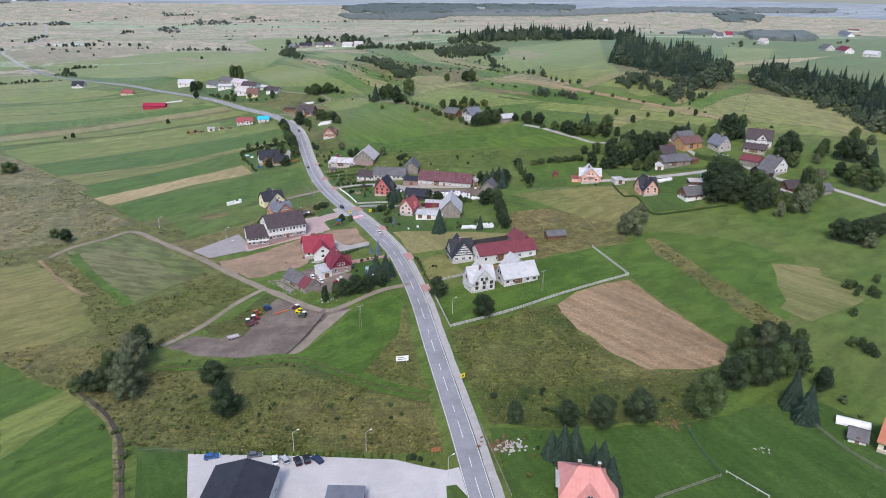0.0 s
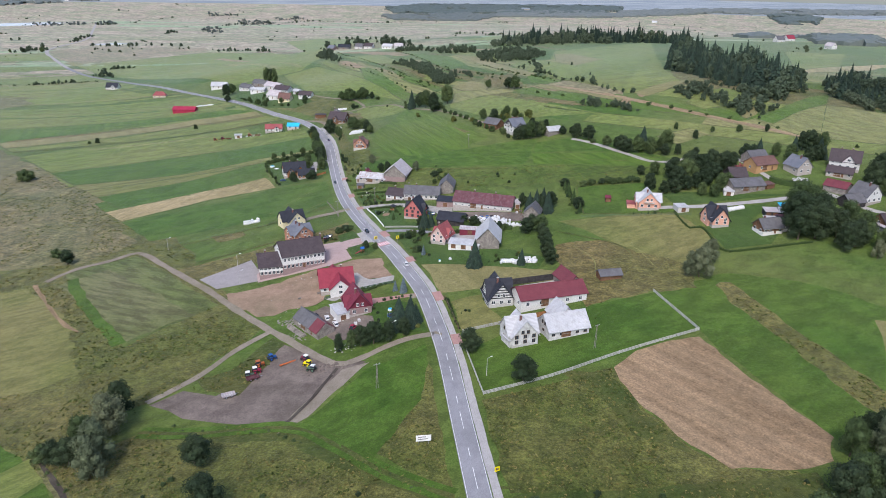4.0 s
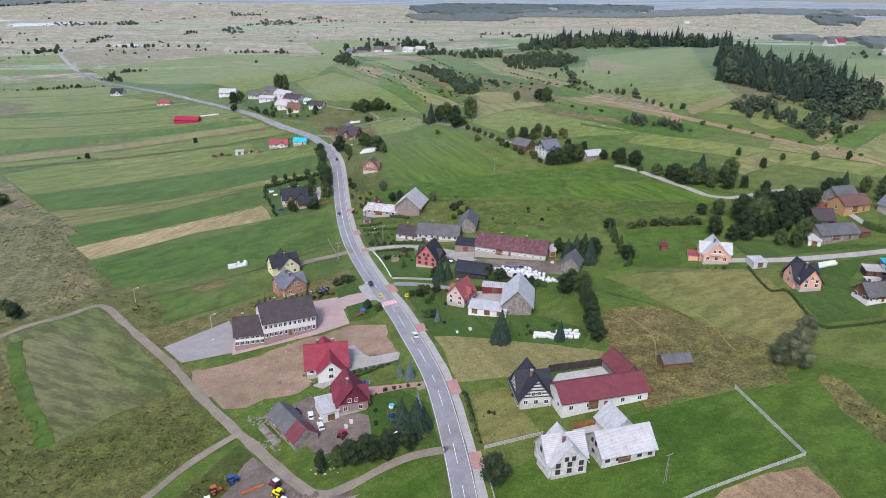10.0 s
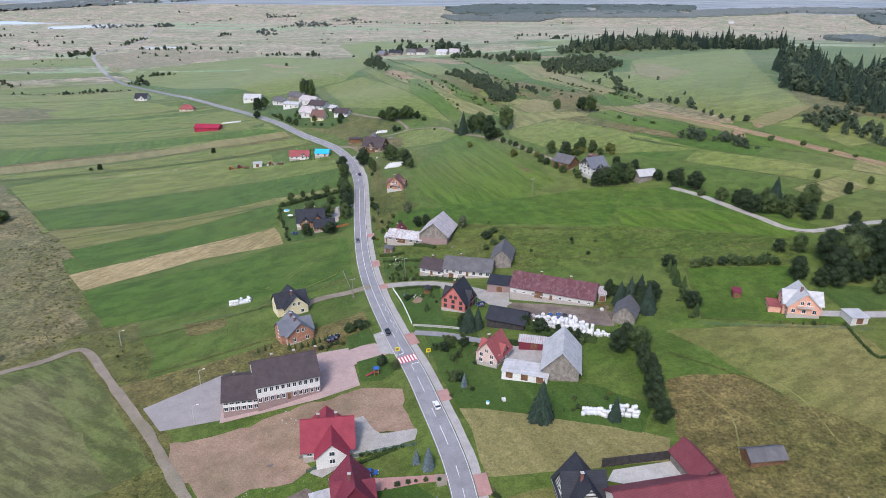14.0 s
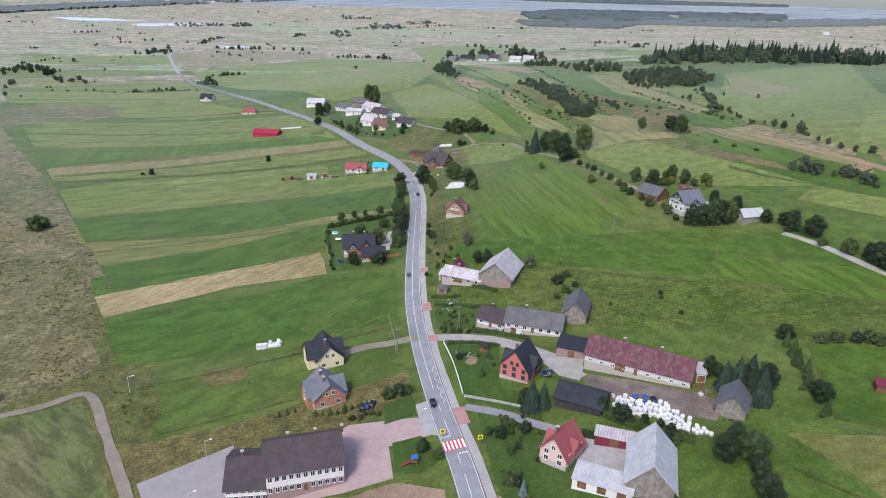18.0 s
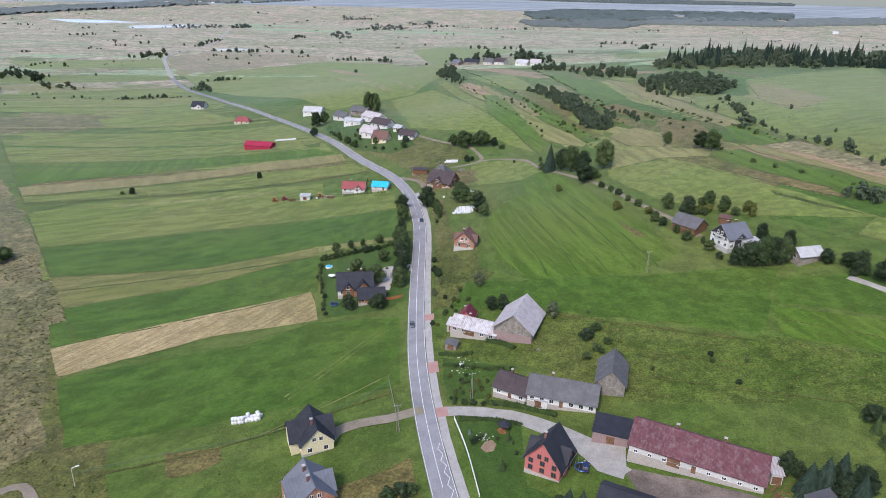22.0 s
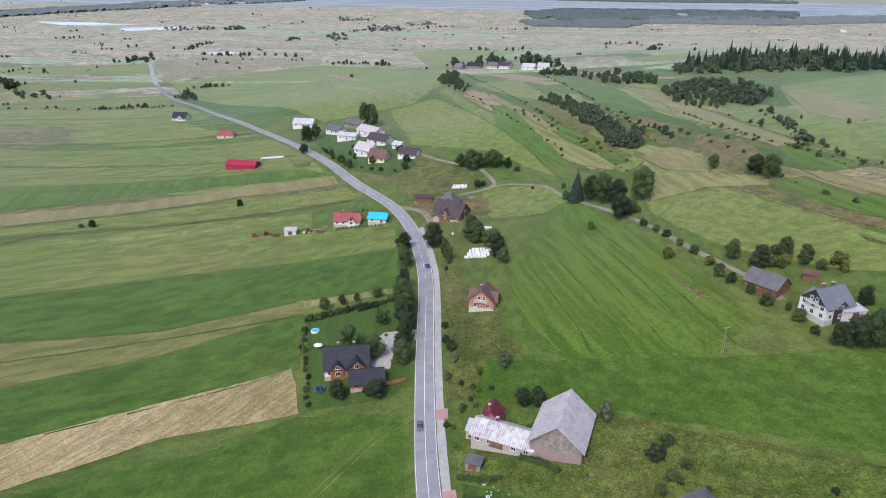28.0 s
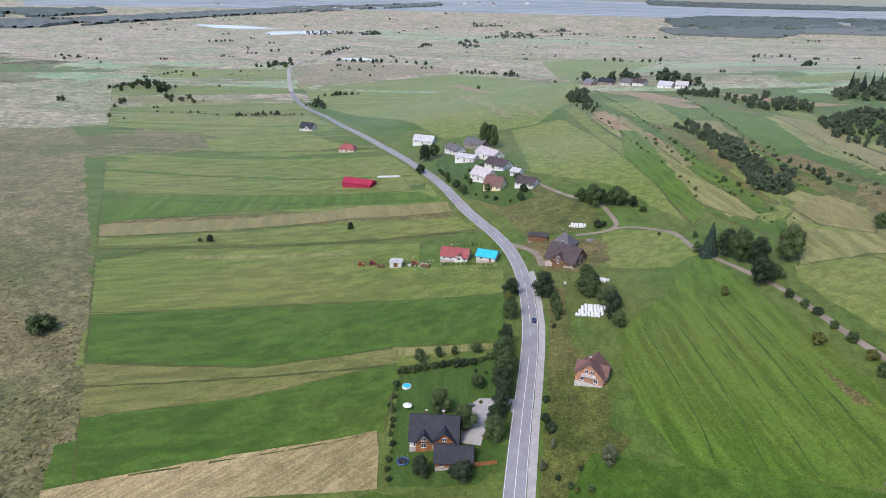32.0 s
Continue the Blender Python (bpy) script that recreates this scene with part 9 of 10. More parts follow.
def canopy(label, pts, h, step=14.0):
    """A distant closed wood: one rough canopy with a ragged edge and crowns of uneven height."""
    area = abs(sum(pts[k][0] * pts[k - 1][1] - pts[k - 1][0] * pts[k][1] for k in range(len(pts)))) / 2
    if area < 60000:
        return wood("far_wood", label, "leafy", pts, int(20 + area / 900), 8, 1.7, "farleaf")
    pts = ragged(pts, 12, h, 40.0)
    xs, ys = [p[0] for p in pts], [p[1] for p in pts]
    nx, ny = int((max(xs) - min(xs)) / step) + 2, int((max(ys) - min(ys)) / step) + 2
    step_x, step_y = (step * max(1, nx / 160), step * max(1, ny / 90))
    nx, ny = int((max(xs) - min(xs)) / step_x) + 2, int((max(ys) - min(ys)) / step_y) + 2
    rg = random.Random(nx * ny)
    ids, verts, faces = {}, [], []
    for i in range(nx):
        for j in range(ny):
            x, y = min(xs) + i * step_x, min(ys) + j * step_y
            if inside(pts, x, y) and noise.noise((x * 0.01, y * 0.01, h)) > -0.42:
                ids[i, j] = len(verts)
                rim = sum(inside(pts, x + dx * step_x * 1.5, y + dy * step_y * 1.5) for dx, dy in ((1, 0), (-1, 0), (0, 1), (0, -1)))
                jx, jy = x + rg.uniform(-0.4, 0.4) * step_x, y + rg.uniform(-0.4, 0.4) * step_y
                verts.append((jx, jy, land(x, y) + h * (0.12 + 0.16 * rim) * (0.9 + 0.5 * noise.noise((x * 0.02, y * 0.02, 5.0)) + rg.uniform(-0.2, 0.25))))
    for (i, j), k in list(ids.items()):
        q = [ids.get((i + 1, j)), ids.get((i + 1, j + 1)), ids.get((i, j + 1))]
        if None not in q:
            faces.append((k, *q))
        for di, dj in ((1, 0), (0, 1)):
            other = ids.get((i + di, j + dj))
            edge = ids.get((i + di - dj, j + dj - di)) is None or ids.get((i - dj, j - di)) is None or ids.get((i + di + dj, j + dj + di)) is None
            if other is not None and edge:
                (x0, y0, _), (x1, y1, _) = verts[k], verts[other]
                b = len(verts)
                verts.extend([(x0, y0, land(x0, y0) - 0.5), (x1, y1, land(x1, y1) - 0.5)])
                faces.append((k, other, b + 1, b))
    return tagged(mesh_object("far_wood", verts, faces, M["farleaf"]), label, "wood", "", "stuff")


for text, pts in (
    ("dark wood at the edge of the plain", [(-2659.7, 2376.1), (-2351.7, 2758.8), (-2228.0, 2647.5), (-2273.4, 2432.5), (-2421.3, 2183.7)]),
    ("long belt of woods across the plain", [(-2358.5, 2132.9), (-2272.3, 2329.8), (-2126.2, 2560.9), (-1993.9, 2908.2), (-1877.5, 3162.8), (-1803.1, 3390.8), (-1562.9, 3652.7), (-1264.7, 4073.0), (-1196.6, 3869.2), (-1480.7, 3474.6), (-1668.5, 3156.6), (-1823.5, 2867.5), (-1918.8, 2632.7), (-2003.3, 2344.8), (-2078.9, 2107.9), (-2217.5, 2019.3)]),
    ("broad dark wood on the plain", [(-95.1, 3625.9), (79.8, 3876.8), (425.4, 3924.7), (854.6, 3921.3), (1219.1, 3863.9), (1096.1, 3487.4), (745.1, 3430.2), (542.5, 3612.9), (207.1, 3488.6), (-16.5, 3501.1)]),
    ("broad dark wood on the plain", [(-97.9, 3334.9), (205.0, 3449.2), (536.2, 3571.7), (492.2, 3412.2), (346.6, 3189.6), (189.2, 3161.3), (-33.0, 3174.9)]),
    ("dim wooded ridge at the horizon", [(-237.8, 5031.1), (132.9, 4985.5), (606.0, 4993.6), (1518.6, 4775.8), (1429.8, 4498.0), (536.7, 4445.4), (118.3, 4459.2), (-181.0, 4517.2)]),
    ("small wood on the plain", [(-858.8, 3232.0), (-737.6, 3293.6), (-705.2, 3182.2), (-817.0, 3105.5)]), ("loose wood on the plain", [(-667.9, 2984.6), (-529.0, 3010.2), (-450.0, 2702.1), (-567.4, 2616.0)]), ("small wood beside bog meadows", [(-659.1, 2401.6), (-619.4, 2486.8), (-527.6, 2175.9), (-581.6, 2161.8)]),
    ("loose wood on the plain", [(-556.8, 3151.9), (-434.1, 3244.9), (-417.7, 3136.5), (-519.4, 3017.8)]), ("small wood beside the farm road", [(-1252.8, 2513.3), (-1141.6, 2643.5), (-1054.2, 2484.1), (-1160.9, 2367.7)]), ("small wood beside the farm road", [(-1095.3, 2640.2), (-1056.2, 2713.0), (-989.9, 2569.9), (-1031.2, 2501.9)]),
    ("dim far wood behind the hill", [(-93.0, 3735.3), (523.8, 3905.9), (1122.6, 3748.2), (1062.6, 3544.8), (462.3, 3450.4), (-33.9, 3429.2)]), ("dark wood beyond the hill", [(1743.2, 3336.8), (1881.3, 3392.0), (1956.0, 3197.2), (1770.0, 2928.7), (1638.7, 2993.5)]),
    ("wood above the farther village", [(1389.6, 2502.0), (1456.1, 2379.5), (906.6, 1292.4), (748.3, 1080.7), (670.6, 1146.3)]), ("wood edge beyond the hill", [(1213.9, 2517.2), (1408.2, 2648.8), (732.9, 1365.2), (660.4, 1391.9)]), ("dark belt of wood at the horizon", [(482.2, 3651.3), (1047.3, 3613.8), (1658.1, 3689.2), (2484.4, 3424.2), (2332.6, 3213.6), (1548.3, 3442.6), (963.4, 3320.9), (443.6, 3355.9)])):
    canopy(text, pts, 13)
for n, at in enumerate(((-1721.1, 3172.3), (-1714.6, 3236.8), (-1707.9, 3303.6), (-1692.9, 3347.1), (-1647.5, 3414.9), (-1591.3, 3393.8), (-1566.1, 3476.6), (-1537.2, 3531.0), (-1133.4, 4027.9), (-1076.4, 4107.5), (-988.1, 4076.5), (-839.0, 4253.8))):
    house("tiny white house in the distant village", at, (at[0] + 16, at[1] + 3), 12, 6, 6, "white", ("r_grey", "r_tile", "r_silver")[n % 3], windows=3, gable_windows=2, plinth="", chimneys=1)
for text, kind, pts, step, h in (
    ("hedge with young trees on the slope", "leafy", [(142.0, 657.1), (155.8, 626.3), (165.4, 584.3), (183.3, 568.3)], 5, 4.5), ("overgrown stone wall with willows", "leafy", [(134.6, 557.6), (148.9, 544.9), (166.0, 526.0)], 2.6, 7), ("thick hedge along the strip", "leafy", [(-15.7, 922.9), (20.4, 838.0), (49.2, 741.3)], 3.2, 7),
    ("scrubby hedge by the pasture", "leafy", [(225.0, 594.0), (231.1, 569.3), (238.4, 497.4), (271.2, 523.9)], 5, 5), ("leafy fringe of the spruce wood", "leafy", [(208.5, 558.6), (246.4, 584.8), (265.6, 549.1), (290.7, 537.5)], 3, 8), ("bushes along the plain ditch", "leafy", [(-590.4, 1033.6), (-518.4, 1036.4), (-443.8, 1069.9)], 7, 4),
    ("clump of trees on the bog", "leafy", [(-828.3, 1154.9), (-818.3, 1202.7), (-748.8, 1209.1)], 4, 10), ("trees beside the road bend", "leafy", [(-793.6, 1534.8), (-775.8, 1569.4), (-783.4, 1615.8)], 7, 11), ("low belt of bushes in the green field", "leafy", [(-511.7, 1215.7), (-461.2, 1262.1)], 6, 6)):
    hedgerow(text, kind, pts, step, h, 1.1)
for text, pts, h in (("ragged hedge between strips", [(-110.4, 1211.2), (-0.7, 809.2), (35.1, 684.1)], 1.6), ("ragged hedge across the hill", [(80.3, 848.8), (101.3, 755.9), (121.2, 697.7), (138.3, 642.0)], 2.4), ("ragged hedge on the ridge", [(-15.8, 1189.9), (30.2, 901.4), (57.6, 734.1)], 1.6)):
    hedgerow(text, "scrub", pts, 4, h, 1.2, 1.2)

for text, pts in (
    ("row of bushes on the bog", [(-1262.3, 1976.0), (-1240.8, 2009.2), (-1208.5, 2048.6)]),
    ("thicket on the bog", [(-961.3, 1812.2), (-948.7, 1834.7)]),
    ("thicket by the bend", [(-794.0, 1511.9), (-789.4, 1568.7), (-762.8, 1579.3)]),
    ("clump of trees on the plain", [(-688.4, 2127.0), (-705.7, 2230.5), (-668.2, 2180.2)]),
    ("clump of trees on the plain", [(-820.2, 3117.5), (-758.9, 3185.6), (-690.5, 3172.7)]),
    ("belt of trees on the plain", [(-640.5, 2594.4), (-589.4, 2722.9), (-483.1, 2747.5)]),
    ("dark belt of bushes", [(-409.2, 1590.7), (-372.8, 1612.6), (-328.3, 1613.6), (-291.7, 1587.1)]),
    ("bushes on the plain", [(-610.8, 2277.7), (-579.5, 2317.6)]),
    ("thin belt of trees on the plain", [(-467.1, 2827.5), (-391.3, 3026.7), (-280.1, 3010.5)]),
    ("thin belt of trees on the plain", [(-235.9, 2996.7), (-108.4, 2992.6), (17.6, 3100.8)]),
    ("trees behind the hamlet", [(-183.0, 2016.6), (-101.6, 2027.7), (-34.4, 2065.6)]),
    ("belt of bushes on the plain", [(159.6, 2284.4), (213.3, 2370.8), (269.2, 2334.0)]),
    ("belt of bushes on the plain", [(205.7, 1779.7), (269.6, 1990.6)]),
    ("bushes along the far road", [(-804.6, 1786.4), (-833.4, 1958.9), (-844.9, 2031.4)]),
    ("hedge by the far road", [(-1038.3, 2504.0), (-985.9, 2568.0)]),
    ("trees at the far farm", [(-1219.1, 3182.5), (-1162.2, 3167.4)]),
    ("bushes by the bog road", [(-723.8, 1706.8), (-665.1, 1691.7), (-615.7, 1724.9), (-567.2, 1731.5), (-514.9, 1726.6)]),
    ("bushes on the bog", [(-869.3, 1278.1), (-875.6, 1323.0), (-871.8, 1393.6)]),
    ("bushes in the green field", [(-476.6, 1151.7), (-482.0, 1182.5), (-443.0, 1117.6)]),
    ("dark clipped hedge line in the field", [(-492.3, 1231.3), (-480.7, 1252.4), (-463.6, 1269.1)]),
    ("field hedge with bushes", [(-522.1, 1037.8), (-497.1, 1046.9), (-490.6, 1060.3), (-464.9, 1060.8), (-441.8, 1072.1)]),
    ("hedge on the slope", [(44.2, 812.7), (56.8, 784.3), (70.8, 731.9)]),
    ("dotted hedge on the slope", [(138.5, 811.1), (134.9, 710.5), (141.9, 643.8)]),
):
    far_off = pts[0][1] > 1500
    hedgerow(text, "leafy", pts, 9 if far_off else 5, 8.5 if far_off else 5, 1.15, 6 if far_off else 1.5, "scrub_belt")

# ---- crossing, signs, posts ----
def on_road(at):
    """The nearest place on the road's line, with its heading in degrees."""
    k = min(range(1, len(LINE) - 1), key=lambda i: (LINE[i][0] - at[0]) ** 2 + (LINE[i][1] - at[1]) ** 2)
    d = LINE[k + 1] - LINE[k - 1]
    return LINE[k], d / np.linalg.norm(d)


def road_quad(name, mat, centre, d, along, across, width, length, lift, parent):
    n = np.array((d[1], -d[0]))
    c = np.array(centre) + d * along + n * across
    vs = []
    for u, v in ((-1, -1), (1, -1), (1, 1), (-1, 1)):
        q = c + n * (u * width / 2) + d * (v * length / 2)
        vs.append((q[0], q[1], land(q[0], q[1]) + lift))
    return mesh_object(name, vs, [(0, 1, 2, 3)], M[mat], parent)


c0, d0 = on_road((-13.6, 355.1))
CROSS = tagged(new("pedestrian_crossing"), "red and white striped pedestrian crossing on asphalt", "pedestrian crossing", "", "structure")
road_quad("red_field", "redpaint", c0, d0, 0, 0, 6.4, 4.6, 0.238, CROSS)
for k in range(6):
    road_quad("stripe", "paint", c0, d0, 0, -2.65 + 1.06 * k, 0.52, 4.0, 0.244, CROSS)
for s in (-1, 1):
    for k in range(3):
        road_quad("give_way_line", "paint", c0, d0, s * 4.2, -s * 1.0 - s * 0.9 * k + s * 0.3, 0.6, 0.5, 0.24, CROSS)
z0, dz = on_road((-25.6, 391.0))
nz = np.array((dz[1], -dz[0]))
strip("zigzag", "paint", "", [z0 + dz * (-14 + 2.6 * k) + nz * (1.95 + (0.55 if k % 2 else -0.55)) for k in range(12)], -0.07, 0.07, 0.241, parent=CROSS)
for at, w in (((-11.2, 370.4), 9), ((-36.1, 444.7), 7), ((-33.7, 418.7), 5), ((-42.3, 479.6), 5), ((-35.8, 444.9), 5), ((-0.9, 331.9), 6), ((11.9, 292.1), 8), ((13.2, 261.1), 7)):
    cc, dd = on_road(at)
    road_quad("paving_apron", "redpave", cc, dd, 0, 5.2, 3.6, w, 0.32, tagged(new("driveway_apron"), "red block paved driveway apron", "pavement", "", "structure"))
for at, w in (((4.9, 297.8), 4),):
    cc, dd = on_road(at)
    road_quad("paving_apron", "track", cc, dd, 0, -4.9, 2.6, w, 0.26, tagged(new("driveway_apron"), "worn gravel apron beside the road", "pavement", "", "structure"))


def crossing_sign(at):
    e = thing("crossing_sign", at[0], at[1], 20, "yellow crossing sign on a grey post", "road sign")
    part("post", tube(bmesh.new(), (0, 0, -0.3), (0, 0, 3.4), 0.05, 0.05, 8), "metal", e)
    bd = part("board", boxed(-0.75, 0.75, -0.03, 0.03, 2.2, 3.7), "yellow", e)
    part("panel", boxed(-0.4, 0.4, -0.036, -0.031, 2.55, 3.35), "trimb", bd)
    return e


crossing_sign((-18.4, 358.5))
crossing_sign((-7.5, 355.8))
crossing_sign((19.0, 185.5))
e = thing("billboard", *(0.2, 202.6), 5, "white roadside billboard on two posts", "billboard")
for x in (-1.5, 1.5):
    part("post", tube(bmesh.new(), (x, 0, -0.3), (x, 0, 2.2), 0.06, 0.06, 8), "metal", e)
b = part("board", boxed(-2.2, 2.2, -0.06, 0.06, 1.3, 3.3), "trimw", e)
part("text_bar", boxed(-1.6, 0.6, -0.066, -0.061, 2.6, 2.85), "r_grey", b)
part("text_bar", boxed(-1.6, 1.2, -0.066, -0.061, 1.9, 2.15), "r_grey", b)


def lamp_post(at, turn, h=8.0, label="grey street lamp on a slim pole"):
    e = thing("street_lamp", at[0], at[1], turn, label, "street lamp", "street lamps")
    part("pole", tube(bmesh.new(), (0, 0, -0.4), (0, 0, h), 0.11, 0.06, 8), "concrete", e)
    part("arm", tube(bmesh.new(), (0, 0, h), (1.5, 0, h + 0.35), 0.05, 0.04, 6), "metal", e)
    part("lantern", boxed(1.3, 2.1, -0.15, 0.15, h + 0.28, h + 0.42), "trimw", e)


for at in ((22.3, 234.8), (-9.7, 265.6), (-25.8, 363.4), (-79.8, 328.8), (-129.0, 381.9), (-85.3, 349.4), (-33.7, 159.0), (-13.2, 155.8), (8.2, 140.7)):
    lamp_post(at, 30, 6.5)


def power_pole(at, h=9.5):
    e = thing("power_pole", at[0], at[1], 25, "grey concrete power line pole in grass", "power pole", "power poles")
    for s in (-1, 1):
        part("pole", tube(bmesh.new(), (s * 0.4, 0, -0.4), (s * 0.08, 0, h), 0.1, 0.07, 7), "wood", e)
    arm = part("crossarm", boxed(-1.1, 1.1, -0.06, 0.06, h - 0.5, h - 0.36), "metal", e)
    for x in (-0.95, 0.0, 0.95):
        part("insulator", tube(bmesh.new(), (x, 0, h - 0.36), (x, 0, h - 0.1), 0.05, 0.04, 6), "trimw", arm)


for at in ((62.2, 247.4), (41.3, 499.4), (90.7, 500.7), (-21.2, 425.3), (-41.7, 409.1), (-14.1, 234.6)):
    power_pole(at)


# ---- fences ----
def fence(label, pts, gap, h, mat, rails=2, thick=0.09, board=0.0, name="fence"):
    """Posts and rails; past 300 posts no more are made."""
    line = smooth_line(pts, gap) if len(pts) > 2 else [np.array(pts[0]) + (np.array(pts[1]) - np.array(pts[0])) * k / max(1, int(math.dist(pts[0], pts[1]) / gap)) for k in range(int(math.dist(pts[0], pts[1]) / gap) + 1)]
    x0, y0 = line[0]
    z0 = land(x0, y0)
    e = thing(name, x0, y0, 0, label, "fence", "", z0)
    pm = bpy.data.meshes.new("post")
    bm = boxed(-thick, thick, -thick, thick, -0.4, h + 0.05)
    bm.to_mesh(pm)
    bm.free()
    pm.materials.append(M[mat])
    for k, p in enumerate(line):
        z = land(p[0], p[1]) - z0
        shared("post", pm, e, pose(p[0] - x0, p[1] - y0, z))
        if k + 1 < len(line):
            q = line[k + 1]
            zq = land(q[0], q[1]) - z0
            bm = bmesh.new()
            for r in range(rails):
                zr = h * (r + 0.75) / rails
                hw = board or 0.06
                d = Vector((q[0] - p[0], q[1] - p[1], 0)).normalized()
                n = Vector((d.y, -d.x, 0)) * 0.03
                a, b2 = Vector((p[0] - x0, p[1] - y0, z + zr)), Vector((q[0] - x0, q[1] - y0, zq + zr))
                u = Vector((0, 0, hw))
                vs = [bm.verts.new(c) for c in (a - n - u, a + n - u, b2 + n - u, b2 - n - u, a - n + u, a + n + u, b2 + n + u, b2 - n + u)]
                for f in ((3, 2, 1, 0), (4, 5, 6, 7), (0, 1, 5, 4), (1, 2, 6, 5), (2, 3, 7, 6), (3, 0, 4, 7)):
                    bm.faces.new([vs[i] for i in f])
            part("rail", bm, mat, e)
    return e


fence("pale concrete fence round the bright meadow", [(17.0, 251.1), (20.0, 224.2)], 2.6, 1.3, "fencew", 3, 0.1, 0.14)
fence("pale concrete fence along the tan field", [(20.0, 224.2), (43.8, 231.8), (72.4, 244.2), (103.2, 255.5)], 2.8, 1.3, "fencew", 3, 0.1, 0.14)
fence("pale concrete fence down the meadow side", [(103.2, 255.5), (96.7, 285.5)], 2.8, 1.3, "fencew", 3, 0.1, 0.14)
fence("pale concrete fence between two plots", [(16.8, 263.7), (33.8, 268.2)], 2.6, 1.3, "fencew", 3, 0.1, 0.14)
fence("brown wooden board fence by the courtyard", [(42.7, 270.1), (52.9, 272.5)], 2.4, 2.0, "timber", 4, 0.08, 0.2)
fence("dark board fence along the courtyard", [(40.5, 298.3), (61.3, 301.0)], 2.6, 2.8, "darkwood", 5, 0.1, 0.27)
fence("dark fence along the garden front", [(11.9, 292.1), (13.5, 280.9), (15.6, 265.9)], 2.6, 1.2, "fenceb", 3, 0.08, 0.12)
fence("weathered post fence across the driveway", [(-50.3, 436.8), (-41.2, 409.1)], 2.6, 1.2, "wood", 1, 0.13, 0.015)
fence("wire fence with thin posts across the meadow", [(-131.7, 386.8), (-109.2, 396.6), (-85.8, 404.6), (-65.1, 418.6), (-49.8, 434.1)], 5.0, 1.2, "wire", 2, 0.05, 0.02)
fence("wire fence behind the salmon house", [(87.1, 366.6), (106.0, 362.4), (126.3, 359.0), (140.4, 356.1)], 3.5, 1.3, "wire", 3, 0.05, 0.03)
fence("white garden wall along the footway", [(-25.4, 414.8), (-20.1, 400.0), (-15.0, 381.6)], 2.5, 1.0, "trimw", 3, 0.12, 0.17)
fence("low stone-coloured garden fence", [(-14.2, 379.7), (-2.7, 376.2), (3.3, 374.0)], 2.2, 1.0, "fencew", 2, 0.12, 0.2)
fence("orange wooden fence at the villa gate", [(-64.0, 495.6), (-57.5, 497.7)], 2.0, 1.5, "timber", 4, 0.08, 0.17)
fence("green wire fence round the grass plot", [(-78.8, 167.1), (-63.6, 163.2)], 2.5, 1.5, "wire", 3, 0.05, 0.04)
fence("weathered fence along the east garden", [(20.5, 163.0), (21.6, 148.8), (23.1, 130.3)], 2.6, 1.2, "wood", 2, 0.07, 0.06)
fence("dark wire fence across the pasture", [(80.4, 152.8), (79.3, 139.8), (80.0, 131.8)], 3.0, 1.3, "wire", 3, 0.06, 0.05)
fence("pale plank fence in the pasture", [(81.5, 131.6), (87.1, 121.2)], 2.6, 1.0, "trimw", 1, 0.06, 0.06)
fence("dark fence across the lower pasture", [(79.2, 130.3), (67.4, 127.0), (58.8, 124.6)], 2.6, 1.2, "wood", 2, 0.07, 0.08)
fence("pasture fence along the lane", [(117.3, 150.1), (118.9, 135.2), (122.3, 125.1)], 3.0, 1.2, "wood", 2, 0.07, 0.06)
fence("yard fence of dark hedge posts", [(-38.6, 303.2), (-27.8, 307.2), (-14.2, 309.9), (-8.9, 310.5)], 1.6, 1.2, "wire", 3, 0.08, 0.12)


# ---- wrapped bales ----
def bale_mesh():
    bm = bmesh.new()
    n = 14
    rings = []
    for r, z in ((0.0, 0.0), (0.5, 0.0), (0.62, 0.1), (0.64, 0.6), (0.62, 1.1), (0.5, 1.2), (0.0, 1.22)):
        rings.append([bm.verts.new((r * math.cos(6.2832 * k / n), r * math.sin(6.2832 * k / n), z)) for k in range(n)] if r else [bm.verts.new((0, 0, z))])
    for a, b2 in zip(rings, rings[1:]):
        for k in range(n):
            q = [a[k % len(a)], a[(k + 1) % len(a)], b2[(k + 1) % len(b2)], b2[k % len(b2)]]
            f = []
            for v in q:
                if v not in f:
                    f.append(v)
            bm.faces.new(f)
    me = bpy.data.meshes.new("hay_bale")
    bm.to_mesh(me)
    bm.free()
    me.materials.append(M["foil"])
    for p in me.polygons:
        p.use_smooth = True
    return me


BALE = bale_mesh()


def bales(group, a, b, rows_, per, gap=1.32, top=0.0, curve=0.0, loose=0.18):
    """Bales set side by side along a-b, several rows deep, some in a second layer."""
    a, b = np.array(a, float), np.array(b, float)
    d = (b - a) / np.linalg.norm(b - a)
    n = np.array((-d[1], d[0]))
    for r in range(rows_):
        for k in range(per):
            p = a + (b - a) * (k + 0.5 * (r % 2)) / per + n * (r * gap + curve * math.sin(3.14 * k / per)) + np.array((PLANT.uniform(-loose, loose), PLANT.uniform(-loose, loose)))
            z = land(p[0], p[1])
            for level in range(2 if PLANT.random() < top else 1):
                ob = new("hay_bale", BALE)
                ob.matrix_basis = pose(p[0], p[1], z - 0.03 + 1.2 * level, 0, 0, PLANT.uniform(0, 360))
                tagged(ob, "round hay bale wrapped in white film", "hay bale", group)


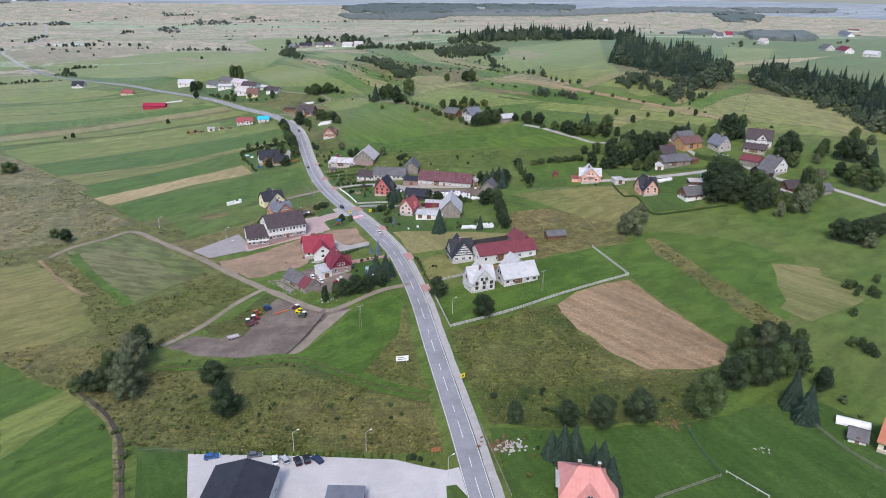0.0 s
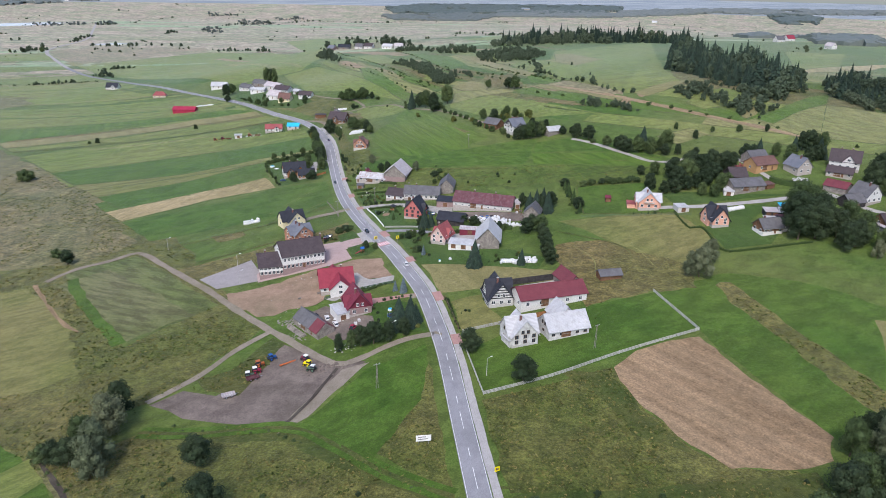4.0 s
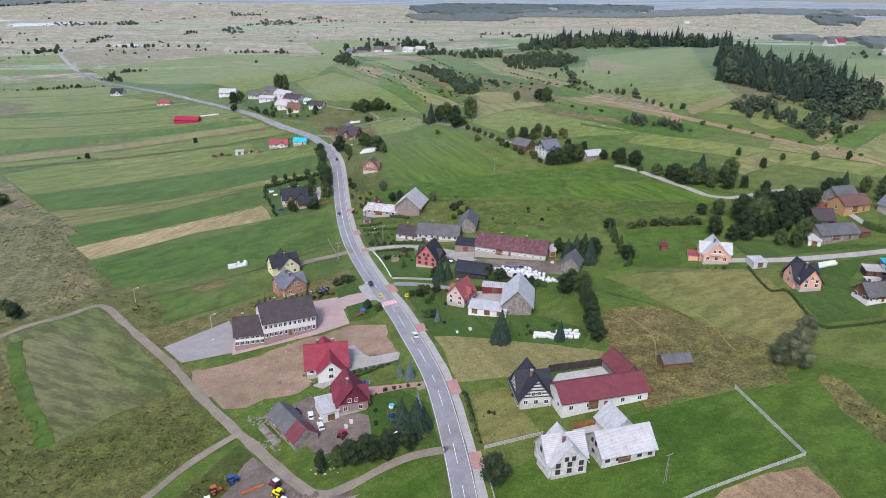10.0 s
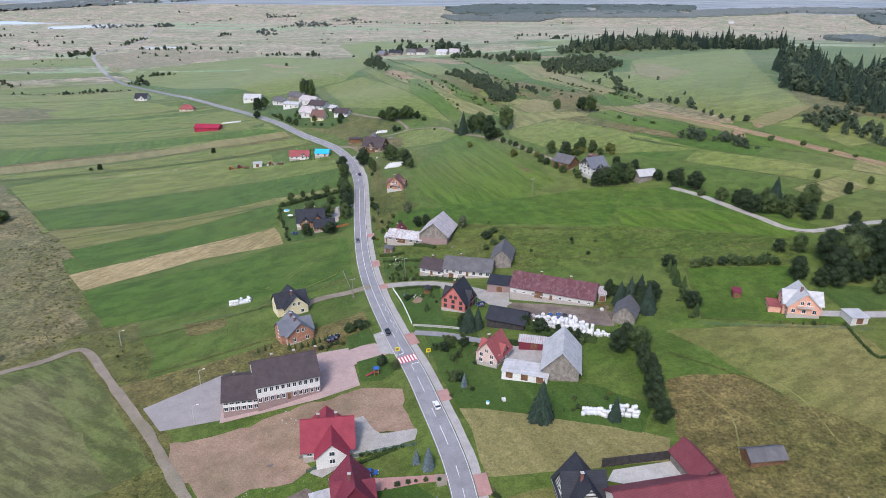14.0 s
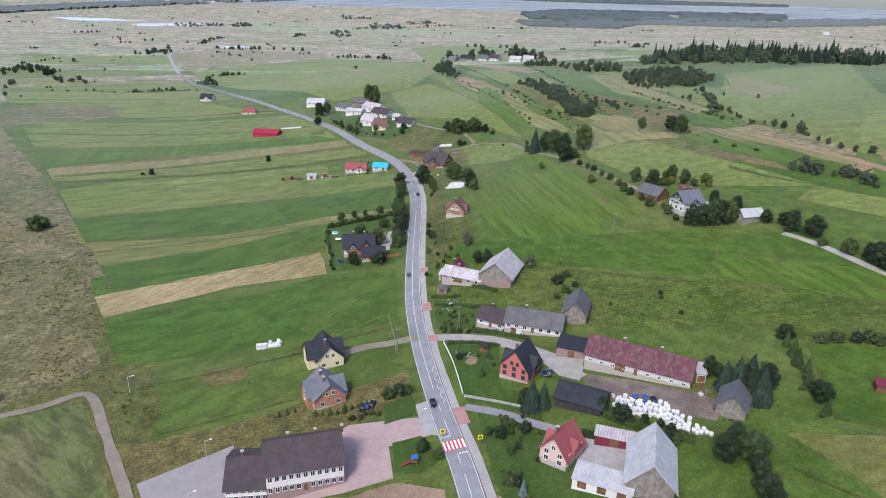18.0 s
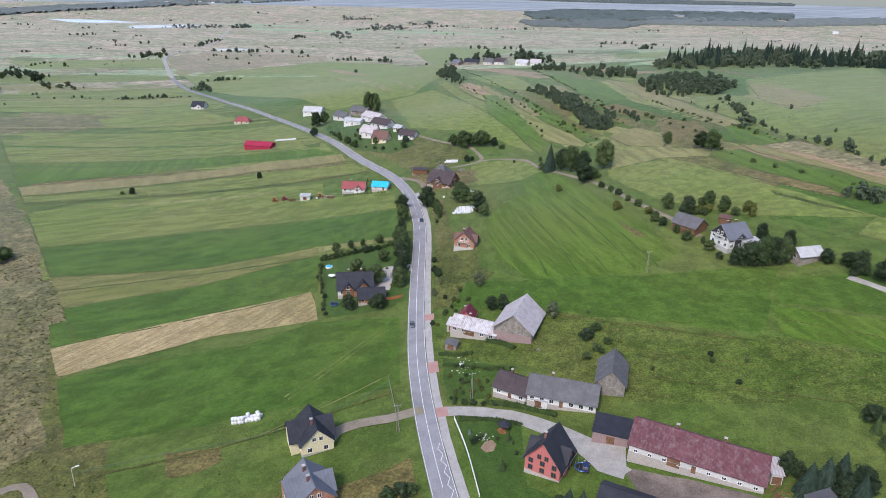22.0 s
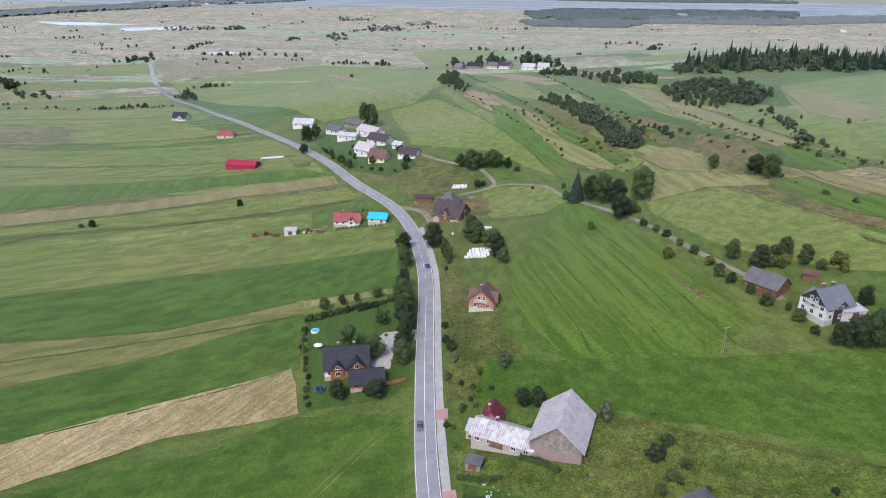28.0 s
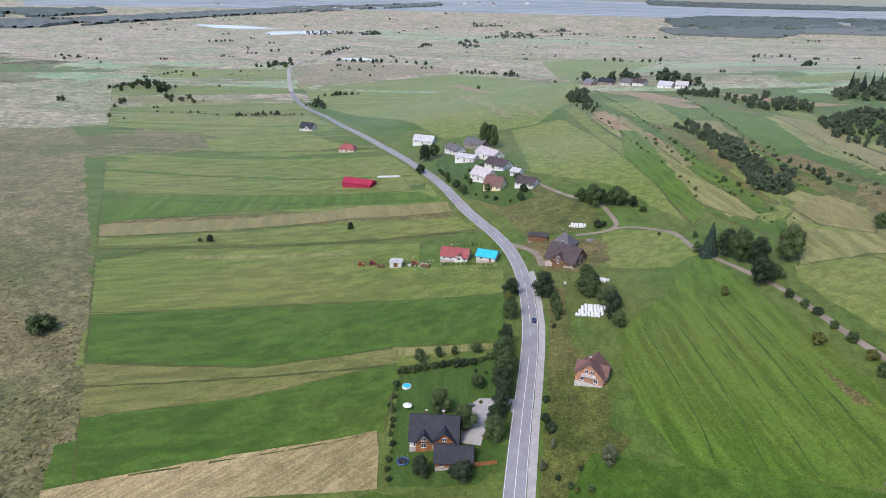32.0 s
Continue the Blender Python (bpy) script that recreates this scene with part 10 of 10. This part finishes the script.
def bale_heap(group, pts, count, second):
    """Bales tipped close together inside an outline, some lying on the lower ones."""
    rg = random.Random(count)
    xs, ys = [p[0] for p in pts], [p[1] for p in pts]
    spots, tries = [], 0
    while len(spots) < count and tries < 20000:
        tries += 1
        x, y = rg.uniform(min(xs), max(xs)), rg.uniform(min(ys), max(ys))
        if PIN(pts, x, y) and all((x - u) ** 2 + (y - v) ** 2 > 1.3 for u, v in spots):
            spots.append((x, y))
    for k, (x, y) in enumerate(spots):
        for level in range(2 if k < second else 1):
            ob = new("hay_bale", BALE)
            tip = rg.choice((0, 0, 90)) if not level else 0
            ob.matrix_basis = pose(x, y, land(x, y) - 0.03 + 1.2 * level + (0.6 if tip else 0), tip, 0, rg.uniform(0, 360))
            tagged(ob, "round hay bale wrapped in white film", "hay bale", group)


bale_heap("bales behind the barn", [(30.1, 376.5), (34.2, 380.6), (37.2, 378.6), (40.2, 377.1), (44.4, 376.3), (47.1, 373.1), (49.1, 369.2), (55, 363.9), (55.1, 362.6), (50.7, 363.2), (47.1, 364.9), (44.6, 367.1), (41.2, 370.8), (36.9, 370.2), (32.5, 371.9)], 125, 22)
bales("bales in the paddock", (38.8, 320.3), (46.3, 318.0), 2, 8, 1.9, 0.0, 0.8, 0.4)
bales("bales in the paddock", (47.0, 318.8), (55.3, 317.7), 3, 8, 1.9, 0.0, 0.6, 0.4)
bales("bales on the west meadow", (-95.3, 412.0), (-86.7, 415.0), 2, 9, 1.5, 0.2)
bales("bales above the brick house", (-47.0, 589.6), (-36.4, 587.1), 6, 8, 1.7, 0.0)
bales("bales beside the farm lane", (-65.5, 696.3), (-57.0, 694.3), 3, 6, 1.7, 0.0)
bales("bales near the crimson shed", (-230.7, 805.7), (-212.4, 806.2), 2, 12, 1.6, 0.0)
bales("bales beside the village lane", (160.4, 356.8), (169.4, 358.6), 2, 10, 1.6, 0.0)
bales("bales by the copse", (-44.0, 625.5), (-38.0, 621.7), 2, 5, 1.6, 0.0)


# ---- vehicles ----
CARPAINT = {"white": (0.7, 0.7, 0.7), "silver": (0.42, 0.43, 0.44), "black": (0.015, 0.015, 0.018), "navy": (0.02, 0.035, 0.09), "blue": (0.03, 0.1, 0.3), "grey": (0.12, 0.13, 0.14)}
for key, col in CARPAINT.items():
    M["car_" + key] = plain(key + "_car_paint", col, 0.25, 0.0, 0.04)


def wheel(parent, x, y, r=0.32, w=0.2, rim="metal"):
    ty = part("tyre", tube(bmesh.new(), (x, y - w / 2, r), (x, y + w / 2, r), r, r, 14), "rubber", parent)
    part("rim", tube(bmesh.new(), (x, y - w / 2 - 0.01, r), (x, y + w / 2 + 0.01, r), r * 0.58, r * 0.58, 10), rim, ty)


def car(at, turn, colour, van=False, z=0.0):
    e = thing("van" if van else "car", at[0], at[1], turn, ("grey-blue van on the road" if van else colour + " passenger car with dark windows"), "van" if van else "car", "", land(*at) + z)
    L, h1, h2 = (5.2, 1.1, 2.1) if van else (4.3, 0.85, 1.42)
    prof = [(-L / 2, 0.3), (-L / 2, h1 * 0.92), (-L / 2 + 0.15, h1), (L / 2 - 0.5, h1 * 0.9), (L / 2 - 0.05, h1 * 0.72), (L / 2, 0.32)]
    body = prism(bmesh.new(), prof, -0.86, 0.86, "xz")
    bmesh.ops.bevel(body, geom=body.edges[:], offset=0.06, segments=2, affect="EDGES")
    part("body", body, "car_" + colour, e)
    roof0, roof1 = (-L / 2 + 0.25, 0.75 * L / 2 - 0.6) if van else (-L / 2 + 0.75, L / 2 - 1.95)
    cab = [(roof0 - 0.35, h1 - 0.02), (roof0, h2 - 0.05), (roof1, h2 - 0.05), (roof1 + 0.75, h1 - 0.06)]
    g = prism(bmesh.new(), cab, -0.74, 0.74, "xz")
    part("glazing", g, "glass", e)
    rf = boxed(roof0 - 0.05, roof1 + 0.08, -0.72, 0.72, h2 - 0.06, h2)
    bmesh.ops.bevel(rf, geom=rf.edges[:], offset=0.025, segments=1, affect="EDGES")
    part("roof", rf, "car_" + colour, e)
    for y in (-0.55, 0.55):
        part("headlight", boxed(L / 2 - 0.12, L / 2 + 0.01, y - 0.18, y + 0.18, 0.55, 0.68), "trimw", e)
        part("tail_light", boxed(-L / 2 - 0.01, -L / 2 + 0.08, y - 0.18, y + 0.18, 0.6, 0.75), "r_crimson", e)
    for x in (-L * 0.3, L * 0.3):
        for y in (-0.8, 0.8):
            wheel(e, x, y)
    return e


for at, turn, colour in (((-44.4, 158.3), 5, "grey"), ((-38.5, 155.0), 100, "white"), ((-35.7, 154.6), 115, "silver"), ((-32.2, 153.6), 110, "black"), ((-29.8, 154.2), 105, "black"), ((-26.8, 153.5), 130, "navy"), ((-56.5, 159.5), 10, "blue"),
                         ((-45.1, 374.3), 80, "black"), ((-43.9, 374.9), 80, "navy"), ((-42.8, 375.8), 85, "black"), ((-20.6, 300.6), 5, "blue"), ((-40.7, 289.2), 125, "black"), ((-35.7, 286.4), 105, "white"), ((-31.8, 280.7), 110, "white"),
                         ((37.0, 379.4), 80, "blue"), ((40.0, 379.2), 82, "blue"), ((42.2, 378.4), 85, "black"), ((-73.5, 524.6), 60, "grey"), ((12.1, 393.0), 80, "navy")):
    car(at, turn, colour, False, 0.12)
for at, side, colour, van in (((-20.9, 375.2), -1.6, "black", False), ((-5.3, 324.9), 1.5, "white", False), ((-66.4, 583.6), 1.6, "navy", False), ((-48.0, 475.5), -1.6, "grey", False)):
    cc, dd = on_road(at)
    nn = np.array((dd[1], -dd[0])) * side
    car((cc[0] + nn[0], cc[1] + nn[1]), math.degrees(math.atan2(dd[1], dd[0])) + (180 if side < 0 else 0), colour, van, 0.23)


def tractor(at, turn, colour, cab="trimw", label="farm tractor with a cab"):
    e = thing("tractor", at[0], at[1], turn, label, "tractor", "", land(*at) + 0.06)
    part("bonnet", prism(bmesh.new(), [(0.2, 0.7), (0.2, 1.55), (1.6, 1.4), (1.75, 0.8)], -0.38, 0.38, "xz"), colour, e)
    part("chassis", boxed(-1.2, 1.6, -0.25, 0.25, 0.5, 0.8), "rubber", e)
    part("cab", prism(bmesh.new(), [(-1.25, 0.9), (-1.15, 2.35), (0.1, 2.35), (0.35, 0.9)], -0.62, 0.62, "xz"), "glass", e)
    part("cab_roof", boxed(-1.3, 0.2, -0.7, 0.7, 2.35, 2.5), cab, e)
    for y in (-0.85, 0.85):
        wheel(e, -0.75, y, 0.75, 0.4, colour)
        wheel(e, 1.25, y * 0.9, 0.45, 0.28, colour)
        part("mudguard", boxed(-1.35, -0.1, y - 0.22, y + 0.22, 1.5, 1.58), colour, e)


tractor((-53.2, 260.2), 40, "car_blue", "car_blue", "blue farm tractor with a cab")
tractor((-56.9, 256.5), 30, "orange", "orange", "orange farm tractor in the yard")
tractor((-57.3, 252.3), 25, "r_crimson", "trimw", "red farm tractor in the yard")
tractor((-40.9, 257.2), 140, "r_maroon", "trimw", "maroon tractor with white cab roof")
tractor((-37.6, 249.8), 160, "wire", "trimw", "green tractor with white cab roof")


tractor((-39.4, 253.2), 150, "yellow", "yellow", "yellow loader with a cab in the yard")
tractor((-59.2, 249.6), 20, "wire", "trimw", "green farm tractor in the yard")


def trailer(at, turn, colour, label):
    e = thing("trailer", at[0], at[1], turn, label, "trailer", "", land(*at) + 0.06)
    part("bed", boxed(-2.2, 2.2, -1.0, 1.0, 0.75, 0.9), colour, e)
    for x0, x1, y0, y1 in ((-2.2, 2.2, -1.0, -0.94), (-2.2, 2.2, 0.94, 1.0), (-2.2, -2.14, -0.94, 0.94), (2.14, 2.2, -0.94, 0.94)):
        part("side_board", boxed(x0, x1, y0, y1, 0.9, 1.4), colour, e)
    part("drawbar", boxed(2.2, 3.6, -0.06, 0.06, 0.6, 0.72), "metal", e)
    for x in (-0.9, 0.9):
        for y in (-0.85, 0.85):
            wheel(e, x, y, 0.4, 0.22)


trailer((-63.9, 238.3), 25, "r_silver", "grey flatbed farm trailer in the yard")
trailer((-57.8, 247.9), 30, "r_rust", "rusty claret farm trailer in the yard")


# ---- garden things ----
def trampoline(at, r=1.8, label="round trampoline with dark blue mat"):
    e = thing("trampoline", at[0], at[1], 0, label, "trampoline", "", land(*at) + 0.1)
    bm = bmesh.new()
    tube(bm, (0, 0, 0.72), (0, 0, 0.76), r * 0.85, r * 0.85, 20)
    part("mat", bm, "rubber", e)
    bm = bmesh.new()
    for k in range(20):
        a, b2 = 6.2832 * k / 20, 6.2832 * (k + 1) / 20
        tube(bm, (r * math.cos(a), r * math.sin(a), 0.76), (r * math.cos(b2), r * math.sin(b2), 0.76), 0.14, 0.14, 6)
    part("rim_pad", bm, "car_blue", e)
    for k in range(6):
        a = 6.2832 * k / 6
        part("leg", tube(bmesh.new(), (r * math.cos(a), r * math.sin(a), -0.1), (r * math.cos(a), r * math.sin(a), 2.4), 0.03, 0.03, 6), "metal", e)


trampoline((-9.6, 281.3))
trampoline((-86.2, 493.6))
trampoline((11.0, 392.6))


def pool(at, r=1.9, label="round garden pool with blue water"):
    e = thing("garden_pool", at[0], at[1], 0, label, "pool", "", land(*at) + 0.06)
    part("wall", tube(bmesh.new(), (0, 0, 0), (0, 0, 0.8), r, r * 0.97, 24), "trimw", e)
    part("water", tube(bmesh.new(), (0, 0, 0.72), (0, 0, 0.815), r * 0.86, r * 0.86, 24), "r_cyan", e)


pool((-10.4, 286.8), 0.95, "small white garden tub with blue water")
pool((-100.5, 533.8), 1.7)
pool((11.8, 327.2), 0.5, "small white garden tub")
e = thing("garden_umbrella", *(-95.0, 520.4), 0, "white open garden umbrella over the terrace", "umbrella")
part("pole", tube(bmesh.new(), (0, 0, 0), (0, 0, 2.5), 0.04, 0.04, 8), "brownwood", e)
part("canopy", tube(bmesh.new(), (0, 0, 2.0), (0, 0, 2.6), 1.7, 0.05, 10), "trimw", e)
e = thing("play_tower", *(-24.7, 348.1), 20, "wooden play tower with red slide", "play tower")
for x in (-0.7, 0.7):
    for y in (-0.7, 0.7):
        part("post", boxed(x - 0.06, x + 0.06, y - 0.06, y + 0.06, -0.2, 2.6), "timber", e)
part("deck", boxed(-0.8, 0.8, -0.8, 0.8, 1.2, 1.3), "timber", e)
part("roof", prism(bmesh.new(), [(-1.0, 2.5), (0, 3.3), (1.0, 2.5)], -1.0, 1.0), "car_blue", e)
part("slide", prism(bmesh.new(), [(-3.4, 0.1), (-3.4, 0.2), (-0.8, 1.35), (-0.8, 1.25)], -0.35, 0.35, "xz"), "r_crimson", e)
e = thing("polytunnel", *(128.7, 146.4), -32, "white plastic polytunnel on grass", "greenhouse")
part("cover", prism(bmesh.new(), [(1.6 * math.cos(3.1416 * k / 10), 1.9 * math.sin(3.1416 * k / 10)) for k in range(11)], -4.5, 4.5), "foil", e)
for x in (-4.5, -2.2, 0, 2.2, 4.5):
    part("hoop", prism(bmesh.new(), [(1.64 * math.cos(3.1416 * k / 10), 1.94 * math.sin(3.1416 * k / 10)) for k in range(11)], x - 0.04, x + 0.04), "metal", e)
house("small summer house with a grey roof", (122.0, 139.3), (125.5, 136.7), 5, 1.8, 2.0, "white", "r_grey", windows=1, gable_windows=1, chimneys=0, plinth="", name="summer_house", category="summer house")


def heap(name, label, category, at, n, spread, size, mat, flat=0.6):
    """A pile of angular lumps, each one a part."""
    e = thing(name, at[0], at[1], 0, label, category)
    z0 = land(*at)
    rg = random.Random(int(at[0] * 10) + n)
    rest = bmesh.new()
    for k in range(n):
        bm = bmesh.new()
        bmesh.ops.create_icosphere(bm, subdivisions=1, radius=size * rg.uniform(0.5, 1.3))
        bm.verts.index_update()
        for v in bm.verts:
            v.co = Vector((v.co.x * rg.uniform(0.7, 1.3), v.co.y * rg.uniform(0.7, 1.3), v.co.z * flat * rg.uniform(0.7, 1.2)))
        x, y = rg.gauss(0, spread), rg.gauss(0, spread * 0.7)
        m = pose(x, y, land(at[0] + x, at[1] + y) - z0 + size * 0.15, 0, 0, rg.uniform(0, 360))
        if k < 8:
            part("stone", bm, mat, e, "", m)
        else:
            # the small rest is joined
            ring = [rest.verts.new(m @ v.co) for v in bm.verts]
            for f in bm.faces:
                rest.faces.new([ring[v.index] for v in f.verts])
            bm.free()
    tagged(part("loose_rest", rest, mat, e), kind="stuff")


heap("scrap_heap", "pale planks and sheets under blue tarpaulin", "scrap", (193.6, 412.6), 50, 3.2, 0.8, "r_rose")
heap("scrap_heap", "white boards stacked beside the house", "scrap", (214.0, 388.6), 40, 2.6, 0.7, "r_white")
heap("rubble_pile", "pile of pale rubble and stones", "rubble", (27.6, 150.6), 60, 2.6, 0.5, "gravel")
heap("brushwood_pile", "brown heap of cut brushwood", "brushwood", (23.9, 152.4), 40, 2.4, 0.6, "brownwood")
heap("scrap_heap", "weathered boards and scrap heap", "scrap", (-50.6, 288.2), 50, 2.6, 0.42, "wood")
heap("rubble_pile", "pale rubble beside the barn", "rubble", (-27.9, 262.5), 30, 2.0, 0.3, "concrete")
heap("brushwood_pile", "brown heap of sticks on grass", "brushwood", (75.8, 153.4), 40, 2.6, 0.4, "brownwood")
heap("fire_pit", "ring of stones round a fire pit", "fire pit", (96.3, 139.0), 14, 1.4, 0.25, "concrete")
heap("scrap_heap", "scrap and timber heap behind the barn", "scrap", (62.5, 381.2), 60, 4.0, 0.5, "brownwood")
heap("rubble_pile", "white lime and rubble heap", "rubble", (-49.0, 326.7), 26, 3.0, 0.28, "fencew")
heap("spoil_heap", "brown soil heap beside the trench", "soil heap", (-31.8, 250.1), 30, 3.5, 0.7, "mud")
heap("timber_heap", "heap of sawn timber and firewood", "timber", (-55.3, 665.0), 50, 4.0, 0.5, "earth")
heap("scrap_heap", "old machinery and scrap in grass", "scrap", (-164.9, 643.3), 40, 5.0, 0.5, "brownwood")
heap("scrap_heap", "old machinery and crates by the shed", "scrap", (-136.4, 647.6), 40, 5.0, 0.5, "stone")


def log_stack(at, turn, n, layers, length=3.0):
    e = thing("log_stack", at[0], at[1], turn, "stack of grey sawn logs beside the barn", "log stack")
    for l in range(layers):
        for k in range(n - l):
            part("log", tube(bmesh.new(), (0, (k + l * 0.5) * 0.42, 0.2 + l * 0.36), (length * PLANT.uniform(0.9, 1.1), (k + l * 0.5) * 0.42, 0.2 + l * 0.36), 0.2, 0.19, 8), "wood", e)


log_stack((-51.4, 283.2), -52, 6, 4, 5.6)
log_stack((-47.4, 278.0), -52, 6, 3, 5.2)
log_stack((-84.6, 675.1), 20, 12, 3, 4.0)
log_stack((-51.3, 673.4), 60, 10, 3, 4.0)
e = thing("drain_pipe", *(-46.1, 256.8), 35, "orange plastic drain pipes on the ground", "pipe")
for k in range(3):
    part("pipe", tube(bmesh.new(), (-4, k * 0.3, 0.16), (4, k * 0.3, 0.16), 0.14, 0.14, 10), "orange", e)
# hedge of small thujas along the filling station
row("thuja", [(-63.1, 162.5), (-46.4, 159.4), (-27.2, 155.9), (-4.4, 150.9)], 1.5, 2.0, 1.0, 0.15, "hedge along the station")
for at in ((-44.1, 159.8), (-38.0, 158.6), (-30.4, 157.2), (-23.3, 155.8), (-16.1, 154.4), (-9.0, 153.0)):
    tree("yellowbush", at, 1.8, 1.6)
row("bush", [(-2.9, 150.1), (0.9, 148.7), (5.5, 146.8), (6.9, 145.6)], 1.6, 1.6, 1.0, 0.8)
e = thing("advertising_sign", *(6.2, 150.9), 10, "small brown and white sign at the station", "sign")
for x in (-1.2, 1.2):
    part("post", tube(bmesh.new(), (x, 0, -0.3), (x, 0, 2.4), 0.05, 0.05, 8), "metal", e)
part("panel", boxed(-1.4, 1.4, -0.05, 0.05, 0.9, 2.4), "timber", e)


# ---- loose farm and garden clutter ----
def pallet_stack(at, turn, n, label="stack of grey wooden pallets"):
    e = thing("pallet_stack", at[0], at[1], turn, label + " on the ground", "pallets")
    for k in range(n):
        bm = bmesh.new()
        for i in range(5):
            box(bm, -0.6, 0.6, -0.4 + i * 0.18, -0.3 + i * 0.18, 0.11 + k * 0.15, 0.135 + k * 0.15)
        for x in (-0.52, 0.0, 0.52):
            box(bm, x - 0.05, x + 0.05, -0.4, 0.44, 0.01 + k * 0.15, 0.11 + k * 0.15)
        part("pallet", bm, "wood", e)


def water_tank(at, label="white plastic water tank in a cage"):
    e = thing("water_tank", at[0], at[1], 20, label, "water tank")
    tk = boxed(-0.5, 0.5, -0.6, 0.6, 0.12, 1.1)
    bmesh.ops.bevel(tk, geom=tk.edges[:], offset=0.08, segments=2, affect="EDGES")
    part("tank", tk, "foil", e)
    for x in (-0.53, 0.53):
        for y in (-0.6, 0.0, 0.6):
            part("bar", boxed(x - 0.02, x + 0.02, y - 0.02, y + 0.02, 0, 1.15), "metal", e)
    part("cap", tube(bmesh.new(), (0, 0, 1.1), (0, 0, 1.18), 0.16, 0.16, 10), "rubber", e)


for at, tn, n in (((-23.9, 272.2), 20, 5), ((-36.1, 290.5), 70, 4), ((-41.5, 309.2), 10, 6), ((-49.5, 306.8), 45, 4), ((58.4, 382.9), 20, 7), ((47.8, 379.5), 60, 4), ((58.6, 377.1), 10, 5), ((-80.4, 670.3), 15, 5), ((-45.8, 666.0), 70, 6), ((-158.7, 644.6), 5, 4), ((-131.8, 648.7), 40, 4), ((-0.6, 451.4), 30, 4), ((-35.9, 308.7), 75, 3), ((-18.3, 279.5), 35, 4)):
    pallet_stack(at, tn, n)
for at in ((-22.6, 281.3), (-23.9, 279.2), (16.7, 328.2), (30.7, 380.4), (18.7, 381.0), (-56.6, 622.0), (-142.1, 644.7), (-26.6, 443.9), (56.3, 381.6)):
    water_tank(at)
heap("plank_heap", "heap of brown planks and boards", "planks", (57.5, 386.5), 40, 2.6, 0.4, "brownwood")
heap("rubble_pile", "broken stone and rubble beside barn", "rubble", (-16.8, 269.6), 40, 2.6, 0.3, "concrete")
heap("rubble_pile", "scattered stones on bare earth", "rubble", (-30.9, 316.0), 30, 4.0, 0.3, "gravel")
heap("rubble_pile", "scattered stones near the house", "rubble", (-51.5, 302.8), 40, 7.0, 0.2, "gravel")
heap("flower_bed", "garden bed edged with stones", "flower bed", (-16.5, 405.8), 24, 1.6, 0.3, "concrete")


def gazebo(at, r, h, label):
    """A small six-sided garden pavilion on posts."""
    e = thing("gazebo", at[0], at[1], 12, label, "gazebo")
    ring = [(r * math.cos(radians(60 * k)), r * math.sin(radians(60 * k))) for k in range(6)]
    for x, y in ring:
        part("post", tube(bmesh.new(), (x * 0.9, y * 0.9, -0.3), (x * 0.9, y * 0.9, h), 0.06, 0.06, 6), "brownwood", e)
    bm = bmesh.new()
    low = [bm.verts.new((1.1 * x, 1.1 * y, h - 0.05)) for x, y in ring]
    top = bm.verts.new((0, 0, h + 0.6 * r))
    for k in range(6):
        bm.faces.new((low[k], low[(k + 1) % 6], top))
    bm.faces.new(low[::-1])
    part("roof", bm, "r_dark", e)
    part("floor", tube(bmesh.new(), (0, 0, -0.2), (0, 0, 0.12), r, r, 6), "timber", e)
    for k in range(5):
        (x0, y0), (x1, y1) = ring[k], ring[k + 1]
        part("railing", tube(bmesh.new(), (x0 * 0.9, y0 * 0.9, 0.8), (x1 * 0.9, y1 * 0.9, 0.8), 0.05, 0.05, 5), "brownwood", e)


gazebo((-10.2, 409.0), 1.9, 2.3, "small dark-roofed garden gazebo on the lawn")
heap("scrap_heap", "farm scrap around the silver barn", "scrap", (-24.9, 444.3), 24, 3.0, 0.35, "stone")
heap("scrap_heap", "pile of tyres and scrap", "scrap", (61.6, 373.6), 30, 2.5, 0.4, "rubber")
for at, turn, col, text in (((-169.3, 641.9), 10, "orange", "old orange tractor in the grass"), ((-163.5, 644.1), 30, "r_crimson", "old red tractor in the grass"), ((-140.3, 647.1), 15, "orange", "rusty orange tractor beside the shed"), ((-24.5, 275.1), 60, "r_crimson", "small red tractor beside the house")):
    tractor(at, turn, col, col, text)
for at, turn, text in (((-157.3, 641.0), 20, "old flat trailer in the grass"), ((-132.6, 643.7), 0, "old flat trailer beside the shed"), ((35.7, 376.7), 70, "flat trailer beside the bales")):
    trailer(at, turn, "brownwood", text)
e = thing("garden_table", *(-32.4, 284.3), 10, "round white table on the terrace", "table")
part("tabletop", tube(bmesh.new(), (0, 0, 0.7), (0, 0, 0.75), 0.6, 0.6, 16), "trimw", e)
part("leg", tube(bmesh.new(), (0, 0, 0), (0, 0, 0.7), 0.05, 0.05, 8), "metal", e)
heap("rubble_pile", "white plaster debris on bare earth", "rubble", (-46.6, 319.4), 40, 4.5, 0.22, "fencew")
heap("rubble_pile", "pale broken slabs on bare earth", "rubble", (-54.0, 300.7), 40, 6.0, 0.24, "gravel")
heap("plank_heap", "weathered planks and beams by the barn", "planks", (-45.8, 276.0), 40, 3.0, 0.35, "wood")
